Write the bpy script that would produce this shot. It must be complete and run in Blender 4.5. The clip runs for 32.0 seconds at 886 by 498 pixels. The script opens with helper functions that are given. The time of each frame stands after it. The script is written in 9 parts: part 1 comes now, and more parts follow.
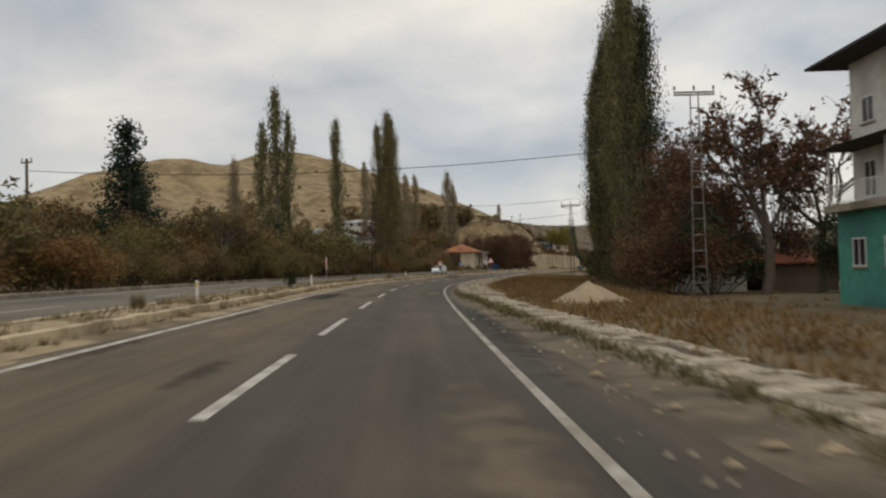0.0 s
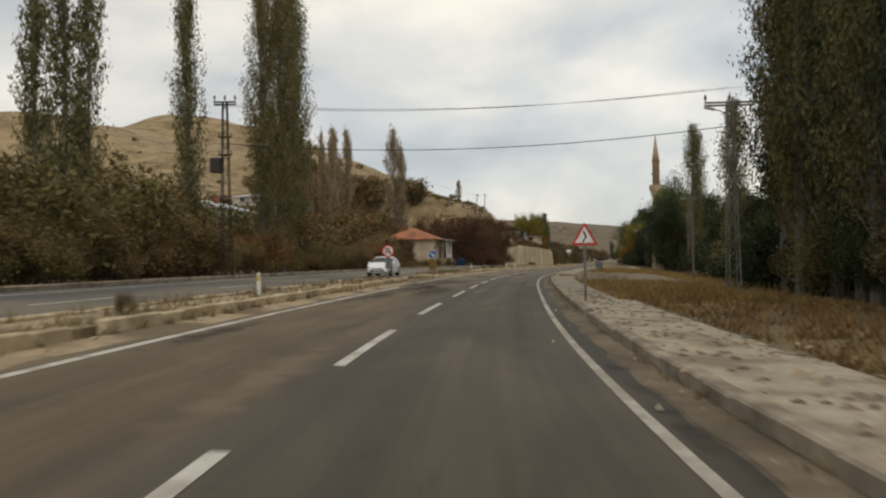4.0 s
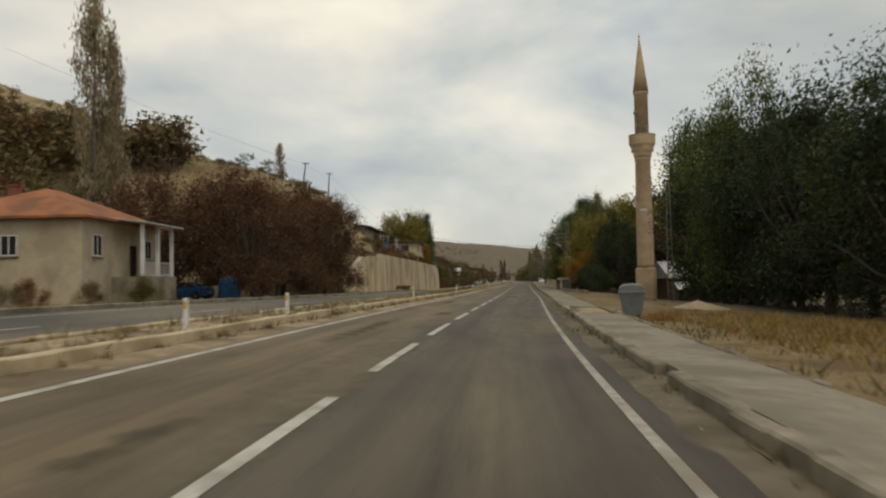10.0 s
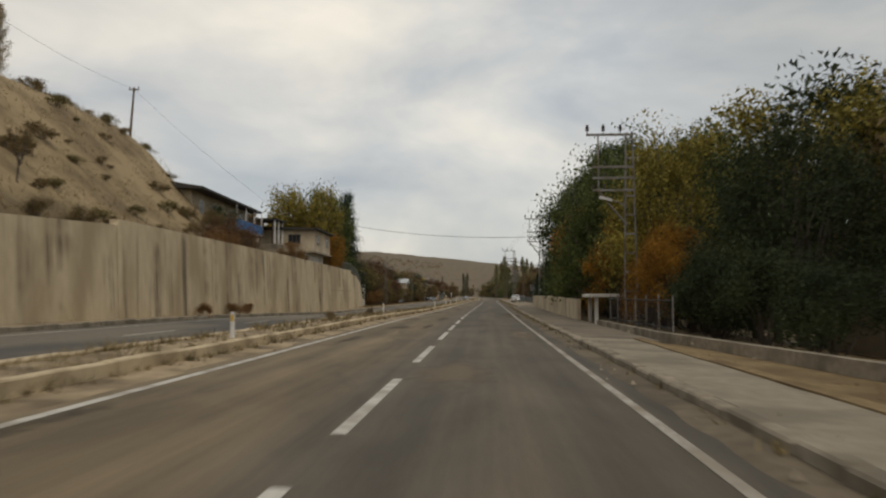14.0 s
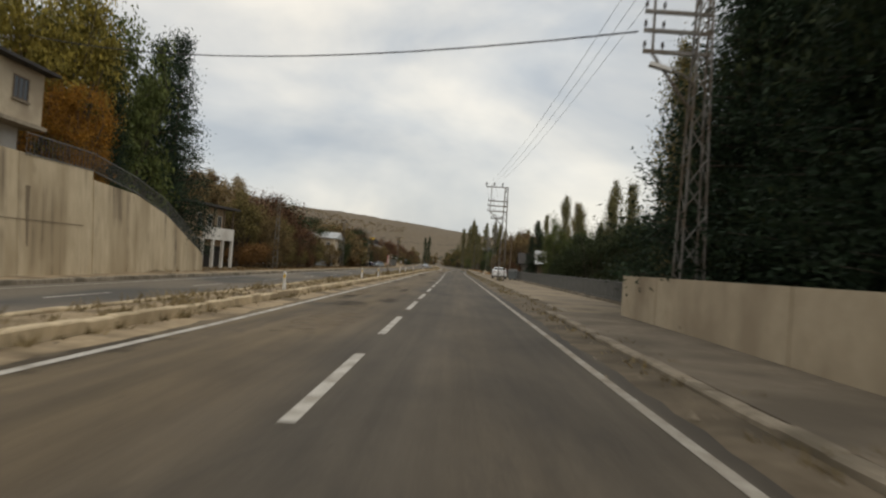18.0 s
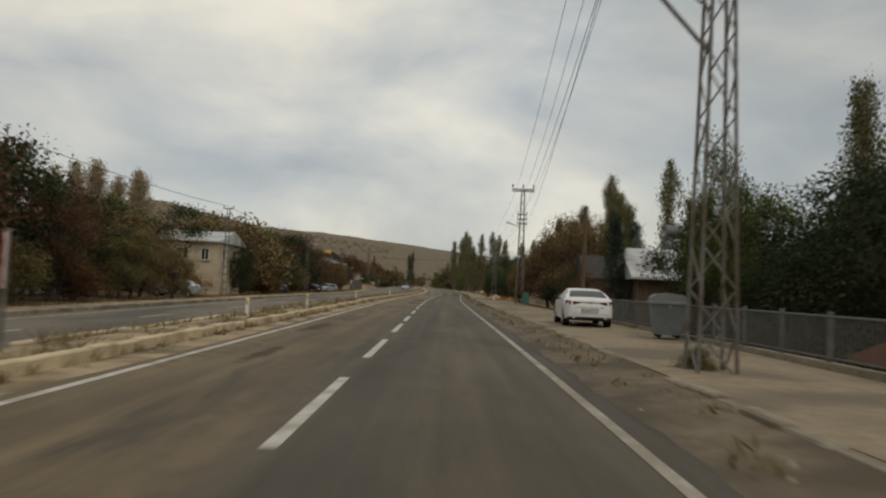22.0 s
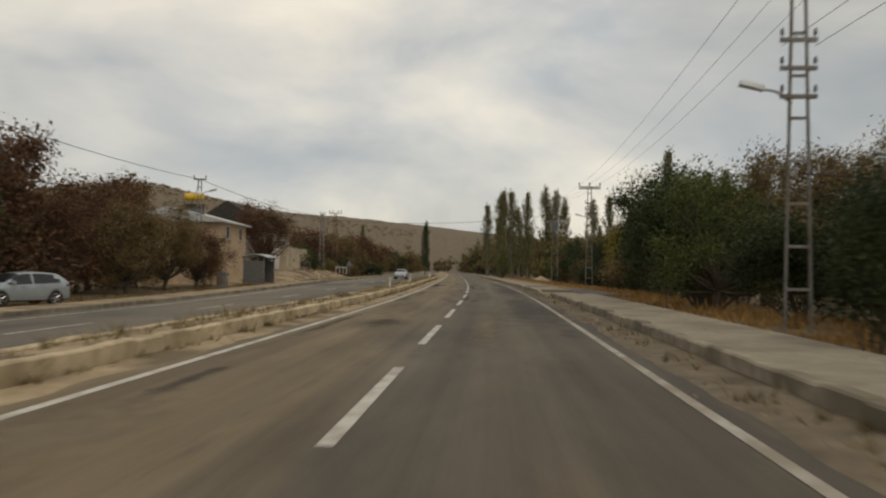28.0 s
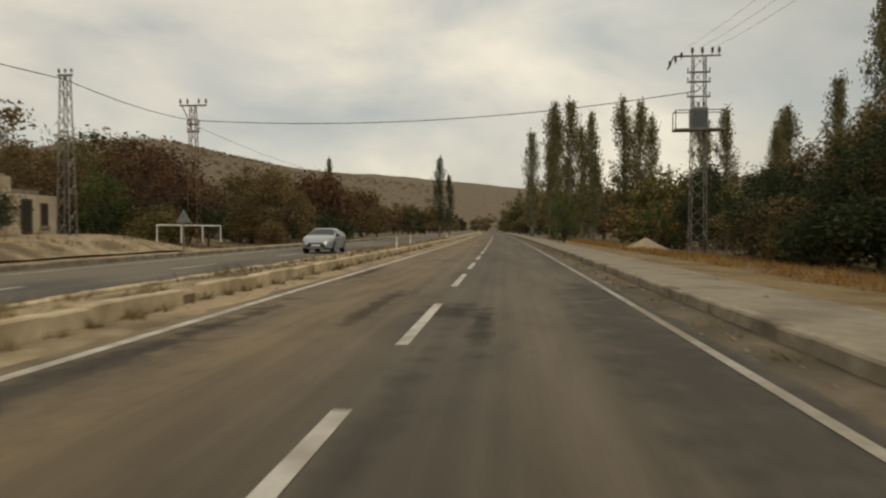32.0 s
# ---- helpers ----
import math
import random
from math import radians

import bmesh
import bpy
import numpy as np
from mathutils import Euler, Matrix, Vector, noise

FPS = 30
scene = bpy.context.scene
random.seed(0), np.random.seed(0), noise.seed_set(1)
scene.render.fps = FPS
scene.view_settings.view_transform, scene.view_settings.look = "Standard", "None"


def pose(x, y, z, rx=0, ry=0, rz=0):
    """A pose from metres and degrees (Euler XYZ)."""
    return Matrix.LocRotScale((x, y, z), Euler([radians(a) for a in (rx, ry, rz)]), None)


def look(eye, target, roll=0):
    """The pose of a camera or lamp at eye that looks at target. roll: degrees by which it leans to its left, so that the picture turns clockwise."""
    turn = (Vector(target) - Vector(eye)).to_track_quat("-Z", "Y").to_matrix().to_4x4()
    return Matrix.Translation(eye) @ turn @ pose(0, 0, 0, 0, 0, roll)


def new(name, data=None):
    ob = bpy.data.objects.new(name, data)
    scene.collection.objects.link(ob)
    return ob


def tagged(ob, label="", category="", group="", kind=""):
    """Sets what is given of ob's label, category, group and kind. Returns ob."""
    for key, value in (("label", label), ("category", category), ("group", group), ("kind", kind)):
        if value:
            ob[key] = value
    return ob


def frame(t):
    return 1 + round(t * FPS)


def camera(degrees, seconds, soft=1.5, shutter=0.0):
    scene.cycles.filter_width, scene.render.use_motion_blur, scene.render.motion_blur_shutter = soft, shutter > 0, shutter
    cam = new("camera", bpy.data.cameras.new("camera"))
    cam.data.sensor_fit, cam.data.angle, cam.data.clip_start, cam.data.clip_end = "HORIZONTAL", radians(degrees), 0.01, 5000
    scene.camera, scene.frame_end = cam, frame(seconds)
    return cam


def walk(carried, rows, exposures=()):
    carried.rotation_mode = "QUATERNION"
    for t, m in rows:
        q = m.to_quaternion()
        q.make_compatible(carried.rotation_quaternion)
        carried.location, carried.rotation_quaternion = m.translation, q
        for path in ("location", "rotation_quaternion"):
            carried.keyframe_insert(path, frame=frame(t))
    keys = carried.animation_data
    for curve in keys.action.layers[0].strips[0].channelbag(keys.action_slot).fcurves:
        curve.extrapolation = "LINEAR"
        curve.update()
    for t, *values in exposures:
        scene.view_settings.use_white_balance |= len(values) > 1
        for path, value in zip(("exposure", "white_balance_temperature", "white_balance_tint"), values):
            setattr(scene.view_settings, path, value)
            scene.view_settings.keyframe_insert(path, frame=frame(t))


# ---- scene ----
cam = camera(61.2, 32.0, soft=2.2, shutter=0.35)
PATH = [
    (0, (-0.236, 0.293, 1.412), (-0.890, 2.182, 1.463), -1.6),
    (0.5, (-3.456, 8.053, 1.405), (-4.113, 9.939, 1.505), -2.0),
    (1, (-6.571, 15.801, 1.392), (-7.244, 17.681, 1.507), -2.2),
    (1.5, (-9.495, 23.342, 1.388), (-10.155, 25.225, 1.522), -2.5),
    (2, (-12.907, 31.902, 1.412), (-13.511, 33.803, 1.570), -2.0),
    (2.5, (-15.822, 39.567, 1.425), (-16.441, 41.466, 1.535), -0.6),
    (3, (-18.423, 47.414, 1.400), (-18.976, 49.333, 1.515), -1.8),
    (3.5, (-20.791, 55.437, 1.400), (-21.321, 57.365, 1.424), -1.2),
    (5.5, (-25.987, 80.840, 1.387), (-26.396, 82.795, 1.490), -2.6),
    (6, (-27.241, 88.424, 1.396), (-27.644, 90.382, 1.480), -2.6),
    (6.5, (-28.346, 95.822, 1.401), (-28.676, 97.792, 1.491), -3.1),
    (7, (-29.437, 103.545, 1.412), (-29.900, 105.485, 1.555), -2.1),
    (7.5, (-30.311, 110.769, 1.402), (-30.630, 112.736, 1.570), -4.5),
    (8, (-31.050, 118.095, 1.399), (-31.341, 120.070, 1.525), -1.3),
    (8.5, (-31.908, 126.446, 1.408), (-32.205, 128.418, 1.553), -2.3),
    (9, (-32.505, 134.369, 1.391), (-32.921, 136.321, 1.523), -3.5),
    (9.5, (-32.953, 142.384, 1.400), (-33.231, 144.363, 1.480), -2.8),
    (10, (-32.943, 149.731, 1.400), (-33.133, 151.720, 1.486), -1.1),
    (10.5, (-33.106, 157.572, 1.400), (-33.264, 159.565, 1.460), -2.3),
    (11, (-33.080, 165.747, 1.404), (-33.227, 167.739, 1.509), -0.7),
    (11.5, (-33.199, 173.228, 1.404), (-33.338, 175.219, 1.528), -0.5),
    (12, (-33.158, 181.146, 1.402), (-33.293, 183.135, 1.551), -0.3),
    (12.5, (-33.061, 189.344, 1.397), (-33.147, 191.333, 1.588), -0.6),
    (13, (-33.005, 196.631, 1.409), (-33.056, 198.601, 1.751), -0.4),
    (13.5, (-33.082, 204.533, 1.392), (-33.148, 206.524, 1.572), -0.3),
    (14, (-32.909, 212.528, 1.397), (-33.005, 214.522, 1.522), 0.0),
    (14.5, (-32.949, 219.976, 1.399), (-33.002, 221.973, 1.486), -0.3),
    (15, (-32.837, 227.522, 1.403), (-32.891, 229.521, 1.412), -0.6),
    (15.5, (-33.013, 235.188, 1.408), (-33.019, 237.186, 1.502), 0.7),
    (17.5, (-32.514, 266.915, 1.404), (-32.526, 268.912, 1.507), 2.8),
    (18, (-32.453, 275.130, 1.392), (-32.455, 277.130, 1.434), 4.0),
    (18.5, (-32.288, 283.101, 1.399), (-32.334, 285.099, 1.469), 4.8),
    (19, (-32.264, 291.382, 1.402), (-32.248, 293.380, 1.491), 3.1),
    (19.5, (-32.159, 299.288, 1.413), (-32.169, 301.285, 1.515), 2.7),
    (20, (-31.928, 307.242, 1.391), (-31.911, 309.241, 1.453), 3.4),
    (20.5, (-31.823, 315.797, 1.396), (-31.852, 317.796, 1.428), 1.1),
    (21, (-31.556, 323.688, 1.401), (-31.510, 325.686, 1.457), 1.0),
    (21.5, (-31.457, 331.634, 1.405), (-31.361, 333.629, 1.509), 2.6),
    (22, (-31.228, 339.310, 1.403), (-31.205, 341.308, 1.503), 2.5),
    (22.5, (-30.994, 347.236, 1.390), (-30.930, 349.234, 1.462), 2.2),
    (23, (-30.940, 355.136, 1.401), (-30.899, 357.135, 1.422), 1.8),
    (23.5, (-30.781, 363.049, 1.390), (-30.752, 365.047, 1.472), 1.5),
    (24, (-30.730, 371.236, 1.399), (-30.685, 373.234, 1.479), 1.3),
    (24.5, (-30.647, 379.283, 1.402), (-30.556, 381.280, 1.471), 1.1),
    (26.5, (-30.355, 412.008, 1.404), (-30.249, 414.004, 1.490), 1.6),
    (27, (-30.048, 419.367, 1.397), (-30.022, 421.366, 1.440), 1.1),
    (27.5, (-30.046, 426.859, 1.388), (-30.076, 428.858, 1.437), 1.3),
    (28, (-29.793, 434.987, 1.409), (-29.846, 436.986, 1.466), 0.9),
    (28.5, (-29.376, 443.169, 1.404), (-29.426, 445.168, 1.455), 1.7),
    (29, (-29.017, 451.354, 1.393), (-29.046, 453.353, 1.455), 0.7),
    (29.5, (-28.570, 459.486, 1.394), (-28.585, 461.485, 1.443), -0.6),
    (30, (-28.458, 467.573, 1.395), (-28.462, 469.573, 1.401), -1.1),
    (30.5, (-28.351, 475.356, 1.408), (-28.433, 477.354, 1.425), -0.2),
    (31, (-28.254, 483.324, 1.406), (-28.341, 485.322, 1.451), -0.0),
    (31.5, (-28.069, 491.282, 1.398), (-28.217, 493.276, 1.379), -0.3),
    (32, (-28.008, 499.220, 1.401), (-28.174, 501.212, 1.349), 0.0),
]
walk(cam, [(t, look(eye, target, roll)) for t, eye, target, roll in PATH], [(0, 0.25, 7000, 10), (1.5, 0.33, 7000, 10), (3.5, 0.43, 7150, 10), (6, 0.34, 7100, 7), (8, 0.23, 7100, 7), (11, 0.3, 7500, 7), (12.6, 0.28, 7300, 9), (13, -0.02, 6400, 10), (14, 0.22, 7200, 10), (15, 0.32, 7500, 10), (18, 0.38, 7100, 10), (20, 0.27, 7200, 10), (23, 0.1, 7300, 7), (26, 0.12, 7500, 10), (28, 0.2, 7500, 10), (30, 0.13, 7900, 8), (32, 0.27, 8200, 8)])

# ---- world and light ----
world = bpy.data.worlds.new("overcast_sky")
scene.world = world
world.use_nodes = True
wn, wl = world.node_tree.nodes, world.node_tree.links
wn.clear()


def wnode(kind, **kw):
    n = wn.new(kind)
    for k, v in kw.items():
        n.inputs[k].default_value = v
    return n


w_out = wn.new("ShaderNodeOutputWorld")
w_bg = wnode("ShaderNodeBackground", Strength=1.0)
w_sky = wn.new("ShaderNodeTexSky")
w_sky.sky_type = "NISHITA"
w_sky.sun_disc = False
w_sky.sun_elevation = radians(38)
w_sky.sun_rotation = radians(200)
w_sky.air_density, w_sky.dust_density = 1.0, 2.0
w_dim = wn.new("ShaderNodeVectorMath")
w_dim.operation = "SCALE"
w_dim.inputs["Scale"].default_value = 0.10
wl.new(w_sky.outputs[0], w_dim.inputs[0])
w_tc = wn.new("ShaderNodeTexCoord")
w_map = wn.new("ShaderNodeMapping")
w_map.inputs["Scale"].default_value = (1.0, 1.0, 2.1)
w_map.inputs["Location"].default_value = (0.35, 0.1, 0.0)
wl.new(w_tc.outputs["Generated"], w_map.inputs["Vector"])
w_n1 = wnode("ShaderNodeTexNoise", Scale=2.4, Detail=6.0, Roughness=0.5, Distortion=0.35)
w_n2 = wnode("ShaderNodeTexNoise", Scale=4.6, Detail=4.0, Roughness=0.5, Distortion=0.3)
wl.new(w_map.outputs[0], w_n1.inputs["Vector"])
wl.new(w_map.outputs[0], w_n2.inputs["Vector"])
w_r1 = wn.new("ShaderNodeValToRGB")
w_r1.color_ramp.elements[0].position, w_r1.color_ramp.elements[1].position = 0.36, 0.62
w_r1.color_ramp.elements[0].color = (0.43, 0.475, 0.535, 1)
w_r1.color_ramp.elements[1].color = (0.69, 0.687, 0.668, 1)
w_r2 = wn.new("ShaderNodeValToRGB")
w_r2.color_ramp.elements[0].position, w_r2.color_ramp.elements[1].position = 0.35, 0.68
w_r2.color_ramp.elements[0].color = (0.80, 0.82, 0.85, 1)
w_r2.color_ramp.elements[1].color = (1.06, 1.05, 1.03, 1)
wl.new(w_n1.outputs["Fac"], w_r1.inputs["Fac"])
wl.new(w_n2.outputs["Fac"], w_r2.inputs["Fac"])
w_mul = wn.new("ShaderNodeMixRGB")
w_mul.blend_type = "MULTIPLY"
w_mul.inputs["Fac"].default_value = 1.0


def cloud_bank(col, way, a, b, tone):
    """A broad bank of cloud about a direction: its tone fades in from cosine a to cosine b, broken up by the noise."""
    dot = wn.new("ShaderNodeVectorMath")
    dot.operation = "DOT_PRODUCT"
    wl.new(w_tc.outputs["Generated"], dot.inputs[0])
    dot.inputs[1].default_value = Vector(way).normalized()
    ad = wn.new("ShaderNodeMath")
    ad.operation = "MULTIPLY_ADD"
    ad.inputs[1].default_value = 0.14
    wl.new(w_n1.outputs["Fac"], ad.inputs[0])
    wl.new(dot.outputs["Value"], ad.inputs[2])
    mr = wn.new("ShaderNodeMapRange")
    mr.interpolation_type = "SMOOTHSTEP"
    mr.inputs["From Min"].default_value, mr.inputs["From Max"].default_value = a + 0.07, b + 0.07
    wl.new(ad.outputs[0], mr.inputs["Value"])
    x = wn.new("ShaderNodeMixRGB")
    x.blend_type = "MULTIPLY"
    wl.new(mr.outputs[0], x.inputs["Fac"])
    wl.new(col, x.inputs[1])
    x.inputs[2].default_value = (*tone, 1)
    return x.outputs[0]


w_base = cloud_bank(w_r1.outputs[0], (0.62, 0.75, 0.30), 0.86, 0.98, (0.68, 0.71, 0.74))
w_base = cloud_bank(w_base, (0.02, 0.93, 0.36), 0.93, 0.995, (1.17, 1.15, 1.11))
wl.new(w_base, w_mul.inputs[1])
wl.new(w_r2.outputs[0], w_mul.inputs[2])
w_mix = wn.new("ShaderNodeMixRGB")
w_mix.inputs["Fac"].default_value = 0.86
wl.new(w_dim.outputs[0], w_mix.inputs[1])
wl.new(w_mul.outputs[0], w_mix.inputs[2])
wl.new(w_mix.outputs[0], w_bg.inputs["Color"])
wl.new(w_bg.outputs[0], w_out.inputs["Surface"])
sun = new("sun", bpy.data.lights.new("sun", "SUN"))
sun.data.energy, sun.data.angle, sun.data.color = 0.7, radians(25), (1.0, 0.95, 0.88)
sun.matrix_world = look((0, 0, 100), (-40, 55, 0))


# ---- materials ----
def mat(name, c1, c2, scale=4.0, rough=0.85, bump=0.15, metal=0.0, c3=None, big=0.25, per="none", spread=0.12, detail=6.0, stretch=(1, 1, 1), spec=0.3):
    """Two-scale varied surface: c1-c2 by fine noise, c3 in broad patches, optional change per object or per island."""
    m = bpy.data.materials.new(name)
    m.use_nodes = True
    n, l = m.node_tree.nodes, m.node_tree.links
    b = n["Principled BSDF"]
    b.inputs["Roughness"].default_value, b.inputs["Metallic"].default_value = rough, metal
    b.inputs["Specular IOR Level"].default_value = spec
    geo = n.new("ShaderNodeNewGeometry")
    mp = n.new("ShaderNodeMapping")
    mp.inputs["Scale"].default_value = stretch
    l.new(geo.outputs["Position"], mp.inputs["Vector"])
    a = n.new("ShaderNodeTexNoise")
    a.inputs["Scale"].default_value, a.inputs["Detail"].default_value, a.inputs["Roughness"].default_value = scale, detail, 0.62
    l.new(mp.outputs[0], a.inputs["Vector"])
    r = n.new("ShaderNodeValToRGB")
    r.color_ramp.elements[0].position, r.color_ramp.elements[1].position = 0.33, 0.68
    r.color_ramp.elements[0].color, r.color_ramp.elements[1].color = (*c1, 1), (*c2, 1)
    l.new(a.outputs["Fac"], r.inputs["Fac"])
    col = r.outputs[0]
    if c3:
        g = n.new("ShaderNodeTexNoise")
        g.inputs["Scale"].default_value, g.inputs["Detail"].default_value = big, 4.0
        l.new(mp.outputs[0], g.inputs["Vector"])
        k = n.new("ShaderNodeValToRGB")
        k.color_ramp.elements[0].position, k.color_ramp.elements[1].position = 0.45, 0.62
        l.new(g.outputs["Fac"], k.inputs["Fac"])
        x = n.new("ShaderNodeMixRGB")
        l.new(k.outputs[0], x.inputs["Fac"])
        l.new(col, x.inputs[1])
        x.inputs[2].default_value = (*c3, 1)
        col = x.outputs[0]
    if per != "none":
        if per == "object":
            o = n.new("ShaderNodeObjectInfo").outputs["Random"]
        else:
            o = geo.outputs["Random Per Island"]
        v = n.new("ShaderNodeMapRange")
        v.inputs["To Min"].default_value, v.inputs["To Max"].default_value = 1 - spread * 2, 1 + spread * 2
        l.new(o, v.inputs["Value"])
        h = n.new("ShaderNodeHueSaturation")
        l.new(v.outputs[0], h.inputs["Value"])
        l.new(col, h.inputs["Color"])
        col = h.outputs[0]
    l.new(col, b.inputs["Base Color"])
    if bump:
        u = n.new("ShaderNodeBump")
        u.inputs["Strength"].default_value, u.inputs["Distance"].default_value = bump, 0.03
        l.new(a.outputs["Fac"], u.inputs["Height"])
        l.new(u.outputs[0], b.inputs["Normal"])
    return m


def brightness_along_y(m):
    """Multiplies the base colour by a hand-set brightness ramp along y."""
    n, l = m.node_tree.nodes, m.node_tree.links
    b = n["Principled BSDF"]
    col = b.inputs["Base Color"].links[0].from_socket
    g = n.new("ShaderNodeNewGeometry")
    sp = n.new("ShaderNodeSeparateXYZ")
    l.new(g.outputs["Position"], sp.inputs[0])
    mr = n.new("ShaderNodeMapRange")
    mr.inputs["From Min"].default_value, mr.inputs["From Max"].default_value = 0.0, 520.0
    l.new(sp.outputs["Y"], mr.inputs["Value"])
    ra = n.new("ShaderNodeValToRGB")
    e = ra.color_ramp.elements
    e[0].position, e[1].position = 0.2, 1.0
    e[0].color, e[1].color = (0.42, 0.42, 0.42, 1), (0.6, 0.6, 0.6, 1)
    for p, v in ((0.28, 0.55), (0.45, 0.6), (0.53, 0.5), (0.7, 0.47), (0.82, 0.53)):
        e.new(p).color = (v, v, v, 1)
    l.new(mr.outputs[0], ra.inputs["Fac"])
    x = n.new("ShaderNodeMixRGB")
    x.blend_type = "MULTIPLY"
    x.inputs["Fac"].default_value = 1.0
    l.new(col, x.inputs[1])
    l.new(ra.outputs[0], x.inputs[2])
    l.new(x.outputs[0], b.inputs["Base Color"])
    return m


def leafmat(name, c1, c2):
    """Leaves: hue and value vary leaf by leaf and in broad patches; a little light passes through."""
    m = mat(name, c1, c2, scale=0.9, rough=0.7, bump=0, per="island", spread=0.22, detail=3.0, spec=0.2)
    n, l = m.node_tree.nodes, m.node_tree.links
    b, out = n["Principled BSDF"], n["Material Output"]
    col = b.inputs["Base Color"].links[0].from_socket
    tr = n.new("ShaderNodeBsdfTranslucent")
    l.new(col, tr.inputs["Color"])
    mx = n.new("ShaderNodeMixShader")
    mx.inputs["Fac"].default_value = 0.25
    l.new(b.outputs[0], mx.inputs[1])
    l.new(tr.outputs[0], mx.inputs[2])
    l.new(mx.outputs[0], out.inputs["Surface"])
    return m


M = {}


def road_surface(name, profile, fine=1.0):
    """Asphalt whose tone runs with the lanes: profile gives (offset d, colour); wheel tracks and streaks follow the road.
    The mesh's UV map holds (offset, station) in metres."""
    m = bpy.data.materials.new(name)
    m.use_nodes = True
    n, l = m.node_tree.nodes, m.node_tree.links
    b = n["Principled BSDF"]
    b.inputs["Roughness"].default_value, b.inputs["Specular IOR Level"].default_value = 0.8, 0.35
    uv = n.new("ShaderNodeUVMap")
    uv.uv_map = "road"

    def noise(sx, sy, detail=5.0, rough=0.6, scale=1.0, distort=0.0):
        mp = n.new("ShaderNodeMapping")
        mp.inputs["Scale"].default_value = (sx, sy, 1)
        l.new(uv.outputs[0], mp.inputs["Vector"])
        t = n.new("ShaderNodeTexNoise")
        t.inputs["Scale"].default_value, t.inputs["Detail"].default_value = scale, detail
        t.inputs["Roughness"].default_value, t.inputs["Distortion"].default_value = rough, distort
        l.new(mp.outputs[0], t.inputs["Vector"])
        return t.outputs["Fac"]

    def remap(v, a, c, lo, hi):
        r = n.new("ShaderNodeMapRange")
        for k, x in (("From Min", a), ("From Max", c), ("To Min", lo), ("To Max", hi)):
            r.inputs[k].default_value = x
        l.new(v, r.inputs["Value"])
        return r.outputs[0]

    def times(col, v):
        x = n.new("ShaderNodeMixRGB")
        x.blend_type = "MULTIPLY"
        x.inputs["Fac"].default_value = 1.0
        l.new(col, x.inputs[1])
        l.new(v, x.inputs[2])
        return x.outputs[0]

    sp = n.new("ShaderNodeSeparateXYZ")
    l.new(uv.outputs[0], sp.inputs[0])
    waver = n.new("ShaderNodeMath")
    waver.operation = "ADD"
    l.new(sp.outputs["X"], waver.inputs[0])
    l.new(remap(noise(0.5, 0.11, 6.0, 0.65), 0.25, 0.75, -0.55, 0.55), waver.inputs[1])
    lo, hi = profile[0][0], profile[-1][0]
    ra = n.new("ShaderNodeValToRGB")
    e = ra.color_ramp.elements
    e[0].position, e[0].color = 0.0, (*profile[0][1], 1)
    e[1].position, e[1].color = 1.0, (*profile[-1][1], 1)
    for d, c in profile[1:-1]:
        e.new((d - lo) / (hi - lo)).color = (*c, 1)
    l.new(remap(waver.outputs[0], lo, hi, 0, 1), ra.inputs["Fac"])
    col = times(ra.outputs[0], remap(noise(2.2, 0.035, 6.0, 0.6), 0.3, 0.7, 0.74, 1.24))
    col = times(col, remap(noise(0.55, 0.16, 7.0, 0.62, 1.0, 0.4), 0.32, 0.68, 0.70, 1.26))
    grain = noise(30 * fine, 22 * fine, 4.0, 0.7)
    col = times(col, remap(grain, 0.25, 0.75, 0.78, 1.22))
    dark = n.new("ShaderNodeMixRGB")
    l.new(remap(noise(0.45, 0.09, 8.0, 0.7, 1.0, 0.8), 0.57, 0.68, 0.0, 0.62), dark.inputs["Fac"])
    l.new(col, dark.inputs[1])
    dark.inputs[2].default_value = (0.075, 0.066, 0.054, 1)
    l.new(dark.outputs[0], b.inputs["Base Color"])
    u = n.new("ShaderNodeBump")
    u.inputs["Strength"].default_value, u.inputs["Distance"].default_value = 0.3, 0.015
    l.new(grain, u.inputs["Height"])
    l.new(u.outputs[0], b.inputs["Normal"])
    return m


TAN, BROWN, GREY, TRACK, DARK = (0.29, 0.216, 0.124), (0.246, 0.184, 0.110), (0.205, 0.164, 0.113), (0.166, 0.137, 0.100), (0.122, 0.104, 0.081)
M["asphalt"] = brightness_along_y(road_surface("asphalt", [(-4.5, (0.33, 0.253, 0.153)), (-3.3, TAN), (-2.7, BROWN), (-1.9, TAN), (-1.0, BROWN), (-0.25, GREY), (0.15, TRACK), (0.9, TRACK), (1.7, GREY), (2.5, TRACK), (3.2, TRACK), (3.7, DARK), (4.2, GREY), (4.9, BROWN)]))
M["asphalt_old"] = mat("asphalt_old", (0.135, 0.114, 0.086), (0.20, 0.172, 0.132), scale=8.0, rough=0.9, bump=0.25, c3=(0.085, 0.08, 0.072), big=0.2, stretch=(1, 0.35, 1))


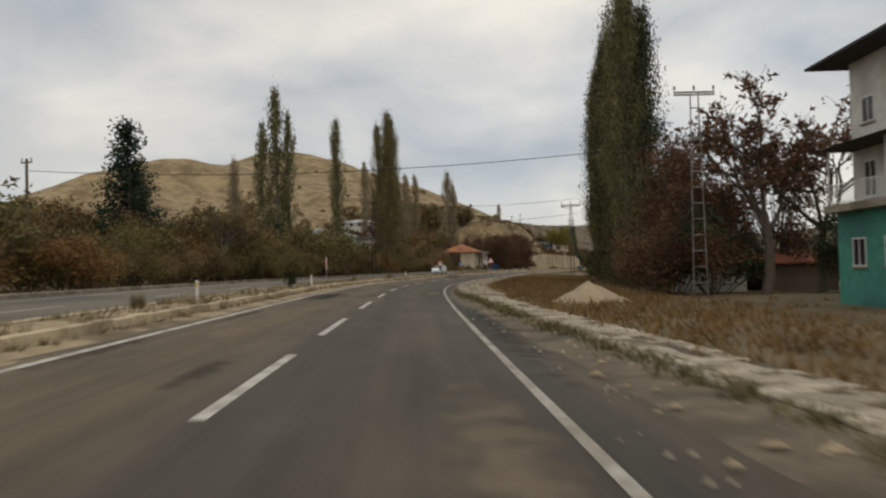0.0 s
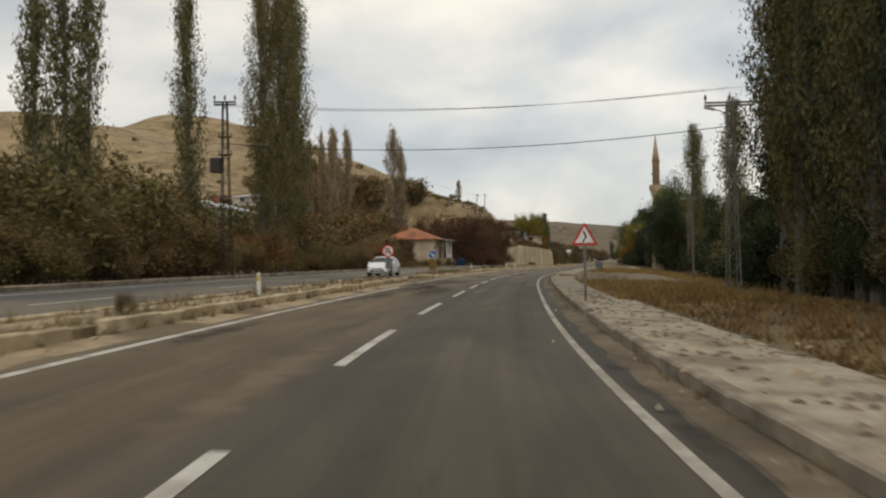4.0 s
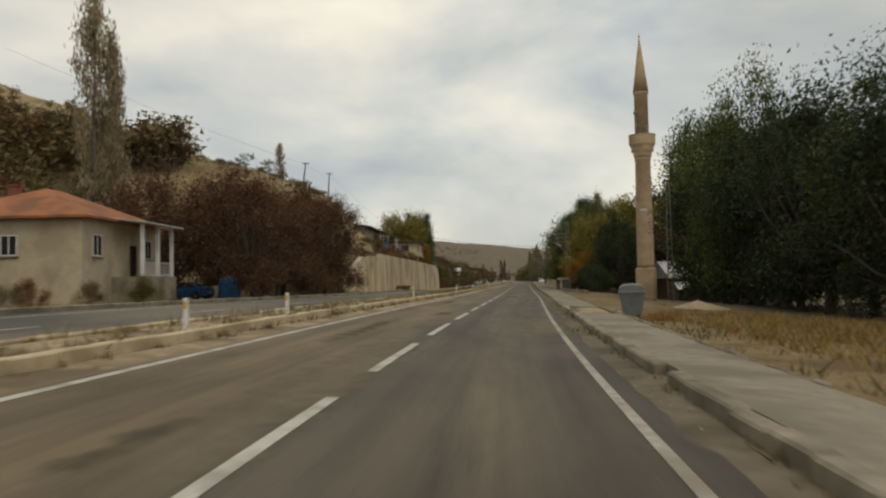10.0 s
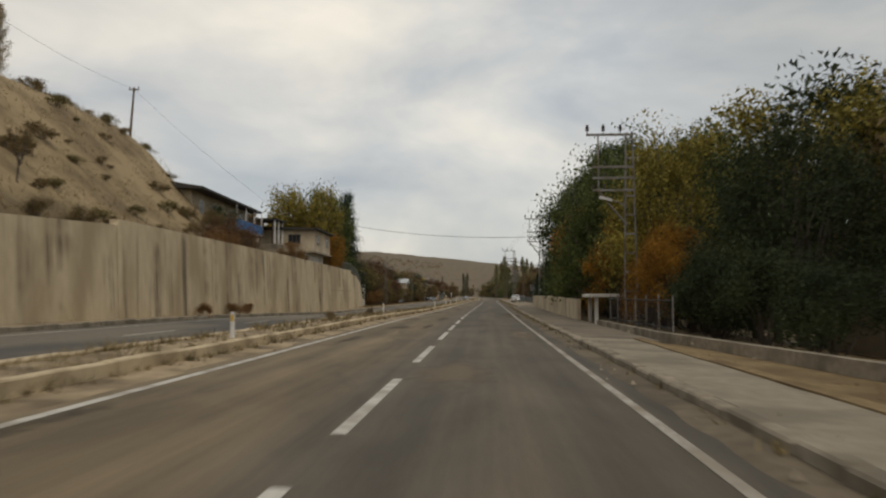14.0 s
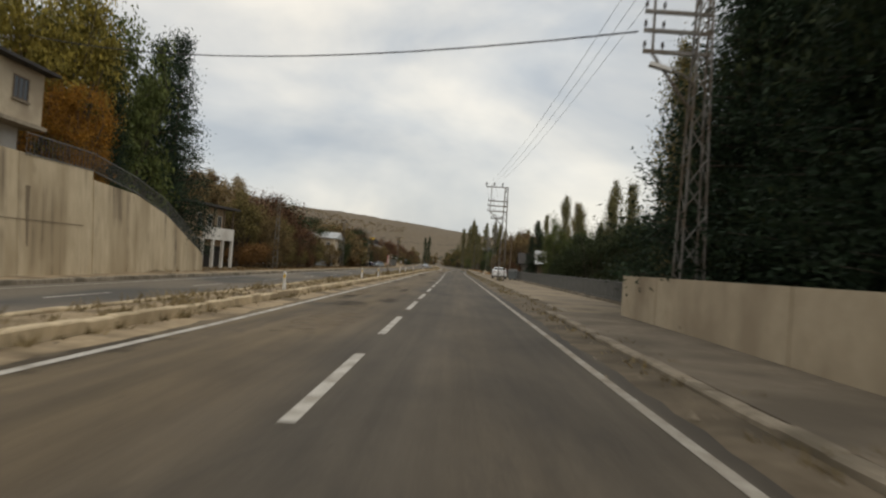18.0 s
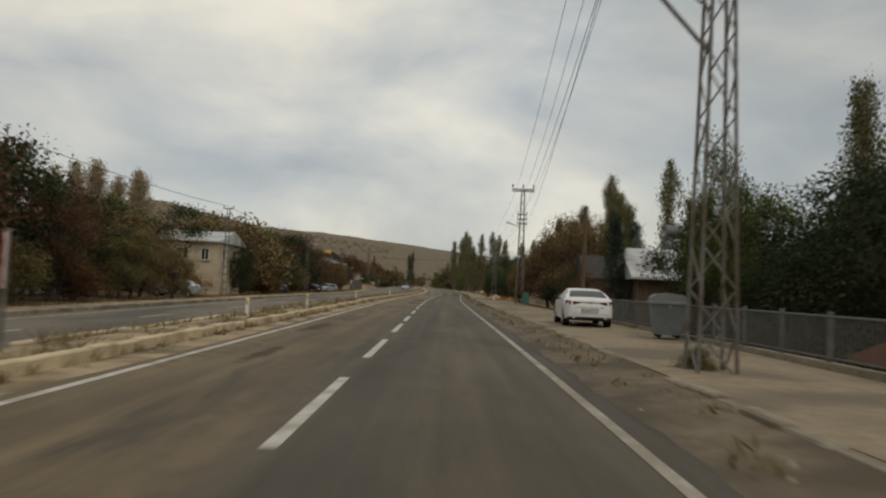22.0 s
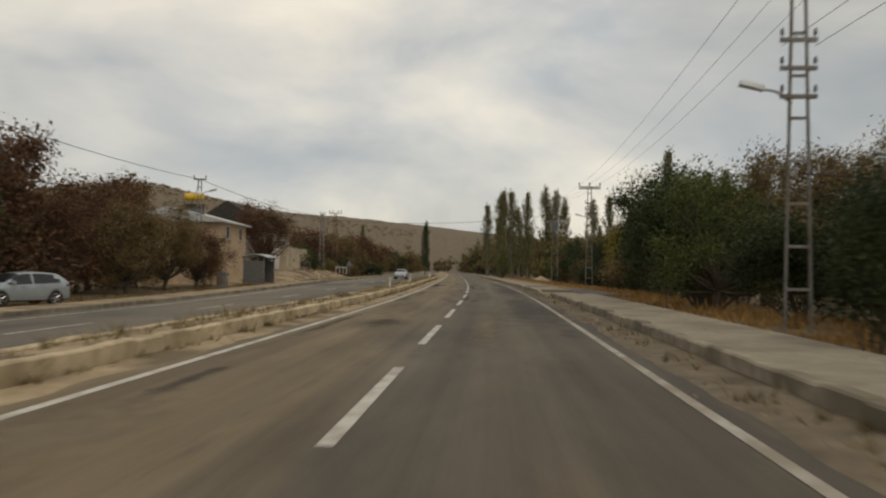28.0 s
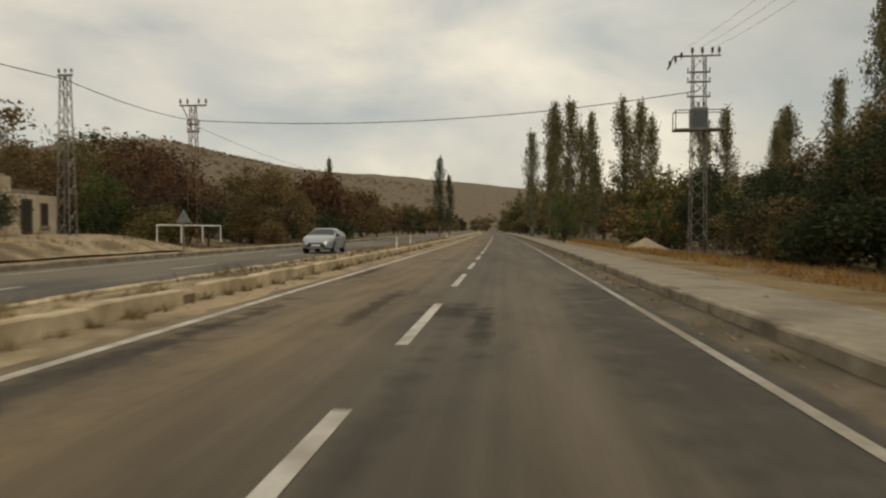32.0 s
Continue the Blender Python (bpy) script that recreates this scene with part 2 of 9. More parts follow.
def stain(name, c1, c2, amount):
    """Soft-edged stain: the colour fades out towards its rim and breaks up in patches."""
    m = mat(name, c1, c2, scale=5.0, rough=0.85, bump=0.1)
    n, l = m.node_tree.nodes, m.node_tree.links
    tc = n.new("ShaderNodeTexCoord")
    mp = n.new("ShaderNodeMapping")
    mp.inputs["Location"].default_value, mp.inputs["Scale"].default_value = (-1, -1, 0), (2, 2, 0)
    l.new(tc.outputs["Generated"], mp.inputs["Vector"])
    ln = n.new("ShaderNodeVectorMath")
    ln.operation = "LENGTH"
    l.new(mp.outputs[0], ln.inputs[0])
    g = n.new("ShaderNodeNewGeometry")
    no = n.new("ShaderNodeTexNoise")
    no.inputs["Scale"].default_value, no.inputs["Detail"].default_value, no.inputs["Roughness"].default_value = 1.7, 6.0, 0.6
    l.new(g.outputs["Position"], no.inputs["Vector"])
    ad = n.new("ShaderNodeMath")
    ad.operation = "MULTIPLY_ADD"
    ad.inputs[1].default_value = -2.4
    l.new(no.outputs["Fac"], ad.inputs[0])
    l.new(ln.outputs["Value"], ad.inputs[2])
    mr = n.new("ShaderNodeMapRange")
    for k, v in (("From Min", -0.9), ("From Max", -0.25), ("To Min", amount), ("To Max", 0.0)):
        mr.inputs[k].default_value = v
    l.new(ad.outputs[0], mr.inputs["Value"])
    l.new(mr.outputs[0], n["Principled BSDF"].inputs["Alpha"])
    return m


M["patch"] = stain("asphalt_stain", (0.030, 0.027, 0.023), (0.05, 0.045, 0.038), 0.42)
M["repair"] = stain("asphalt_repair", (0.060, 0.057, 0.053), (0.090, 0.084, 0.076), 0.36)
M["dust"] = stain("asphalt_dust", (0.20, 0.155, 0.10), (0.28, 0.22, 0.15), 0.55)
M["paint"] = mat("road_paint", (0.43, 0.41, 0.36), (0.60, 0.57, 0.51), scale=10.0, rough=0.7, bump=0.1, c3=(0.33, 0.30, 0.25), big=2.0)
M["paint_worn"] = mat("worn_road_paint", (0.24, 0.215, 0.175), (0.47, 0.44, 0.38), scale=7.0, rough=0.75, bump=0.1, c3=(0.25, 0.215, 0.165), big=0.8)
M["soil"] = mat("dusty_soil", (0.285, 0.214, 0.132), (0.42, 0.328, 0.208), scale=3.0, rough=0.95, bump=0.5, c3=(0.15, 0.112, 0.068), big=0.5)
M["gutter"] = mat("gutter_soil", (0.115, 0.09, 0.06), (0.19, 0.152, 0.105), scale=3.0, rough=0.95, bump=0.5, c3=(0.085, 0.068, 0.046), big=0.5)
M["yard_soil"] = mat("grey_yard_soil", (0.165, 0.132, 0.088), (0.25, 0.202, 0.138), scale=3.0, rough=0.95, bump=0.5, c3=(0.11, 0.086, 0.056), big=0.5)
M["lidgrey"] = mat("dusty_lid", (0.15, 0.155, 0.157), (0.22, 0.225, 0.225), scale=5.0, rough=0.8, bump=0.1, c3=(0.15, 0.15, 0.148), big=0.8)
M["side_asphalt"] = mat("grey_side_asphalt", (0.085, 0.076, 0.064), (0.135, 0.118, 0.096), scale=6.0, rough=0.9, bump=0.3, c3=(0.066, 0.06, 0.052), big=0.5)
M["straw_soil"] = mat("straw_strewn_soil", (0.165, 0.114, 0.055), (0.27, 0.196, 0.10), scale=5.0, rough=0.95, bump=0.6, c3=(0.135, 0.09, 0.044), big=0.35)
M["ground"] = mat("dry_ground", (0.125, 0.093, 0.05), (0.225, 0.172, 0.099), scale=0.9, rough=0.95, bump=0.6, c3=(0.09, 0.068, 0.038), big=0.045, detail=9.0)


def bare_heights(m, c1, c2):
    """Above the valley floor the dry grass gives way to pale bare clay with eroded blotches."""
    n, l = m.node_tree.nodes, m.node_tree.links
    b = n["Principled BSDF"]
    col = b.inputs["Base Color"].links[0].from_socket
    g = n.new("ShaderNodeNewGeometry")
    s_ = n.new("ShaderNodeSeparateXYZ")
    l.new(g.outputs["Position"], s_.inputs[0])
    no = n.new("ShaderNodeTexNoise")
    no.inputs["Scale"].default_value, no.inputs["Detail"].default_value, no.inputs["Roughness"].default_value = 0.05, 9.0, 0.62
    l.new(g.outputs["Position"], no.inputs["Vector"])
    ad = n.new("ShaderNodeMath")
    ad.operation = "MULTIPLY_ADD"
    ad.inputs[1].default_value = 14.0
    l.new(no.outputs["Fac"], ad.inputs[0])
    l.new(s_.outputs["Z"], ad.inputs[2])
    mr = n.new("ShaderNodeMapRange")
    mr.inputs["From Min"].default_value, mr.inputs["From Max"].default_value = 9.5, 14.0
    l.new(ad.outputs[0], mr.inputs["Value"])
    f = n.new("ShaderNodeTexNoise")
    f.inputs["Scale"].default_value, f.inputs["Detail"].default_value, f.inputs["Roughness"].default_value = 0.16, 10.0, 0.68
    l.new(g.outputs["Position"], f.inputs["Vector"])
    ra = n.new("ShaderNodeValToRGB")
    ra.color_ramp.elements[0].position, ra.color_ramp.elements[1].position = 0.40, 0.58
    ra.color_ramp.elements[0].color, ra.color_ramp.elements[1].color = (*c1, 1), (*c2, 1)
    l.new(f.outputs["Fac"], ra.inputs["Fac"])
    x = n.new("ShaderNodeMixRGB")
    l.new(mr.outputs[0], x.inputs["Fac"])
    l.new(col, x.inputs[1])
    l.new(ra.outputs[0], x.inputs[2])
    # From y 560 to 900 the ground colour shifts to darker grey-brown.
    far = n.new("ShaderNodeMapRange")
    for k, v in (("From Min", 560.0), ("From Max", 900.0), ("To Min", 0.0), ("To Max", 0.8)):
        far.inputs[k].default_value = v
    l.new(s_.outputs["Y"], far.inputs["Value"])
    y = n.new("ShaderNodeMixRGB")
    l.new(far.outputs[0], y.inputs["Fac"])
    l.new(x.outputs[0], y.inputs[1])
    far_brown = n.new("ShaderNodeMixRGB")
    l.new(f.outputs["Fac"], far_brown.inputs["Fac"])
    far_brown.inputs[1].default_value, far_brown.inputs[2].default_value = (0.085, 0.070, 0.052, 1), (0.15, 0.122, 0.088, 1)
    l.new(far_brown.outputs[0], y.inputs[2])
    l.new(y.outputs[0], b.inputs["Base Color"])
    return m


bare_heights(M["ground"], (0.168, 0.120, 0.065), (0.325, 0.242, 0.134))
M["kerb_tan"] = mat("dusty_kerb", (0.46, 0.37, 0.24), (0.62, 0.51, 0.345), scale=5.0, rough=0.92, bump=0.3, c3=(0.33, 0.26, 0.165), big=0.7, per="object", spread=0.05)
M["concrete"] = mat("kerb_concrete", (0.21, 0.175, 0.128), (0.36, 0.31, 0.235), scale=5.0, rough=0.9, bump=0.3, c3=(0.16, 0.135, 0.098), big=0.8, per="object", spread=0.05)
M["verge_grey"] = mat("grey_worn_concrete", (0.158, 0.130, 0.095), (0.235, 0.196, 0.146), scale=4.0, rough=0.95, bump=0.35, c3=(0.13, 0.108, 0.08), big=0.5)
M["verge"] = mat("dusty_concrete", (0.212, 0.168, 0.112), (0.305, 0.245, 0.17), scale=4.0, rough=0.95, bump=0.35, c3=(0.155, 0.127, 0.09), big=0.4)
M["paving"] = mat("pavement_concrete", (0.225, 0.192, 0.142), (0.31, 0.27, 0.205), scale=4.0, rough=0.92, bump=0.3, c3=(0.19, 0.162, 0.12), big=0.6)
M["pale_paving"] = mat("pale_dusty_paving", (0.285, 0.245, 0.18), (0.40, 0.35, 0.265), scale=5.0, rough=0.93, bump=0.4, c3=(0.20, 0.165, 0.115), big=0.9)
M["pale_slab"] = mat("pale_paving_slab", (0.33, 0.285, 0.21), (0.45, 0.395, 0.30), scale=6.0, rough=0.92, bump=0.3, c3=(0.25, 0.21, 0.15), big=0.9, per="object", spread=0.08)
M["wallconc"] = mat("retaining_concrete", (0.47, 0.38, 0.25), (0.60, 0.50, 0.345), scale=2.0, rough=0.9, bump=0.2, c3=(0.38, 0.30, 0.19), big=0.35, stretch=(1, 1, 0.35))


def rain_streaks(m, dark, along=0.8, reach=0.04):
    """Dark runs of rain water down the concrete, in groups along the wall."""
    n, l = m.node_tree.nodes, m.node_tree.links
    b = n["Principled BSDF"]
    col = b.inputs["Base Color"].links[0].from_socket
    g = n.new("ShaderNodeNewGeometry")

    def noise(sx, sz, detail, lo, hi, to):
        mp = n.new("ShaderNodeMapping")
        mp.inputs["Scale"].default_value = (0.0, sx, sz)
        l.new(g.outputs["Position"], mp.inputs["Vector"])
        t = n.new("ShaderNodeTexNoise")
        t.inputs["Scale"].default_value, t.inputs["Detail"].default_value, t.inputs["Roughness"].default_value = 1.0, detail, 0.65
        l.new(mp.outputs[0], t.inputs["Vector"])
        r = n.new("ShaderNodeMapRange")
        for k, v in (("From Min", lo), ("From Max", hi), ("To Min", 0.0), ("To Max", to)):
            r.inputs[k].default_value = v
        l.new(t.outputs["Fac"], r.inputs["Value"])
        return r.outputs[0]

    mul = n.new("ShaderNodeMath")
    mul.operation = "MULTIPLY"
    l.new(noise(along, reach, 5.0, 0.5, 0.64, 0.95), mul.inputs[0])
    l.new(noise(0.16, 0.22, 3.0, 0.45, 0.58, 1.0), mul.inputs[1])
    x = n.new("ShaderNodeMixRGB")
    l.new(mul.outputs[0], x.inputs["Fac"])
    l.new(col, x.inputs[1])
    x.inputs[2].default_value = (*dark, 1)
    l.new(x.outputs[0], b.inputs["Base Color"])
    return m


rain_streaks(M["wallconc"], (0.125, 0.094, 0.062))
M["plaster_beige"] = mat("plaster_beige", (0.46, 0.38, 0.27), (0.56, 0.48, 0.35), scale=2.0, rough=0.9, bump=0.15, c3=(0.38, 0.31, 0.22), big=0.4)
M["plaster_white"] = mat("plaster_white", (0.58, 0.56, 0.51), (0.70, 0.68, 0.63), scale=2.0, rough=0.9, bump=0.15, c3=(0.48, 0.45, 0.4), big=0.4)
M["plaster_peach"] = mat("plaster_peach", (0.44, 0.32, 0.21), (0.54, 0.41, 0.28), scale=2.0, rough=0.9, bump=0.15, c3=(0.36, 0.27, 0.18), big=0.4)
M["greywall"] = mat("plaster_grey", (0.20, 0.19, 0.17), (0.29, 0.28, 0.255), scale=2.0, rough=0.9, bump=0.15, c3=(0.15, 0.14, 0.125), big=0.4)
M["teal"] = mat("plaster_teal", (0.05, 0.22, 0.17), (0.075, 0.29, 0.225), scale=2.0, rough=0.85, bump=0.1, c3=(0.05, 0.17, 0.14), big=0.4)
M["minaret"] = mat("minaret_stone", (0.40, 0.29, 0.18), (0.50, 0.38, 0.25), scale=1.5, rough=0.9, bump=0.2, c3=(0.34, 0.25, 0.155), big=0.3)
M["tile"] = mat("roof_tile", (0.26, 0.085, 0.045), (0.36, 0.13, 0.07), scale=3.0, rough=0.85, bump=0.3, c3=(0.19, 0.075, 0.05), big=0.5, per="object", spread=0.08)
M["oldtile"] = mat("old_roof_tile", (0.30, 0.115, 0.052), (0.40, 0.165, 0.08), scale=3.0, rough=0.88, bump=0.3, c3=(0.21, 0.09, 0.05), big=0.5)
M["palegreen"] = mat("plaster_pale_green", (0.33, 0.42, 0.27), (0.43, 0.52, 0.35), scale=2.0, rough=0.9, bump=0.12, c3=(0.30, 0.34, 0.24), big=0.4)
M["dullyellow"] = mat("dull_yellow_paint", (0.30, 0.19, 0.035), (0.38, 0.24, 0.05), scale=9.0, rough=0.7, bump=0.05)
M["sheet"] = mat("roof_sheet", (0.42, 0.45, 0.46), (0.55, 0.57, 0.57), scale=2.0, rough=0.55, bump=0.1, metal=0.3, c3=(0.36, 0.34, 0.32), big=0.4)
M["darkroof"] = mat("dark_roof", (0.035, 0.032, 0.03), (0.06, 0.055, 0.05), scale=3.0, rough=0.8)
M["wood"] = mat("weathered_wood", (0.09, 0.065, 0.045), (0.16, 0.12, 0.085), scale=6.0, rough=0.9, bump=0.3, stretch=(4, 4, 0.6))
M["steel"] = mat("galvanised_steel", (0.17, 0.165, 0.155), (0.26, 0.25, 0.235), scale=6.0, rough=0.6, metal=0.4, c3=(0.15, 0.12, 0.09), big=1.2)
M["rust"] = mat("rusty_steel", (0.16, 0.10, 0.065), (0.24, 0.16, 0.105), scale=6.0, rough=0.8, metal=0.2)
M["insul"] = mat("insulator_brown", (0.025, 0.02, 0.018), (0.05, 0.035, 0.03), scale=8.0, rough=0.35, bump=0)
M["cable"] = mat("cable_black", (0.02, 0.02, 0.02), (0.04, 0.04, 0.04), rough=0.6, bump=0)
M["rail"] = mat("grey_railing", (0.11, 0.112, 0.105), (0.16, 0.162, 0.155), scale=5.0, rough=0.6, metal=0.2)
M["glass"] = mat("window_dark", (0.018, 0.02, 0.022), (0.03, 0.033, 0.035), rough=0.16, bump=0, spec=0.4)
M["hole"] = mat("interior_shade_panel", (0.03, 0.026, 0.022), (0.045, 0.04, 0.035), rough=0.95, bump=0)
M["white"] = mat("white_paint", (0.68, 0.68, 0.66), (0.76, 0.76, 0.74), rough=0.5, bump=0, c3=(0.6, 0.58, 0.55), big=1.5)
M["red"] = mat("red_reflective", (0.42, 0.02, 0.015), (0.5, 0.035, 0.025), rough=0.5, bump=0)
M["blue"] = mat("blue_reflective", (0.01, 0.07, 0.33), (0.015, 0.1, 0.4), rough=0.5, bump=0)
M["bluewall"] = mat("blue_paint", (0.03, 0.13, 0.32), (0.05, 0.18, 0.4), rough=0.8, bump=0.1)
M["yellow"] = mat("yellow_reflective", (0.55, 0.36, 0.03), (0.65, 0.42, 0.04), rough=0.5, bump=0)
M["black"] = mat("black_paint", (0.012, 0.012, 0.012), (0.02, 0.02, 0.02), rough=0.5, bump=0)
M["signback"] = mat("sign_back_grey", (0.16, 0.19, 0.20), (0.22, 0.25, 0.26), rough=0.5, metal=0.3, bump=0)
M["gravel"] = mat("heaped_sand", (0.31, 0.235, 0.15), (0.42, 0.33, 0.22), scale=7.0, rough=0.95, bump=0.6, c3=(0.28, 0.23, 0.16), big=0.8)
M["carwhite"] = mat("car_white", (0.72, 0.73, 0.73), (0.75, 0.76, 0.76), rough=0.22, bump=0, spec=0.5)
M["carsilver"] = mat("car_silver", (0.34, 0.38, 0.40), (0.38, 0.42, 0.44), rough=0.28, bump=0, metal=0.4, spec=0.5)
M["cardark"] = mat("car_dark", (0.012, 0.016, 0.03), (0.018, 0.022, 0.04), rough=0.25, bump=0, spec=0.5)
M["tyre"] = mat("tyre_rubber", (0.012, 0.012, 0.012), (0.022, 0.022, 0.022), rough=0.85, bump=0)
M["rim"] = mat("alloy_rim", (0.32, 0.32, 0.33), (0.42, 0.42, 0.43), rough=0.35, metal=0.8, bump=0)
M["lampred"] = mat("tail_lamp_red", (0.10, 0.008, 0.008), (0.15, 0.012, 0.012), rough=0.2, bump=0, spec=0.5)
M["lampclear"] = mat("head_lamp_clear", (0.5, 0.52, 0.54), (0.62, 0.64, 0.66), rough=0.15, bump=0, spec=0.5)
M["plastic"] = mat("grey_plastic", (0.12, 0.14, 0.15), (0.17, 0.19, 0.20), scale=3.0, rough=0.6, bump=0.05)
M["bark"] = mat("bark", (0.06, 0.048, 0.036), (0.12, 0.10, 0.08), scale=5.0, rough=0.95, bump=0.5, stretch=(3, 3, 0.7))
M["barkpale"] = mat("poplar_bark", (0.11, 0.105, 0.09), (0.19, 0.18, 0.155), scale=4.0, rough=0.95, bump=0.4, stretch=(3, 3, 0.7))
M["lf_dark"] = leafmat("leaf_dark_green", (0.023, 0.035, 0.016), (0.058, 0.072, 0.030))
M["lf_green"] = leafmat("leaf_green", (0.055, 0.078, 0.024), (0.138, 0.158, 0.050))
M["lf_olive"] = leafmat("leaf_olive", (0.105, 0.09, 0.034), (0.21, 0.17, 0.066))
M["lf_poplar"] = leafmat("leaf_poplar", (0.094, 0.094, 0.041), (0.205, 0.183, 0.080))
M["lf_yellow"] = leafmat("leaf_yellow", (0.145, 0.128, 0.031), (0.315, 0.250, 0.052))
M["lf_orange"] = leafmat("leaf_orange", (0.203, 0.094, 0.017), (0.377, 0.189, 0.029))
M["lf_maroon"] = leafmat("leaf_maroon", (0.086, 0.046, 0.026), (0.158, 0.085, 0.048))
M["lf_brown"] = leafmat("leaf_brown", (0.118, 0.085, 0.040), (0.232, 0.165, 0.076))
M["lf_rust"] = leafmat("leaf_rust", (0.150, 0.080, 0.031), (0.265, 0.148, 0.056))
M["lf_pale"] = leafmat("twig_pale", (0.225, 0.175, 0.104), (0.37, 0.295, 0.185))
M["lf_needle"] = leafmat("needle_green", (0.017, 0.032, 0.019), (0.038, 0.061, 0.032))
M["grass_dry"] = leafmat("grass_dry", (0.118, 0.070, 0.026), (0.24, 0.148, 0.058))
M["grass_gold"] = leafmat("grass_gold", (0.20, 0.128, 0.044), (0.36, 0.245, 0.09))
M["grass_rust"] = leafmat("grass_rust", (0.22, 0.12, 0.038), (0.38, 0.225, 0.08))
M["weed_green"] = leafmat("weed_green", (0.085, 0.078, 0.034), (0.185, 0.15, 0.066))
M["weed"] = leafmat("weed_brown", (0.131, 0.102, 0.051), (0.290, 0.225, 0.116))


# ---- the road's line and level ----
KY = np.array([-90, 0, 30, 60, 90, 120, 150, 180, 215, 250, 300, 360, 420, 480, 530, 620, 760, 1000, 1400.0])
KX = np.array([32.9, -2.33, -13.84, -23.81, -29.34, -33.16, -34.97, -34.97, -34.37, -34.05, -33.38, -32.38, -31.59, -29.58, -29.3, -30.2, -33, -42, -60.0])


def _second(ky, kx):
    n, h = len(ky), np.diff(ky)
    a, r = np.zeros((n, n)), np.zeros(n)
    a[0, 0] = a[-1, -1] = 1
    for i in range(1, n - 1):
        a[i, i - 1], a[i, i], a[i, i + 1] = h[i - 1], 2 * (h[i - 1] + h[i]), h[i]
        r[i] = 6 * ((kx[i + 1] - kx[i]) / h[i] - (kx[i] - kx[i - 1]) / h[i - 1])
    return np.linalg.solve(a, r)


KM = _second(KY, KX)


def xc(y):
    """x of the dashed lane line at y."""
    y = np.clip(np.asarray(y, float), KY[0], KY[-1])
    j = np.clip(np.searchsorted(KY, y) - 1, 0, len(KY) - 2)
    t, h = y - KY[j], KY[j + 1] - KY[j]
    return KX[j] + t * ((KX[j + 1] - KX[j]) / h - h * (2 * KM[j] + KM[j + 1]) / 6) + t * t * KM[j] / 2 + t**3 * (KM[j + 1] - KM[j]) / (6 * h)


def slope(y):
    return float((xc(y + 0.5) - xc(y - 0.5)))


def tilt(y):
    """Cross fall of the carriageways: rise per metre towards the left."""
    return np.interp(y, [0, 160, 180, 220, 255, 290, 320, 470, 515], [0.04, 0.038, 0.034, 0.014, 0.006, -0.027, -0.025, -0.022, 0.004])


def zr(y, d):
    return float(tilt(y) * (1.65 - np.clip(d, -15.0, 8.0)))


def W(y, d, z=0.0):
    """World place d metres to the right of the lane line at station y, z above the road's level there."""
    s = slope(y)
    c = 1 / math.sqrt(1 + s * s)
    return Vector((float(xc(y)) + d * c, y - d * c * s, zr(y, d) + z))


def heading(y):
    """Turn about z that lays a thing's +y along the road."""
    return math.degrees(math.atan2(-slope(y), 1))


def from_d(x, y):
    """Offset d of a world place."""
    s = slope(y)
    return (x - float(xc(y))) / math.sqrt(1 + s * s)


def smooth(a, b, t):
    t = np.clip((t - a) / (b - a), 0, 1)
    return t * t * (3 - 2 * t)


def hills(x, y, d):
    """Height of the land beside the roads."""
    g = lambda cx, cy, sx, sy, h: h * np.exp(-((x - cx) ** 2) / (2 * sx * sx) - (y - cy) ** 2 / (2 * sy * sy))  # noqa: E731
    edge = np.interp(y, [205, 240, 281, 297], [-42, -17, -17.5, -36])
    left = smooth(0, 1, (edge - d) / np.interp(y, [205, 240], [40, 16]))
    z = left * (g(-160, 282, 68, 94, 32.4) + g(-230, 333, 67, 26, 31.3) + g(-201, 222, 18, 55, 17.7) + g(-218, 430, 70, 75, 15.5))
    z = z + smooth(-17.2, -19.5, d) * 4.6 * smooth(223, 243, y) * (1 - smooth(312, 330, y))
    z = z + smooth(-15.5, -19, d) * 1.1 * smooth(500, 515, y) * (1 - smooth(535, 548, y))
    valley = 1 - (1 - smooth(30, 300, np.abs(d))) * (1 - smooth(1150, 1700, y))
    z = z + smooth(600, 1100, y) * valley * (g(-133, 1362, 347, 424, 60.4) + g(-365, 1847, 224, 303, 39.9) + g(-363, 2296, 583, 435, 36.5) + g(-138, 1015, 307, 272, 37.9))
    z = z + smooth(120, 500, d) * g(900, 800, 400, 800, 40)
    z = z - smooth(9, 22, d) * (0.7 + 1.3 * smooth(290, 320, y) * (1 - smooth(420, 450, y)) + 0.9 * smooth(205, 228, y) * (1 - smooth(262, 290, y)))
    wob = 0.6 * np.sin(x * 0.11 + 1.3) * np.sin(y * 0.083) + 0.35 * np.sin(x * 0.31 + y * 0.22) + 1.6 * np.sin(x * 0.031 + 2) * np.sin(y * 0.027 + 1)
    return z + wob * (smooth(-22, -60, d) + 0.35 * smooth(14, 60, d))


def land(x, y):
    d = from_d(x, y)
    base = float(tilt(y)) * (1.65 - min(max(d, -15.0), 8.0))
    return base - 0.05 + float(hills(np.float64(x), np.float64(y), np.float64(d)))


# ---- mesh helpers ----
def obj(name, verts, faces, material, parent=None, label="", smooth_shade=False):
    me = bpy.data.meshes.new(name)
    me.from_pydata(verts, [], faces)
    me.materials.append(material)
    if smooth_shade:
        me.polygons.foreach_set("use_smooth", [True] * len(me.polygons))
    me.update()
    ob = new(name, me)
    if parent:
        ob.parent = parent
    if label:
        ob["label"] = label
    return ob


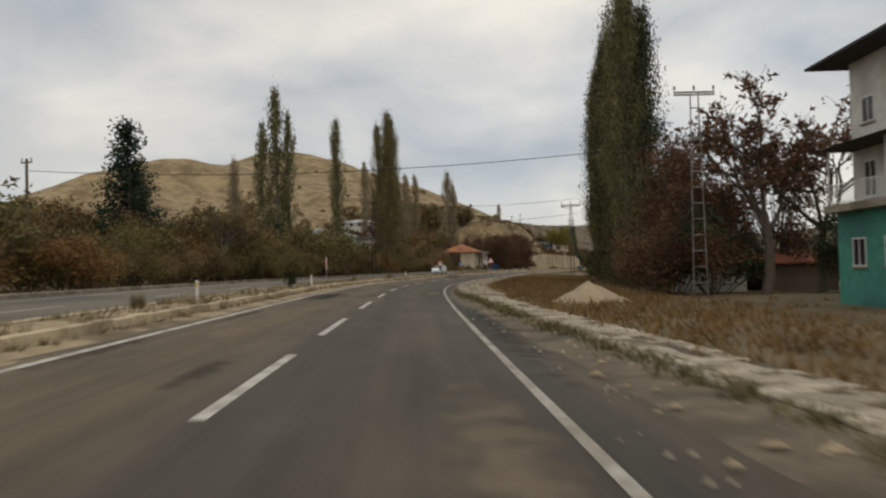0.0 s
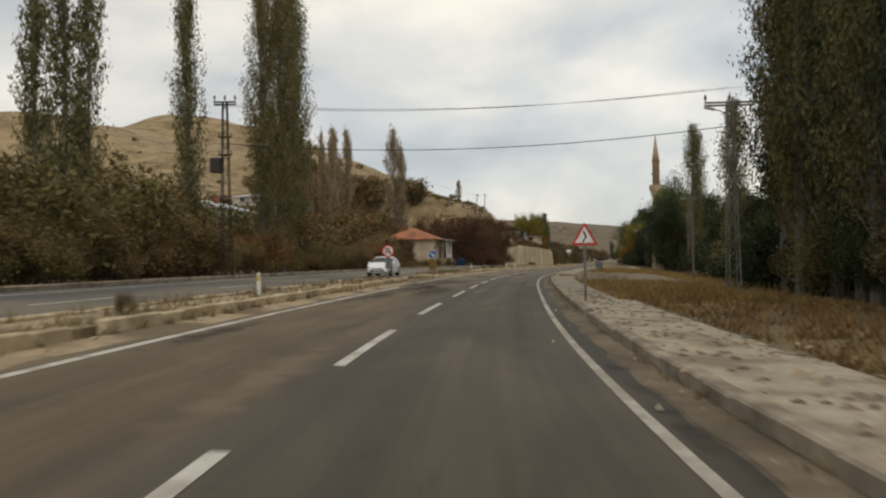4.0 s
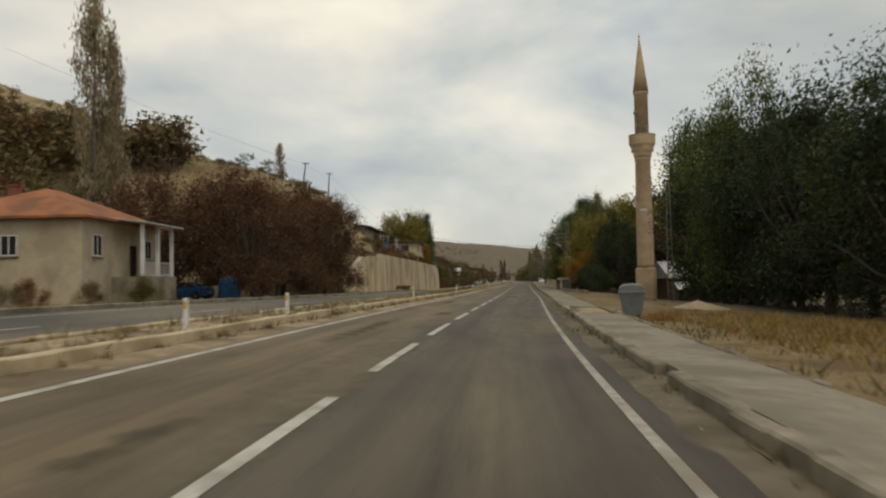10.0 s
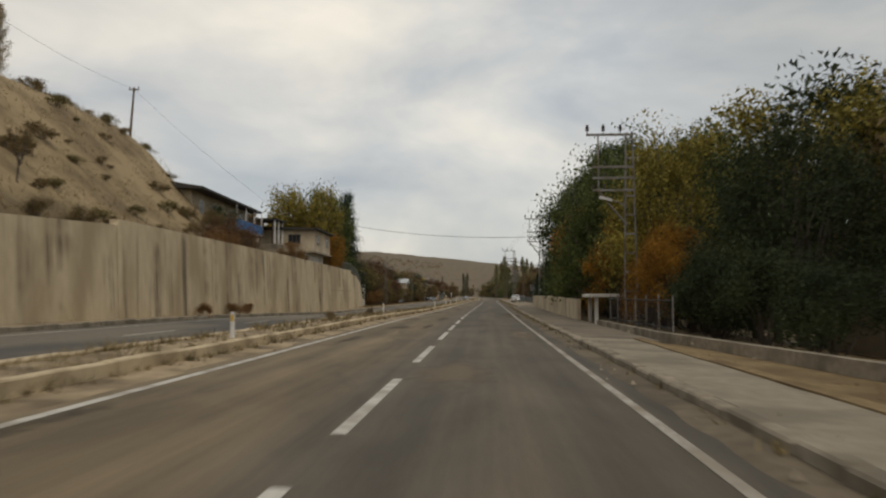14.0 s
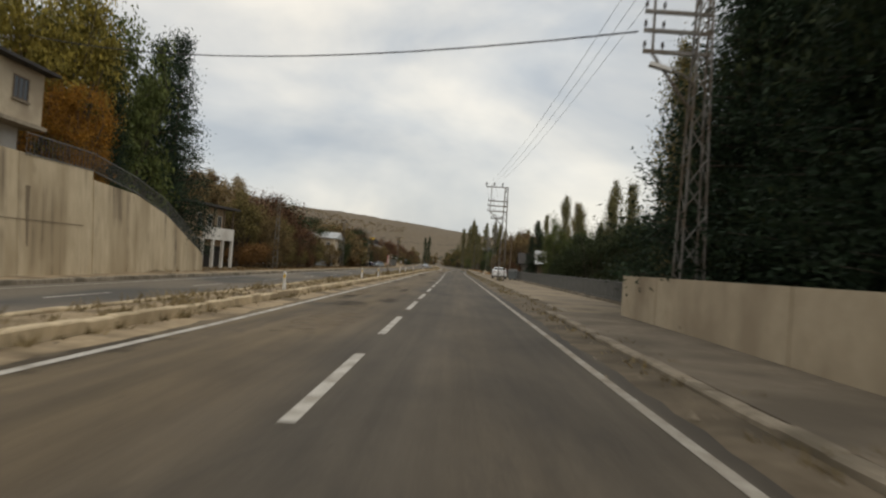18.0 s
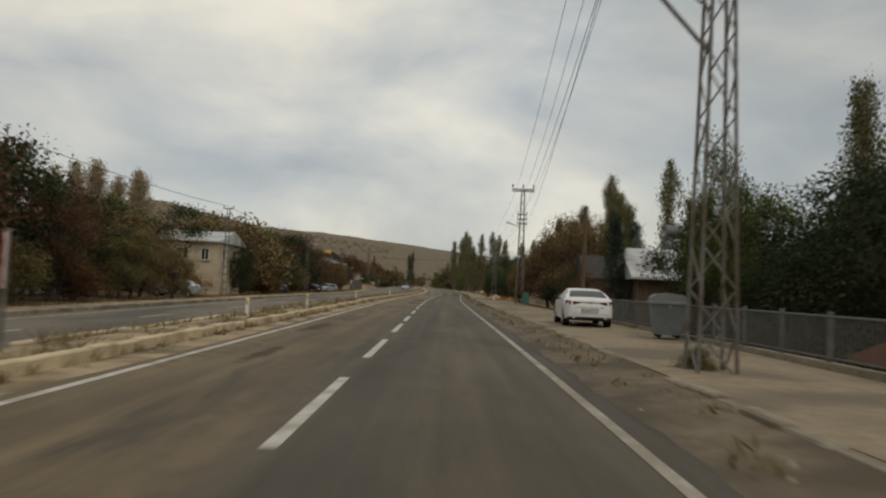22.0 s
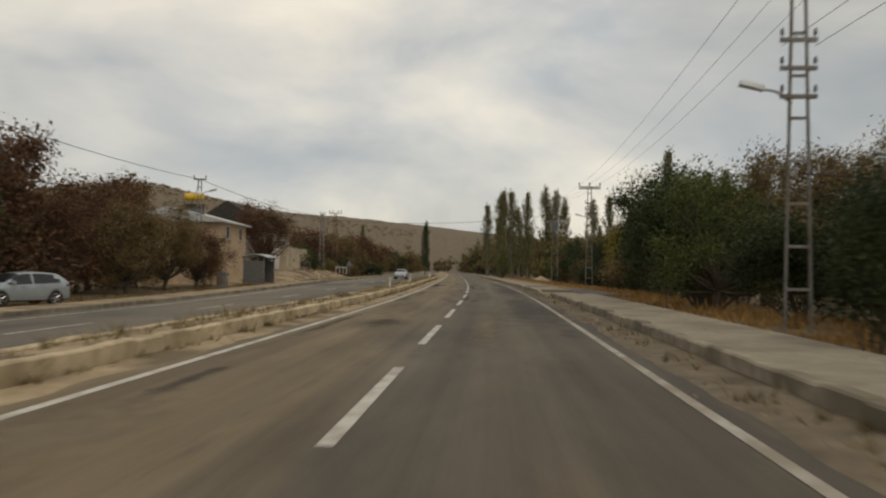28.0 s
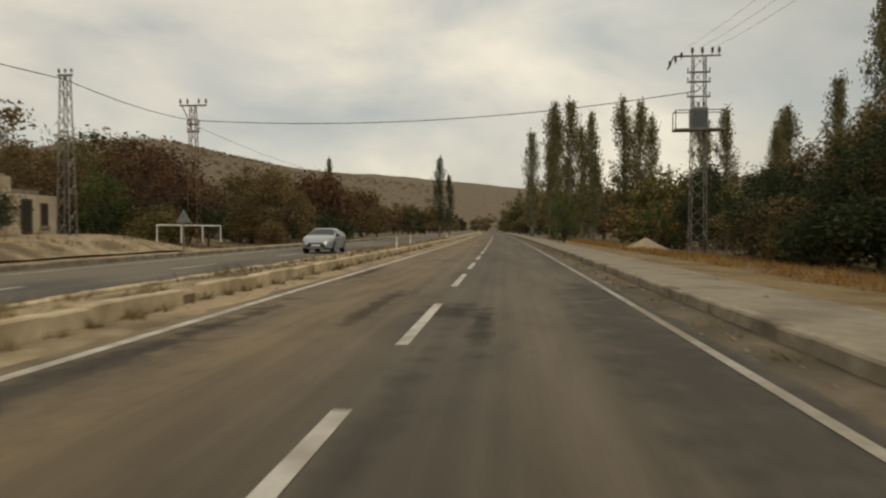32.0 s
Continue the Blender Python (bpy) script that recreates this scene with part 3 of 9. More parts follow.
def shared(name, me, parent=None, label=""):
    ob = new(name, me)
    if parent:
        ob.parent = parent
    if label:
        ob["label"] = label
    return ob


def root(name, place, turn=0.0, label="", category="", group="", kind="", scale=1.0):
    ob = new(name)
    ob.empty_display_size = 0.3
    ob.location, ob.rotation_euler = place, (0, 0, radians(turn))
    ob.scale = (scale, scale, scale) if not isinstance(scale, tuple) else scale
    return tagged(ob, label, category, group, kind)


class Geo:
    """Collects boxes, tubes and faces of one mesh."""

    def __init__(self):
        self.v, self.f = [], []

    def add(self, verts, faces):
        k = len(self.v)
        self.v += [tuple(p) for p in verts]
        self.f += [tuple(i + k for i in q) for q in faces]
        return self

    def box(self, a, b, taper=0.0, bevel=0.0):
        (x0, y0, z0), (x1, y1, z1) = a, b
        t = taper
        if bevel:
            e = bevel
            ring = lambda z, i: [(x0 + e + i, y0 + i, z), (x1 - e - i, y0 + i, z), (x1 - i, y0 + e + i, z), (x1 - i, y1 - e - i, z), (x1 - e - i, y1 - i, z), (x0 + e + i, y1 - i, z), (x0 + i, y1 - e - i, z), (x0 + i, y0 + e + i, z)]  # noqa: E731
            vs = ring(z0, 0) + ring(z1 - e, t) + ring(z1, t + e)
            fs = [tuple(range(7, -1, -1))]
            for r in (0, 8):
                fs += [(r + i, r + (i + 1) % 8, r + 8 + (i + 1) % 8, r + 8 + i) for i in range(8)]
            fs.append(tuple(range(16, 24)))
            return self.add(vs, fs)
        vs = [(x0, y0, z0), (x1, y0, z0), (x1, y1, z0), (x0, y1, z0), (x0 + t, y0 + t, z1), (x1 - t, y0 + t, z1), (x1 - t, y1 - t, z1), (x0 + t, y1 - t, z1)]
        return self.add(vs, [(3, 2, 1, 0), (4, 5, 6, 7), (0, 1, 5, 4), (1, 2, 6, 5), (2, 3, 7, 6), (3, 0, 4, 7)])

    def tube(self, pts, r, n=6, r2=None):
        pts = [Vector(p) for p in pts]
        k, m = len(self.v), len(pts)
        for i, p in enumerate(pts):
            a = (pts[min(i + 1, m - 1)] - pts[max(i - 1, 0)]).normalized()
            u = a.cross(Vector((0, 0, 1)) if abs(a.z) < 0.9 else Vector((1, 0, 0))).normalized()
            w = a.cross(u)
            q = r if r2 is None else r + (r2 - r) * i / max(1, m - 1)
            for j in range(n):
                g = 2 * math.pi * j / n
                self.v.append(tuple(p + u * (q * math.cos(g)) + w * (q * math.sin(g))))
        for i in range(m - 1):
            for j in range(n):
                self.f.append((k + i * n + j, k + i * n + (j + 1) % n, k + (i + 1) * n + (j + 1) % n, k + (i + 1) * n + j))
        self.f.append(tuple(k + j for j in range(n - 1, -1, -1)))
        self.f.append(tuple(k + (m - 1) * n + j for j in range(n)))
        return self

    def lathe(self, prof, n=16, at=(0, 0, 0)):
        k, m = len(self.v), len(prof)
        for r, z in prof:
            for j in range(n):
                g = 2 * math.pi * j / n
                self.v.append((at[0] + r * math.cos(g), at[1] + r * math.sin(g), at[2] + z))
        for i in range(m - 1):
            for j in range(n):
                self.f.append((k + i * n + j, k + i * n + (j + 1) % n, k + (i + 1) * n + (j + 1) % n, k + (i + 1) * n + j))
        self.f.append(tuple(k + j for j in range(n - 1, -1, -1)))
        self.f.append(tuple(k + (m - 1) * n + j for j in range(n)))
        return self

    def disc(self, c, r, axis_y=True, n=24, depth=0.02, ring=0.0):
        """A disc facing -y, or a ring of that inner radius."""
        k = len(self.v)
        for yy in (-depth / 2, depth / 2):
            for j in range(n):
                g = 2 * math.pi * j / n
                self.v.append((c[0] + r * math.cos(g), c[1] + yy, c[2] + r * math.sin(g)))
                if ring:
                    self.v.append((c[0] + ring * math.cos(g), c[1] + yy, c[2] + ring * math.sin(g)))
        if ring:
            for j in range(n):
                a, b = 2 * j, 2 * ((j + 1) % n)
                o = 2 * n
                self.f += [(k + a, k + b, k + b + 1, k + a + 1), (k + o + a + 1, k + o + b + 1, k + o + b, k + o + a), (k + a, k + o + a, k + o + b, k + b), (k + a + 1, k + b + 1, k + o + b + 1, k + o + a + 1)]
        else:
            self.f.append(tuple(k + j for j in range(n)))
            self.f.append(tuple(k + n + j for j in range(n - 1, -1, -1)))
            self.f += [(k + (j + 1) % n, k + j, k + n + j, k + n + (j + 1) % n) for j in range(n)]
        return self

    def make(self, name, material, parent=None, label="", smooth_shade=False):
        return obj(name, self.v, self.f, material, parent, label, smooth_shade)

    def weld(self, e=1e-4):
        """Joins points that coincide."""
        key, pos, out = {}, [], []
        for p in self.v:
            k = tuple(round(c / e) for c in p)
            if k not in key:
                key[k] = len(pos)
                pos.append(p)
            out.append(key[k])
        self.v = pos
        self.f = [q for q in (tuple(dict.fromkeys(out[i] for i in f)) for f in self.f) if len(q) > 2]
        return self

    def mesh(self, name, material, smooth_shade=False):
        me = bpy.data.meshes.new(name)
        me.from_pydata(self.v, [], self.f)
        me.materials.append(material)
        if smooth_shade:
            me.polygons.foreach_set("use_smooth", [True] * len(me.polygons))
        me.update()
        return me


def ribbon(name, y0, y1, prof, material, step=3.0, parent=None, label="", wob=0.0, seed=1, shift=None, uv=False):
    """A strip along the road with the closed or open cross-section prof of (d, z) pairs."""
    rnd = random.Random(seed)
    ys = np.linspace(y0, y1, max(2, int((y1 - y0) / step) + 1))
    n, vs, fs = len(prof), [], []
    for y in ys:
        o = shift(y) if shift else 0.0
        for d, z in prof:
            vs.append(tuple(W(float(y), d + o + rnd.uniform(-wob, wob), z + rnd.uniform(-wob, wob) * 0.3)))
    for i in range(len(ys) - 1):
        for j in range(n - 1):
            a = i * n + j
            fs.append((a, a + 1, a + n + 1, a + n))
    fs.append(tuple(range(n)))
    fs.append(tuple((len(ys) - 1) * n + j for j in range(n - 1, -1, -1)))
    ob = obj(name, vs, fs, material, parent, label)
    if uv:
        lay = ob.data.uv_layers.new(name="road")
        at = [(prof[i % n][0], float(ys[i // n])) for i in range(len(vs))]
        for lp in ob.data.loops:
            lay.data[lp.index].uv = at[lp.vertex_index]
    return ob


# ---- land ----
def grid(vals):
    return np.array(sorted(set(np.round(vals, 3))))


GY = grid(np.concatenate([np.arange(-400, -60, 40), np.arange(-60, 640, 4), np.arange(640, 1300, 25), np.arange(1300, 4600, 150)]))
GD = grid(np.concatenate([-np.geomspace(170, 3200, 26), np.arange(-170, -60, 7), np.arange(-60, -18, 2.5), np.array([-18, -17, -16.2, -15, -10, -5, 0, 4, 6, 8, 9, 11, 14, 18]), np.arange(22, 80, 6), np.geomspace(80, 3200, 24)]))
gx = xc(GY)[:, None] + GD[None, :]
gy = GY[:, None] + 0 * GD[None, :]
base = tilt(GY)[:, None] * (1.65 - np.clip(GD, -15, 8))[None, :]
gz = base + hills(gx, gy, np.broadcast_to(GD[None, :], gx.shape)) - 0.06 - 0.12 * ((GD > -15.3) & (GD < 5))[None, :]
gv = np.stack([gx, gy, gz], -1).reshape(-1, 3)
nr, nc = gx.shape
idx = np.arange(nr * nc).reshape(nr, nc)
gf = np.stack([idx[:-1, :-1], idx[:-1, 1:], idx[1:, 1:], idx[1:, :-1]], -1).reshape(-1, 4)
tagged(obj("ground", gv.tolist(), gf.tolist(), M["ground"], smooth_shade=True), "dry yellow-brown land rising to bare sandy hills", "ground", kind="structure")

# ---- carriageways ----
Y0, Y1 = -45.0, 1300.0
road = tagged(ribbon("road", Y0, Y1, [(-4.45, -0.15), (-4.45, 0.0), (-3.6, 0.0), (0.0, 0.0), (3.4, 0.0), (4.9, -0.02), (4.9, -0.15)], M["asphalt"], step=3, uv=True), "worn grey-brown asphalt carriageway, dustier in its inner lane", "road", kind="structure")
opp = tagged(ribbon("road_opposite", Y0, Y1, [(-14.6, -0.15), (-14.6, 0.0), (-10.1, 0.0), (-6.6, 0.0), (-6.6, -0.15)], M["asphalt_old"], step=3), "pale worn asphalt of the opposite carriageway", "road", kind="structure")
# edge lines
ribbon("edge_line", Y0, 98, [(-3.55, 0.006), (-3.38, 0.006)], M["paint"], 2, road)
ribbon("edge_line", 104, 900, [(-3.55, 0.006), (-3.38, 0.006)], M["paint"], 2, road)
ribbon("edge_line", Y0, 900, [(3.35, 0.006), (3.485, 0.006)], M["paint_worn"], 2, road, shift=lambda y: float(np.interp(y, [0, 25, 60, 100, 140, 155, 180, 205, 230, 270, 310, 340, 380, 430, 470, 520], [0.04, -0.05, -0.03, -0.04, -0.13, -0.06, -0.07, -0.02, -0.07, 0.0, -0.1, -0.2, -0.12, 0.04, 0.14, 0.2])))
ribbon("edge_line", Y0, 104, [(-6.98, 0.006), (-6.84, 0.006)], M["paint"], 3, opp)
ribbon("edge_line", 121, 900, [(-6.98, 0.006), (-6.84, 0.006)], M["paint"], 3, opp)
ribbon("edge_line", Y0, 900, [(-13.5, 0.006), (-13.36, 0.006)], M["paint"], 3, opp)
# lane dashes: anchors of their near ends, and how many gaps lie between
ANCH = [(-12.5, 2), (6.1, 1), (14.4, 2), (34.0, 2), (53.3, 1), (62.1, 3), (90.1, 1), (98.7, 2), (114.9, 1), (121.5, 1), (128.3, 1), (135.9, 1), (145.4, 1), (153.4, 3), (175.9, 1), (183.2, 1), (190.2, 1), (197.7, 2), (212.9, 1), (220.0, 2), (236.2, 1), (242.8, 1), (249.9, 3), (273.0, 1), (281.5, 1), (289.8, 1), (297.9, 1), (305.3, 3), (330.2, 1), (337.6, 3), (362.1, 1), (369.0, 2), (385.4, 1), (393.4, 3), (418.8, 1), (427.2, 2), (441.1, 1), (449.6, 2), (466.3, 1), (475.0, 4), (508.2, 1), (517.5, 20), (680, 0)]
starts = []
for (a, k), (b, _) in zip(ANCH, ANCH[1:]):
    starts += [a + (b - a) * i / k for i in range(k)]
for y in starts:
    ribbon("lane_dash", y, y + 5.0, [(-0.08, 0.006), (0.08, 0.006)], M["paint"], 1.7, road)
for i in range(62):
    ribbon("lane_dash", -40 + 12 * i, -36 + 12 * i, [(-10.17, 0.006), (-10.03, 0.006)], M["paint"], 2, opp)

# ---- median, kerbs and pavements ----
def kerb_mesh(l, w, h, stone, e=0.03):
    return Geo().box((-w / 2, 0, -0.15), (w / 2, l, h), bevel=e).mesh("kerb_stone", M[stone])


def kerb_run(owner, y0, y1, d, w, h, single=(0, 0), pitch=1.0, wob=0.012, seed=3, stone="concrete", lost=0.015):
    """A row of kerb stones; those of the stretch `single` are parts of their own, the others one joined part."""
    rnd = random.Random(seed)
    me, far = kerb_mesh(pitch - 0.02, w, h, stone), Geo()
    proto_v = [v.co.copy() for v in me.vertices]
    proto_f = [tuple(p.vertices) for p in me.polygons]
    y = y0
    while y < y1:
        m = Matrix.Translation(W(y, (d(y) if callable(d) else d) + rnd.uniform(-wob, wob), rnd.uniform(-2 * wob, wob))) @ Euler((rnd.uniform(-0.01, 0.01), rnd.uniform(-0.03, 0.03), radians(heading(y + 0.5) + rnd.uniform(-0.6, 0.6)))).to_matrix().to_4x4()
        if rnd.random() > lost:
            if single[0] <= y < single[1]:
                ob = shared("kerb_stone", me, owner)
                ob.matrix_local = m
            else:
                far.add([m @ v for v in proto_v], proto_f)
        y += pitch
    if far.v:
        far.make("kerb_row", M[stone], owner)["kind"] = "stuff"


def median(y0, y1, single, single2, top=0.27):
    k = min(1.0, top / 0.27)
    s = tagged(ribbon("median", y0, y1, [(-4.75, -0.15), (-4.75, 0.17 * k), (-5.4, 0.24 * k), (-5.9, 0.22 * k), (-6.3, 0.16 * k), (-6.3, -0.15)], M["soil"], 1.5, wob=0.03), "raised central strip of dusty soil between pale kerb stones", "median", kind="structure")
    kerb_run(s, y0, y1, -4.62, 0.22, top, single, stone="kerb_tan")
    kerb_run(s, y0, y1, -6.42, 0.22, 0.24 * k, single2, seed=8, stone="kerb_tan")


median(-45, 106.5, (0, 90), (0, 0))
median(119.0, 138, (0, 0), (0, 0), 0.1)
median(138.2, 394, (0, 0), (0, 0))
median(394.2, 900, (395, 545), (500, 540), 0.34)


def pavement(y0, y1, d0, d1, h, kh, label, single=(0, 0), surface="paving", lost=0.015, wob=0.012):
    s = tagged(ribbon("pavement", y0, y1, [(d0 + 0.1, -0.2), (d0 + 0.1, h), (d1, h - 0.03), (d1, -0.3)], M[surface], 2.0, wob=0.015, seed=int(abs(y0)) + 5), label, "pavement", kind="structure")
    kerb_run(s, y0, y1, d0, 0.24, kh, single, seed=int(abs(y0)) + 9, lost=lost, wob=wob)
    return s


# broken strip of paving slabs that draws in towards the raised pavement
EDGE = lambda y: float(np.interp(y, [-10, 6, 25, 36], [6.0, 5.85, 5.0, 4.45]))  # noqa: E731
strip = tagged(ribbon("pavement", -45, 36, [(0.1, -0.2), (0.1, 0.03), (1.75, 0.03), (1.75, -0.3)], M["gutter"], 1.5, wob=0.02, seed=50, shift=EDGE), "strip of broken pale paving slabs in dark dirt", "pavement", kind="structure")
kerb_run(strip, -45, 36, EDGE, 0.2, 0.08, (0, 0), seed=54, lost=0.12, wob=0.03)
slab = [Geo().box((-a, -a, -0.05), (a, a, 0.04), bevel=0.012).mesh("paving_slab", M["pale_slab"]) for a in (0.185, 0.18, 0.165)]
rnd = random.Random(77)
for i in range(104):
    for j in range(4):
        y = -4 + 0.385 * i
        hole = math.sin(y * 0.9 + j * 1.3) + 0.8 * math.sin(y * 0.37 + 2 * j) + rnd.uniform(-0.9, 0.9)
        if hole > 0.95 or (j == 3 and rnd.random() < 0.25):
            continue
        ob = shared("paving_slab", rnd.choice(slab), strip)
        ob.location = W(y + rnd.uniform(-0.02, 0.02), EDGE(y) + 0.32 + 0.39 * j + rnd.uniform(-0.02, 0.02), 0.025 + rnd.uniform(-0.012, 0.018))
        ob.rotation_euler = (rnd.uniform(-0.06, 0.06), rnd.uniform(-0.06, 0.06), radians(heading(y)) + rnd.uniform(-0.08, 0.08))
pavement(36, 88, 4.35, 6.45, 0.19, 0.21, "raised pale concrete pavement littered with dirt and leaves", (36, 80), surface="pale_paving")
pavement(88, 124.6, 4.35, 5.95, 0.19, 0.21, "narrow raised concrete pavement with pale worn kerb")
lv, lf, rnd = [], [], random.Random(83)
for _ in range(800):
    y, d = rnd.uniform(36.5, 96), min(6.4, max(4.55, rnd.choice((4.9, 5.4, 6.0, 6.35)) + rnd.gauss(0, 0.25)))
    r, b = rnd.uniform(0.02, 0.075), len(lv)
    for k in range(6):
        q = W(y + r * 0.8 * math.sin(k * 1.047) * rnd.uniform(0.5, 1.2), d + r * 1.5 * math.cos(k * 1.047) * rnd.uniform(0.5, 1.2), 0.196)
        lv.append(tuple(q))
    lv.append(tuple(W(y, d, 0.2 + 0.35 * r)))
    lf += [(b + k, b + (k + 1) % 6, b + 6) for k in range(6)]
tagged(obj("litter", lv, lf, M["gutter"]), "dark clods and leaf litter strewn over the pavement", "litter", kind="stuff")
tagged(ribbon("dirt_apron", -45, 36, [(-1.3, -0.03), (-0.9, 0.008), (-0.4, 0.04), (0.05, 0.06), (0.2, 0.0)], M["gutter"], 1.0, wob=0.05, seed=44, shift=EDGE), "apron of brown dirt between road and paving", "soil", kind="structure")
pavement(134.4, 179.5, 4.35, 6.0, 0.19, 0.21, "narrow raised concrete pavement with pale worn kerb", (134.4, 179.5))
edging = tagged(ribbon("soil_edge", 133.6, 236, [(5.98, -0.1), (5.98, 0.14), (6.2, 0.16), (6.5, 0.02), (6.5, -0.1)], M["straw_soil"], 1.0, wob=0.03, seed=31), "low bank of straw-strewn soil behind the pavement", "soil", kind="structure")
kerb_run(edging, 134, 179, 6.05, 0.09, 0.21, (0, 0), seed=33, pitch=0.5, wob=0.02, lost=0.2)
tagged(ribbon("soil_edge", 124.4, 134.6, [(4.2, -0.02), (4.8, 0.04), (5.4, 0.07), (6.4, 0.03), (7.2, -0.1)], M["yard_soil"], 0.8, wob=0.03, seed=35), "dirt crossing where the pavement is interrupted", "soil", kind="structure")
tagged(ribbon("soil_edge", 179.3, 187.7, [(4.2, -0.02), (4.8, 0.05), (5.4, 0.10), (6.4, 0.06), (7.6, -0.1)], M["soil"], 0.8, wob=0.03, seed=36), "dirt crossing where the pavement is interrupted", "soil", kind="structure")
tagged(ribbon("dirt_yard", 120, 153, [(6.2, -0.12), (6.4, 0.04), (9.6, 0.02), (12, -0.07), (15.5, -0.32), (19, -0.58), (20, -0.8)], M["yard_soil"], 1.2, wob=0.04, seed=34), "trodden dusty yard with tracks beside the road", "soil", kind="structure")
tagged(ribbon("dry_verge", 128, 236, [(6.1, -0.12), (6.3, 0.0), (7.5, -0.01), (9.6, -0.03), (11.5, -0.16), (13.0, -0.45)], M["straw_soil"], 1.5, wob=0.03, seed=37), "pale sandy verge with trodden straw", "verge", kind="structure")
pavement(187.5, 236, 4.3, 6.0, 0.14, 0.16, "low dusty concrete pavement with worn kerb")
pavement(236, 299, 4.4, 6.8, 0.10, 0.12, "low grey concrete pavement along a garden wall", surface="verge_grey")
pavement(299, 424, 5.0, 8.6, 0.05, 0.065, "wide dusty verge with a half-buried broken kerb", surface="verge", lost=0.22, wob=0.05)
pavement(424, 433.4, 4.75, 6.95, 0.21, 0.25, "raised pale concrete pavement with high kerb", (424, 433))
pavement(433.4, 437.0, 4.8, 6.95, 0.07, 0.05, "lowered crumbling stretch of pavement at a crossing", (433, 437), surface="verge", lost=0.3)
pavement(437.0, 475.6, 4.8, 6.95, 0.21, 0.25, "raised pale concrete pavement with high kerb", (437, 475))
pavement(475.6, 484.2, 4.72, 7.0, 0.05, 0.06, "lowered pale concrete stretch of pavement at a crossing", (475.6, 484))
pavement(484.2, 494.4, 4.6, 6.9, 0.21, 0.25, "raised pale concrete pavement with high kerb", (484, 494))
tagged(ribbon("soil_edge", 494.2, 499.9, [(4.1, -0.02), (4.6, 0.05), (5.4, 0.09), (6.9, 0.1), (7.4, -0.1)], M["gutter"], 0.8, wob=0.03, seed=38), "dirt crossing between broken pavement slabs", "soil", kind="structure")
pavement(499.8, 900, 4.7, 6.9, 0.20, 0.24, "raised pale concrete pavement with high kerb", (499, 530))
tagged(ribbon("side_lane", 478, 500, [(7.1, -0.15), (7.15, 0.05), (9.6, 0.04), (9.8, -0.15)], M["side_asphalt"], 2.0, wob=0.02, seed=39), "short grey asphalt lane behind the pavement", "road", kind="structure")
tagged(ribbon("dry_verge", 500, 600, [(6.85, -0.12), (7.0, 0.08), (8.2, 0.05), (9.6, -0.02), (11, -0.16)], M["straw_soil"], 1.5, wob=0.04, seed=40), "pale sandy verge with trodden straw", "verge", kind="structure")


def end_stone(y, d, h, way):
    """A pale kerb stone laid aslant where a kerb drops to a crossing."""
    a, b = W(y, d, h), W(y + way * 0.85, d + 0.3, 0.02)
    side = Vector((0.11, 0.04 * way, 0))
    vs = [p + s * side + Vector((0, 0, -q)) for p in (a, b) for s in (-1, 1) for q in (0, 0.25)]
    ob = tagged(obj("kerb_stone", [tuple(v - a) for v in vs], [(0, 1, 3, 2), (4, 6, 7, 5), (0, 2, 6, 4), (1, 5, 7, 3), (0, 4, 5, 1), (2, 3, 7, 6)], M["pale_slab"]), "pale kerb stone sloping down to a crossing", "kerb stone", "sloping kerb stones")
    ob.location = a


for y, d, h, way in [(124.6, 4.3, 0.2, 1), (134.3, 4.3, 0.2, -1), (187.3, 4.3, 0.16, -1), (424.0, 4.75, 0.23, -1), (433.6, 4.8, 0.22, 1), (484.1, 4.6, 0.24, -1), (499.7, 4.7, 0.23, -1), (494.6, 4.7, 0.2, 1)]:
    end_stone(y, d, h, way)
# dusty strip along the right gutter
tagged(ribbon("gutter_strip", 34, 900, [(3.6, -0.02), (3.85, 0.008), (4.3, 0.028), (4.9, 0.035), (5.2, 0.042)], M["gutter"], 0.8, wob=0.035, shift=lambda y: float(np.interp(y, [0, 250, 340, 370, 430, 470, 520], [0.05, 0.0, -0.15, -0.1, 0.05, 0.2, 0.25]))), "strip of dust and grit along the gutter", "soil", kind="structure")
tagged(ribbon("gutter_strip", -45, 106, [(-4.5, 0.035), (-4.15, 0.022), (-3.85, 0.006), (-3.68, -0.02)], M["soil"], 1.2, wob=0.05), "strip of dust and grit along the median kerb", "soil", kind="structure")
tagged(ribbon("gutter_strip", 118, 900, [(-4.5, 0.035), (-4.15, 0.022), (-3.85, 0.006), (-3.68, -0.02)], M["soil"], 1.2, wob=0.05), "strip of dust and grit along the median kerb", "soil", kind="structure")
s = tagged(ribbon("pavement", -45, 900, [(-17.0, -0.2), (-17.0, 0.12), (-14.75, 0.15), (-14.75, -0.2)], M["soil"], 3.0, wob=0.03), "dusty verge beyond the opposite carriageway", "verge", kind="structure")
kerb_run(s, -45, 900, -14.62, 0.24, 0.2, (0, 0), seed=21)


vs, fs = [], []
for i, y in enumerate(np.linspace(498, 556, 30)):
    for j, d in enumerate(np.linspace(-16.4, -30, 12)):
        q = W(float(y), float(d))
        e = min(i, 29 - i, j + 2, 11 - j)
        vs.append((q.x, q.y, land(q.x, q.y) + (0.1 if j < 2 else 0.06) * min(1, e) - 0.1 * (e == 0) + 0.02 * math.sin(1.7 * i + 2.3 * j)))
for i in range(29):
    for j in range(11):
        k = i * 12 + j
        fs.append((k, k + 12, k + 13, k + 1))
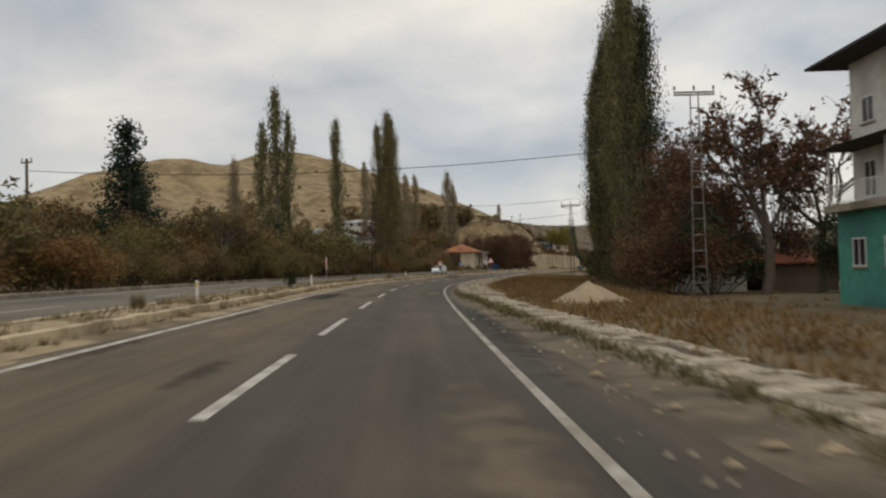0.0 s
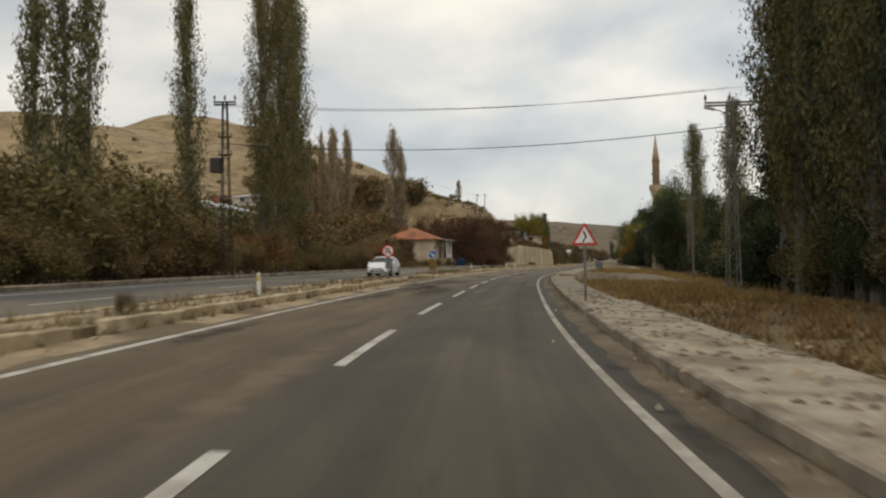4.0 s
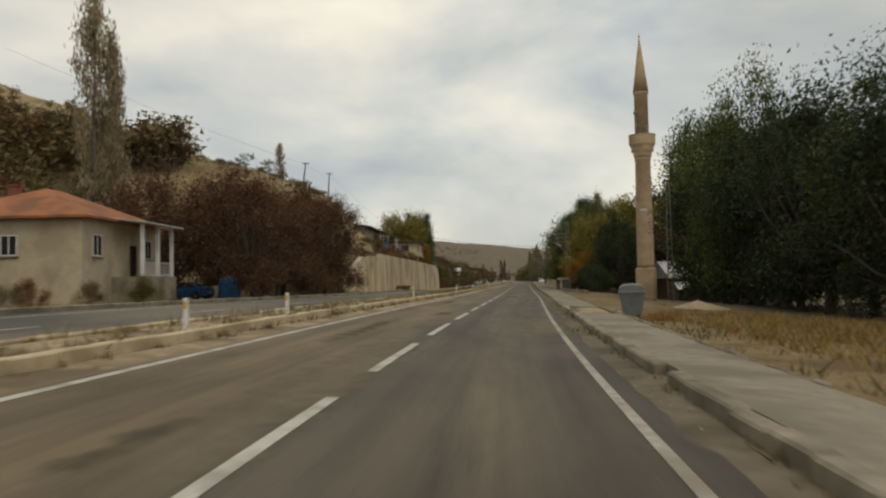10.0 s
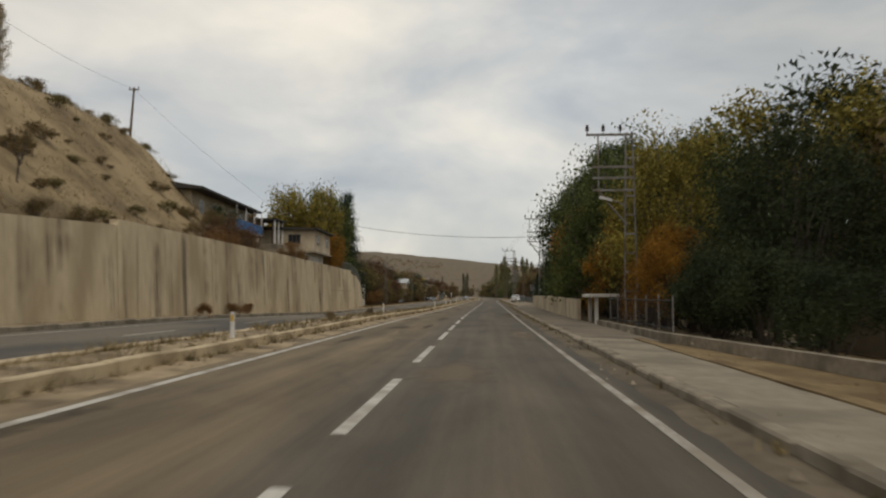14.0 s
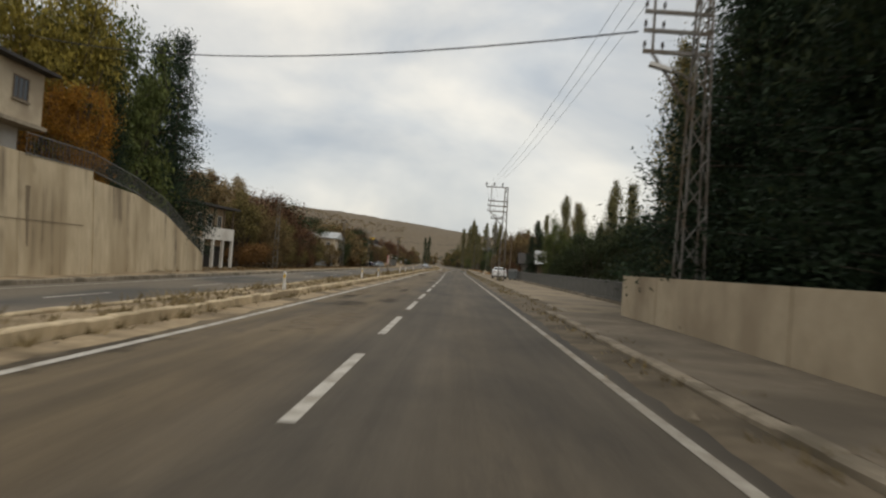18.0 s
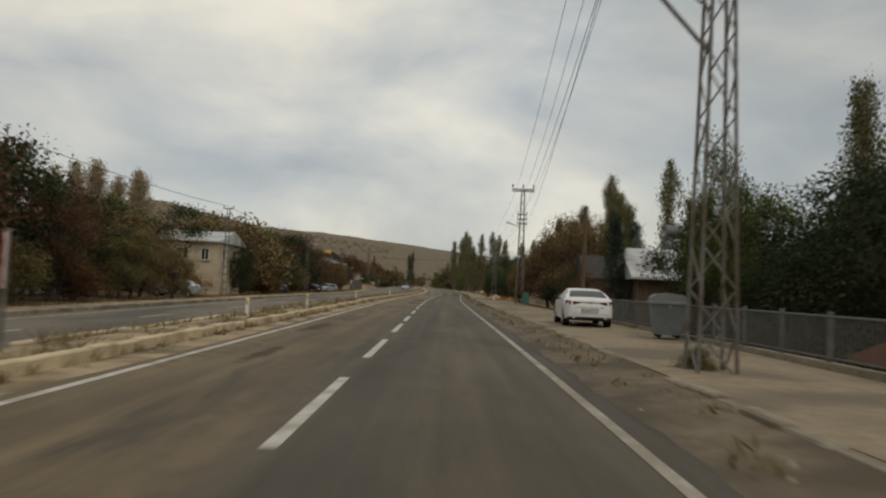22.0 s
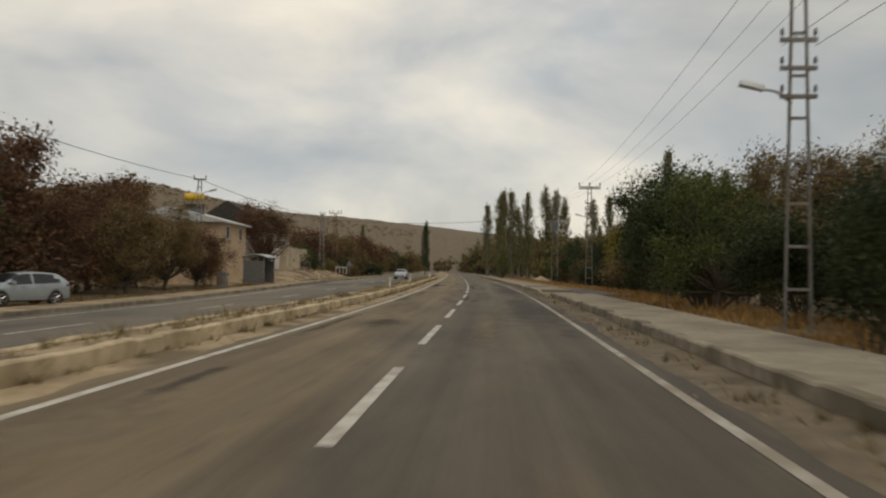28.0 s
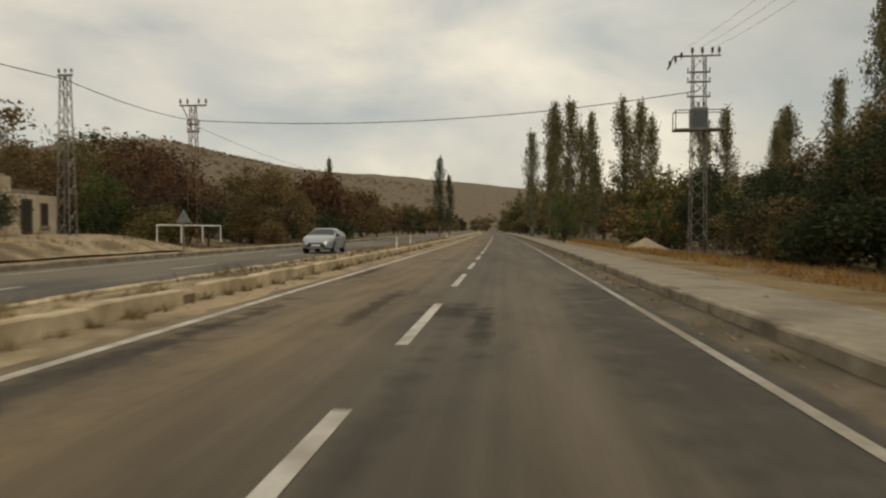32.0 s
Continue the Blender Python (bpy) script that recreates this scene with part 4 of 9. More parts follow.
tagged(obj("dirt_yard", vs, fs, M["soil"], smooth_shade=True), "trodden yard of pale dusty soil beside the road", "soil", kind="structure")


# dark stains and dusty smears on the asphalt
def patch(y, d, l, w, z=0.003, m="patch"):
    inv = (Matrix.Translation(W(y, d)) @ Matrix.Rotation(radians(heading(y)), 4, "Z")).inverted()
    vs = []
    for q in np.linspace(y - l / 2, y + l / 2, 6):
        vs += [tuple(inv @ W(float(q), d - w / 2, z)), tuple(inv @ W(float(q), d + w / 2, z))]
    ob = obj("stain", vs, [(2 * i, 2 * i + 1, 2 * i + 3, 2 * i + 2) for i in range(5)], M[m], road)
    ob.matrix_local = inv.inverted()


for i, (y, d, l, w) in enumerate([(9.2, -0.9, 2.6, 0.35), (33, -2.6, 5, 1.7), (36, -2.9, 3, 2.0), (55, -1.2, 4, 1.1), (58, 3.9, 26, 0.5), (95, -1.3, 9, 1.5), (99, -2.4, 10, 1.3), (108, -2.2, 6, 1.8), (18, 3.95, 16, 0.6), (300, -2.1, 3.5, 1.2), (305, -2.8, 4, 0.5), (280, -2.7, 1.2, 0.25), (334, -0.6, 3, 0.5), (421, -1.9, 0.6, 0.9), (470, -0.4, 1.1, 0.5), (471, 0.6, 1.4, 0.35), (474, 0.2, 6, 0.25), (505, -3.0, 9, 0.5), (508, -2.9, 10, 0.4), (510, 0.9, 5, 0.3), (512, 0.35, 2.4, 0.9), (493, 1.1, 3, 0.5), (456, -1.6, 3, 1.2), (150, -2.6, 5, 0.9), (245, -2.2, 4, 0.8), (372, -2.6, 5, 0.7)]):
    patch(y, d, l * 1.3, w * 1.5, 0.0022 + 0.0003 * (i % 7))
for y, d, l, w in [(487, 3.0, 34, 2.4), (509, 3.1, 26, 1.8), (503, -3.1, 24, 1.5), (500, 0.35, 20, 0.5), (462, 2.8, 22, 2.4)]:
    patch(y, d, l, w, 0.0052, "repair")
rnd = random.Random(61)
for i in range(80):
    y = 3 + 6.6 * i + rnd.uniform(-3, 3)
    if i % 2:
        patch(y, rnd.choice((-3.3, -3.0, -2.6, -2.1, -1.2)) + rnd.uniform(-0.3, 0.3), rnd.uniform(2.5, 12), rnd.uniform(0.3, 1.0), 0.0012 + 0.0001 * (i % 9))
    else:
        patch(y, rnd.choice((-2.9, -1.9, -0.6, 1.0, 2.9)) + rnd.uniform(-0.4, 0.4), rnd.uniform(5, 14), rnd.uniform(0.8, 2.2), 0.0042 + 0.0001 * (i % 9), "dust")


# broken slabs where the pavement is interrupted
rnd = random.Random(23)
for i in range(6):
    y, d = 495.0 + 0.75 * i, 4.9 + rnd.uniform(0, 1.6)
    w, l = rnd.uniform(0.5, 1.0), rnd.uniform(0.5, 0.9)
    ob = Geo().box((-w / 2, -l / 2, -0.06), (w / 2, l / 2, 0.05), bevel=0.015).make("broken_slab", M["paving"])
    tagged(ob, "cracked pale concrete slab lying in the gap", "slab", "broken slabs")
    ob.location = W(y, d, 0.08)
    ob.rotation_euler = (rnd.uniform(-0.12, 0.12), rnd.uniform(-0.12, 0.12), rnd.uniform(0, 3))

# ---- trees ----
RT = np.random.RandomState(7)


def leaf_mesh(name, pts, size, material, rs=RT, up=0.0):
    """Small pointed leaf sprays at pts, each turned its own way; up draws them towards the vertical."""
    n = len(pts)
    u = rs.normal(size=(n, 3))
    u /= np.linalg.norm(u, axis=1, keepdims=True)
    u = u * (1 - up) + np.array([0, 0, up])
    u /= np.linalg.norm(u, axis=1, keepdims=True) + 1e-9
    w = np.cross(u, rs.normal(size=(n, 3)))
    w /= np.linalg.norm(w, axis=1, keepdims=True) + 1e-9
    s = size * rs.uniform(0.6, 1.3, (n, 1))
    u, w = u * s, w * s * rs.uniform(0.45, 0.8, (n, 1)) * (1 - 0.35 * up)
    p = np.asarray(pts)
    v = np.stack([p - u + w * 0.5, p + w * rs.uniform(-0.3, 0.3, (n, 1)) + u, p - u * 0.3 - w], 1).reshape(-1, 3)
    me = bpy.data.meshes.new(name)
    me.vertices.add(3 * n)
    me.vertices.foreach_set("co", v.ravel())
    me.loops.add(3 * n)
    me.loops.foreach_set("vertex_index", np.arange(3 * n, dtype=np.int32))
    me.polygons.add(n)
    me.polygons.foreach_set("loop_start", np.arange(0, 3 * n, 3, dtype=np.int32))
    me.materials.append(material)
    me.update(calc_edges=True)
    return me


def limb(g, a, b, r0, r1, bend=0.1, seg=4, rs=RT, n=6):
    a, b = np.array(a, float), np.array(b, float)
    off = rs.normal(size=3) * bend * np.linalg.norm(b - a)
    pts = [a + (b - a) * t + off * math.sin(math.pi * t) for t in np.linspace(0, 1, seg + 1)]
    g.tube(pts, r0, n, r1)
    return pts


def spindle(z):
    """Outline of a columnar crown over relative height."""
    return float(np.interp(z, [0.0, 0.05, 0.15, 0.35, 0.6, 0.78, 0.9, 0.97, 1.0], [0.3, 0.5, 0.82, 1.0, 1.0, 0.86, 0.62, 0.36, 0.15]))


def make_poplar(h, r, leaf, rs, leaves=5200, bare=0.0, size=0.2, low=0.07, limbs=110, up=0.55):
    """Columnar poplar: steep limbs round one stem, leaves in upright sprays with gaps between."""
    g = Geo()
    limb(g, (0, 0, -0.3), (rs.uniform(-.2, .2), rs.uniform(-.2, .2), h * 0.96), 0.017 * h, 0.02, 0.004, 8, rs, 7)
    pts = []
    nb = limbs
    for i in range(nb):
        z0 = h * (low + (0.84 - low) * (i + rs.uniform(0, 1)) / nb)
        ang = rs.uniform(0, 2 * math.pi)
        ln = h * rs.uniform(0.10, 0.19)
        z1 = min(z0 + ln, h * 0.99)
        out = r * spindle(z1 / h) * rs.uniform(0.3, 1.0) ** 0.6
        b = np.array([math.cos(ang) * out, math.sin(ang) * out, z1])
        path = limb(g, (0, 0, z0), b, 0.0035 * h * (1.1 - z0 / h) + 0.008, 0.006, 0.05, 2, rs, 3)
        k = int(leaves / nb * rs.uniform(0.6, 1.4))
        t = rs.uniform(0.1, 1.2, (k, 1)) ** 0.8
        base = np.array(path[0]) * (1 - t) + np.array(path[-1]) * t
        j = rs.normal(size=(k, 3)) * np.array([0.13 * r, 0.13 * r, 0.022 * h])
        pts.append(base + j)
    t = rs.uniform(0.78, 1.0, (leaves // 12, 1))
    pts.append(np.hstack([rs.normal(size=(len(t), 2)) * r * 0.62 * (1.12 - t) ** 0.6 * 0.8, t * h]))
    p = np.vstack(pts)
    p = p[p[:, 2] > low * 0.7 * h]
    if bare:
        p = p[rs.uniform(size=len(p)) > bare]
    return [("trunk", g.mesh("trunk", M["barkpale"])), ("crown", leaf_mesh("crown", p, size * h / 18, M[leaf], rs, up))]


def make_broad(h, r, leaf, rs, leaves=5200, trunk=0.12, clumps=46, size=0.17, bark="bark"):
    """Spreading tree: forked trunk, limbs to uneven clumps of leaves."""
    g = Geo()
    top = np.array([rs.uniform(-.1, .1) * r, rs.uniform(-.1, .1) * r, h * trunk])
    limb(g, (0, 0, -0.3), top, 0.028 * h, 0.02 * h, 0.03, 4, rs, 8)
    pts = []
    for i in range(clumps):
        a, e = rs.uniform(0, 2 * math.pi), rs.uniform(-1.0, 1.0)
        q = rs.uniform(0.3, 1.0) ** 0.6
        ce = math.sqrt(max(0, 1 - (max(e, 0) if e > 0 else 0.6 * e) ** 2))
        lump = 1 + 0.2 * math.sin(a * 3 + h) + 0.15 * math.sin(a * 5 + 2 * h)
        c = np.array([math.cos(a) * ce * r * q * 0.85 * lump, math.sin(a) * ce * r * q * 0.85 * lump, h * (0.51 + 0.40 * e * q)])
        mid = top + (c - top) * 0.5 + np.array([0, 0, -0.04 * h])
        limb(g, top, mid, 0.010 * h, 0.006 * h, 0.08, 2, rs, 4)
        limb(g, mid, c, 0.006 * h, 0.002 * h, 0.08, 2, rs, 3)
        k = int(leaves / clumps * rs.uniform(0.5, 1.5))
        cr = r * rs.uniform(0.22, 0.42)
        u = rs.normal(size=(k, 3))
        u /= np.linalg.norm(u, axis=1, keepdims=True)
        pts.append(c + u * cr * rs.uniform(0.1, 1.15, (k, 1)) * np.array([1, 1, 0.85]))
    p = np.vstack(pts)
    p = p[p[:, 2] > h * 0.04]
    return [("trunk", g.mesh("trunk", M[bark])), ("crown", leaf_mesh("crown", p, size * h / 9, M[leaf], rs))]


def make_bare(h, r, leaf, rs, leaves=1500, size=0.12):
    """Nearly leafless tree: three orders of limbs ending in fine twigs, few leaves left."""
    g, tips = Geo(), []

    def grow(a, way, ln, rad, order):
        b = np.array(a) + way * ln
        limb(g, a, b, rad, rad * 0.55, 0.07, 3, rs, 6 if order == 0 else 4 if order < 3 else 3)
        if order == 4:
            tips.append((np.array(a), b))
            return
        for _ in range((4, 4, 4, 3)[order]):
            w = way + rs.normal(size=3) * (0.52, 0.5, 0.5, 0.55)[order]
            w[2] = abs(w[2]) * 0.8 + 0.12
            w /= np.linalg.norm(w)
            grow(np.array(a) + way * ln * rs.uniform(0.7, 1.0), w, ln * rs.uniform(0.55, 0.8), rad * 0.5, order + 1)

    grow(np.array([0, 0, -0.3]), np.array([rs.uniform(-.1, .1), rs.uniform(-.1, .1), 1.0]), h * 0.3, 0.022 * h, 0)
    out = [("trunk", g.mesh("trunk", M["bark"]))]
    if leaves:
        i = rs.randint(0, len(tips), leaves)
        t = rs.uniform(0, 1, (leaves, 1))
        a, b = np.array([tips[k][0] for k in i]), np.array([tips[k][1] for k in i])
        out.append(("crown", leaf_mesh("crown", a + (b - a) * t + rs.normal(size=(leaves, 3)) * 0.1, size * h / 9, M[leaf], rs)))
    return out


def make_conifer(h, r, leaf, rs, leaves=6500, size=0.16):
    g, pts = Geo(), []
    limb(g, (0, 0, -0.3), (0, 0, h * 0.97), 0.02 * h, 0.02, 0.005, 6, rs, 7)
    for z in np.arange(0.1, 0.97, 0.045):
        m = int(9 - 4 * z)
        for _ in range(m):
            a, ln = rs.uniform(0, 2 * math.pi), r * (1.04 - z) ** 0.75 * rs.uniform(0.65, 1.1)
            b = (math.cos(a) * ln, math.sin(a) * ln, z * h + rs.uniform(-0.01, 0.05) * h)
            limb(g, (0, 0, z * h), b, 0.004 * h, 0.006, 0.04, 2, rs, 4)
            k = int(leaves / 105 * (1.2 - 0.7 * z))
            t = rs.uniform(0.2, 1.08, (k, 1))
            p = np.array([0, 0, z * h]) * (1 - t) + np.array(b) * t
            pts.append(p + rs.normal(size=(k, 3)) * np.array([0.09 * r, 0.09 * r, 0.012 * h + 0.1]))
    return [("trunk", g.mesh("trunk", M["bark"])), ("crown", leaf_mesh("crown", np.vstack(pts), size * h / 12, M[leaf], rs))]


def make_shrub(h, r, leaf, rs, leaves=2400, size=0.17):
    g, pts = Geo(), []
    for _ in range(13):
        a, q = rs.uniform(0, 2 * math.pi), rs.uniform(0.1, 0.85)
        c = np.array([math.cos(a) * r * q, math.sin(a) * r * q, h * rs.uniform(0.3, 0.82) * (1.12 - 0.4 * q)])
        limb(g, (c[0] * 0.2, c[1] * 0.2, -0.1), c * np.array([1, 1, 1.0]), 0.035, 0.01, 0.08, 3, rs, 4)
        k = leaves // 13
        u = rs.normal(size=(k, 3))
        u /= np.linalg.norm(u, axis=1, keepdims=True)
        p = c + u * rs.uniform(0.2, 1.0, (k, 1)) * np.array([0.42 * r, 0.42 * r, 0.3 * h]) * rs.uniform(0.7, 1.25)
        pts.append(p)
    p = np.vstack(pts)
    p[:, 2] = np.abs(p[:, 2]) + 0.02
    return [("stem", g.mesh("stem", M["bark"])), ("foliage", leaf_mesh("foliage", p, size * h / 4, M[leaf], rs))]


KINDS = {
    "poplar_green": (make_poplar, 18, 1.9, "lf_poplar", "tall slender poplar with thinning grey-green leaves", "poplar_tree"),
    "poplar_olive": (make_poplar, 18, 1.9, "lf_olive", "tall slender poplar with yellowing olive leaves", "poplar_tree"),
    "poplar_dark": (make_poplar, 18, 2.1, "lf_dark", "tall dense poplar with dark green leaves", "poplar_tree"),
    "poplar_thin": (make_poplar, 18, 2.2, "lf_pale", "half-bare slim poplar with upright grey limbs", "poplar_tree"),
    "broad_dark": (make_broad, 9, 4.0, "lf_dark", "dense broadleaf tree with very dark green crown", "broadleaf_tree"),
    "broad_green": (make_broad, 9, 3.6, "lf_green", "leafy broadleaf tree with green autumn crown", "broadleaf_tree"),
    "broad_yellow": (make_broad, 9, 3.4, "lf_yellow", "broadleaf tree with yellow-green autumn leaves", "broadleaf_tree"),
    "broad_olive": (make_broad, 9, 3.6, "lf_olive", "broadleaf tree with dull olive-brown leaves", "broadleaf_tree"),
    "broad_orange": (make_broad, 9, 3.6, "lf_orange", "broadleaf tree with orange-yellow autumn leaves", "broadleaf_tree"),
    "broad_maroon": (make_broad, 9, 4.2, "lf_maroon", "wide orchard tree with dark maroon autumn leaves", "broadleaf_tree"),
    "broad_brown": (make_broad, 9, 3.8, "lf_brown", "broadleaf tree with dry brown leaves", "broadleaf_tree"),
    "broad_rust": (make_broad, 9, 3.4, "lf_rust", "small broadleaf tree with rust-red leaves", "broadleaf_tree"),
    "bare": (make_bare, 9, 3.5, "lf_maroon", "nearly leafless tree with fine dark twigs", "bare_tree"),
    "bare_pale": (make_bare, 9, 3.5, "lf_brown", "nearly leafless tree with fine brownish twigs", "bare_tree"),
    "conifer": (make_conifer, 12, 3.0, "lf_needle", "dense dark green conifer", "conifer_tree"),
    "shrub_brown": (make_shrub, 4, 2.6, "lf_brown", "dense tangled shrub with brown autumn leaves", "shrub"),
    "shrub_rust": (make_shrub, 4, 2.5, "lf_rust", "dense shrub with rusty autumn leaves", "shrub"),
    "shrub_olive": (make_shrub, 4, 2.5, "lf_olive", "dense shrub with dull olive leaves", "shrub"),
    "shrub_dark": (make_shrub, 4, 2.6, "lf_dark", "dense shrub with dark green leaves", "shrub"),
    "shrub_maroon": (make_shrub, 4, 2.7, "lf_maroon", "dense shrub with dark maroon leaves", "shrub"),
}
BUILT = {}
TREES = random.Random(12)


FEW = {make_poplar: ((20000, 0.105), (11000, 0.14), (5200, 0.19)), make_broad: ((22000, 0.09), (10000, 0.13), (4200, 0.2)), make_bare: ((3000, 0.09), (1600, 0.12), (600, 0.2)), make_conifer: ((30000, 0.075), (9000, 0.15), (2600, 0.26)), make_shrub: ((9000, 0.078), (4500, 0.11), (2200, 0.17))}


def tree(kind, x, y, h, wide=1.0, z=None, variant=None, group="", label=""):
    make, h0, r0, leaf, text, name = KINDS[kind]
    off = abs(from_d(x, y))
    lod = 2 if off > 36 or y > 575 else 1 if off > 22 or y > 520 else 0
    v = TREES.randint(0, 2) if variant is None else variant
    if (kind, v, lod) not in BUILT:
        rs = np.random.RandomState(100 + 17 * len(BUILT))
        extra = dict(zip(("leaves", "size"), FEW[make][lod]))
        if lod == 2:
            extra |= {make_poplar: {"limbs": 60}, make_broad: {"clumps": 30}}.get(make, {})
        if kind == "poplar_thin":
            extra |= {"leaves": (12000, 9000, 6000)[lod], "bare": 0.0, "size": (0.13, 0.16, 0.20)[lod], "up": 0.82}
        BUILT[kind, v, lod] = make(h0, r0, leaf, rs, **extra)
    s = h / h0
    ob = root(name, (x, y, land(x, y) - 0.05 if z is None else z), TREES.uniform(0, 360), label or text, name.replace("_", " "), group, scale=(s * wide, s * wide, s))
    for nm, me in BUILT[kind, v, lod]:
        shared(nm, me, ob)
    return ob


def plot(x, y, h):
    """Height of growth at a place: only low brush on the open plots below the hillside houses."""
    k = (x + 29.3) / (y - 103.6) if y > 117 else 0
    if 163 < y < 192 and -67 < x < -50 and x > -57 - 0.9 * (y - 163) / 2:
        return min(h, 1.3)
    if 450 < y < 473 and -53 < x < -47:
        return min(h, 0.5)
    return min(h, 2.2 + 0.03 * (y - 117)) if -1.02 < k < -0.66 and y < 190 else h


def belt(kinds, y0, y1, d0, d1, n, h0, h1, seed, group="", wide=(0.9, 1.3)):
    """n trees or shrubs strewn over a stretch of the roadside."""
    rnd = random.Random(seed)
    for i in range(n):
        y = y0 + (y1 - y0) * (i + rnd.uniform(0, 1)) / n
        p = W(y, rnd.uniform(d0, d1))
        tree(rnd.choice(kinds), p.x, p.y, plot(p.x, p.y, rnd.uniform(h0, h1)), rnd.uniform(*wide), group=group)


def wood(kinds, y0, y1, d0, d1, n, h0, h1, seed, label, wide=(0.9, 1.3)):
    """A far stand of trees that nobody could count, as one mesh."""
    rnd = random.Random(seed)
    co, tri, mi, mats, base = [], [], [], [], 0
    for i in range(n):
        y = y0 + (y1 - y0) * (i + rnd.uniform(0, 1)) / n
        p = W(y, rnd.uniform(d0, d1))
        kind = rnd.choice(kinds)
        make, hh, r0, leaf, _, _ = KINDS[kind]
        if (kind, 0, 3) not in BUILT:
            BUILT[kind, 0, 3] = make(hh, r0, leaf, np.random.RandomState(900 + len(BUILT)), leaves={make_broad: 2300, make_shrub: 1100}.get(make, min(1700, FEW[make][2][0] * 9 // 10)), size={make_poplar: 0.21, make_broad: 0.215, make_shrub: 0.2}.get(make, FEW[make][2][1] * 0.8), **{make_poplar: {"limbs": 30}, make_broad: {"clumps": 22}}.get(make, {}))
        h = plot(p.x, p.y, rnd.uniform(h0, h1))
        k = h / hh
        a, w = rnd.uniform(0, 6.28), k * rnd.uniform(*wide)
        rot = np.array([[w * math.cos(a), -w * math.sin(a), 0], [w * math.sin(a), w * math.cos(a), 0], [0, 0, k]])
        for nm, me in BUILT[kind, 0, 3]:
            v = np.empty(len(me.vertices) * 3)
            me.vertices.foreach_get("co", v)
            me.calc_loop_triangles()
            t = np.empty(len(me.loop_triangles) * 3, dtype=np.int32)
            me.loop_triangles.foreach_get("vertices", t)
            if me.materials[0] not in mats:
                mats.append(me.materials[0])
            co.append(v.reshape(-1, 3) @ rot.T + np.array([p.x, p.y, land(p.x, p.y) - 0.05]))
            tri.append(t + base)
            mi.append(np.full(len(t) // 3, mats.index(me.materials[0]), dtype=np.int32))
            base += len(v) // 3
    co, tri, mi = np.vstack(co), np.concatenate(tri), np.concatenate(mi)
    me = bpy.data.meshes.new("wood")
    me.vertices.add(len(co))
    me.vertices.foreach_set("co", co.ravel())
    me.loops.add(len(tri))
    me.loops.foreach_set("vertex_index", tri)
    me.polygons.add(len(tri) // 3)
    me.polygons.foreach_set("loop_start", np.arange(0, len(tri), 3, dtype=np.int32))
    for m in mats:
        me.materials.append(m)
    me.polygons.foreach_set("material_index", mi)
    me.update(calc_edges=True)
    tagged(new("wood", me), label, "wood", kind="stuff")


# right side, first bend
for x, y, h, k in [(-2.2, 56, 6, "shrub_maroon"), (-4.0, 62, 5, "shrub_brown"), (0.5, 57, 6.5, "shrub_dark"), (-5.5, 74, 5, "shrub_olive"), (-7.5, 78, 5, "shrub_olive"), (-6.5, 70, 4, "shrub_dark")]:
    tree(k, x, y, h)
tree("bare", 3.6, 55, 21, 0.9)
tree("bare", 7.6, 58, 18, 1.0)
tree("broad_maroon", 5.0, 64, 12, 0.8)
tree("bare", 1.0, 62, 15, 0.9)
tree("broad_maroon", -1.0, 66, 14, 0.75)
tree("broad_dark", 9.0, 56, 6.5, 1.0)
tree("broad_dark", 12.5, 62, 7.5, 1.0)
tree("bare", 14.0, 50, 9, 1.0)
tree("broad_dark", 1.0, 70, 9, 1.0)
for i in range(18):
    y = 80 + 1.8 * i
    tree("poplar_dark" if i % 4 == 1 else "poplar_olive" if i % 4 == 3 else "poplar_green", -6.5 - 0.245 * (y - 80) + TREES.uniform(-1.2, 1.2), y, TREES.uniform(27, 33), 0.74, group="row of poplars")
for i in range(2, 8):
    tree("poplar_green", -6.0 + TREES.uniform(-1.0, 1.0) - 0.9 * i, 84 + 4.5 * i, TREES.uniform(25, 31), 0.8, group="row of poplars")
for i in range(8):
    tree(("shrub_brown", "shrub_dark", "shrub_olive")[i % 3], -7.5 - 0.2 * (i * 4.5) + TREES.uniform(-1.5, 1.5), 82 + 4.5 * i, TREES.uniform(3.0, 4.5))
for i in range(14):
    tree("shrub_dark", -6.4 - 0.22 * (i * 2.5) + TREES.uniform(-0.8, 1.6), 81 + 2.5 * i, TREES.uniform(3.5, 5.5), 1.2)
for x, y, h, k, w in [(-3.4, 86, 20, "bare", 0.8), (-3.0, 90, 17, "broad_dark", 0.55), (-1.5, 82, 18, "bare", 0.8), (-4.8, 95, 21, "broad_dark", 0.45), (-2.5, 78, 7, "broad_dark", 1.0), (-1.0, 84, 8, "broad_dark", 1.0), (0.5, 74, 7, "broad_dark", 1.0), (-4.0, 83, 5, "shrub_dark", 1.2)]:
    tree(k, x, y, h, w)
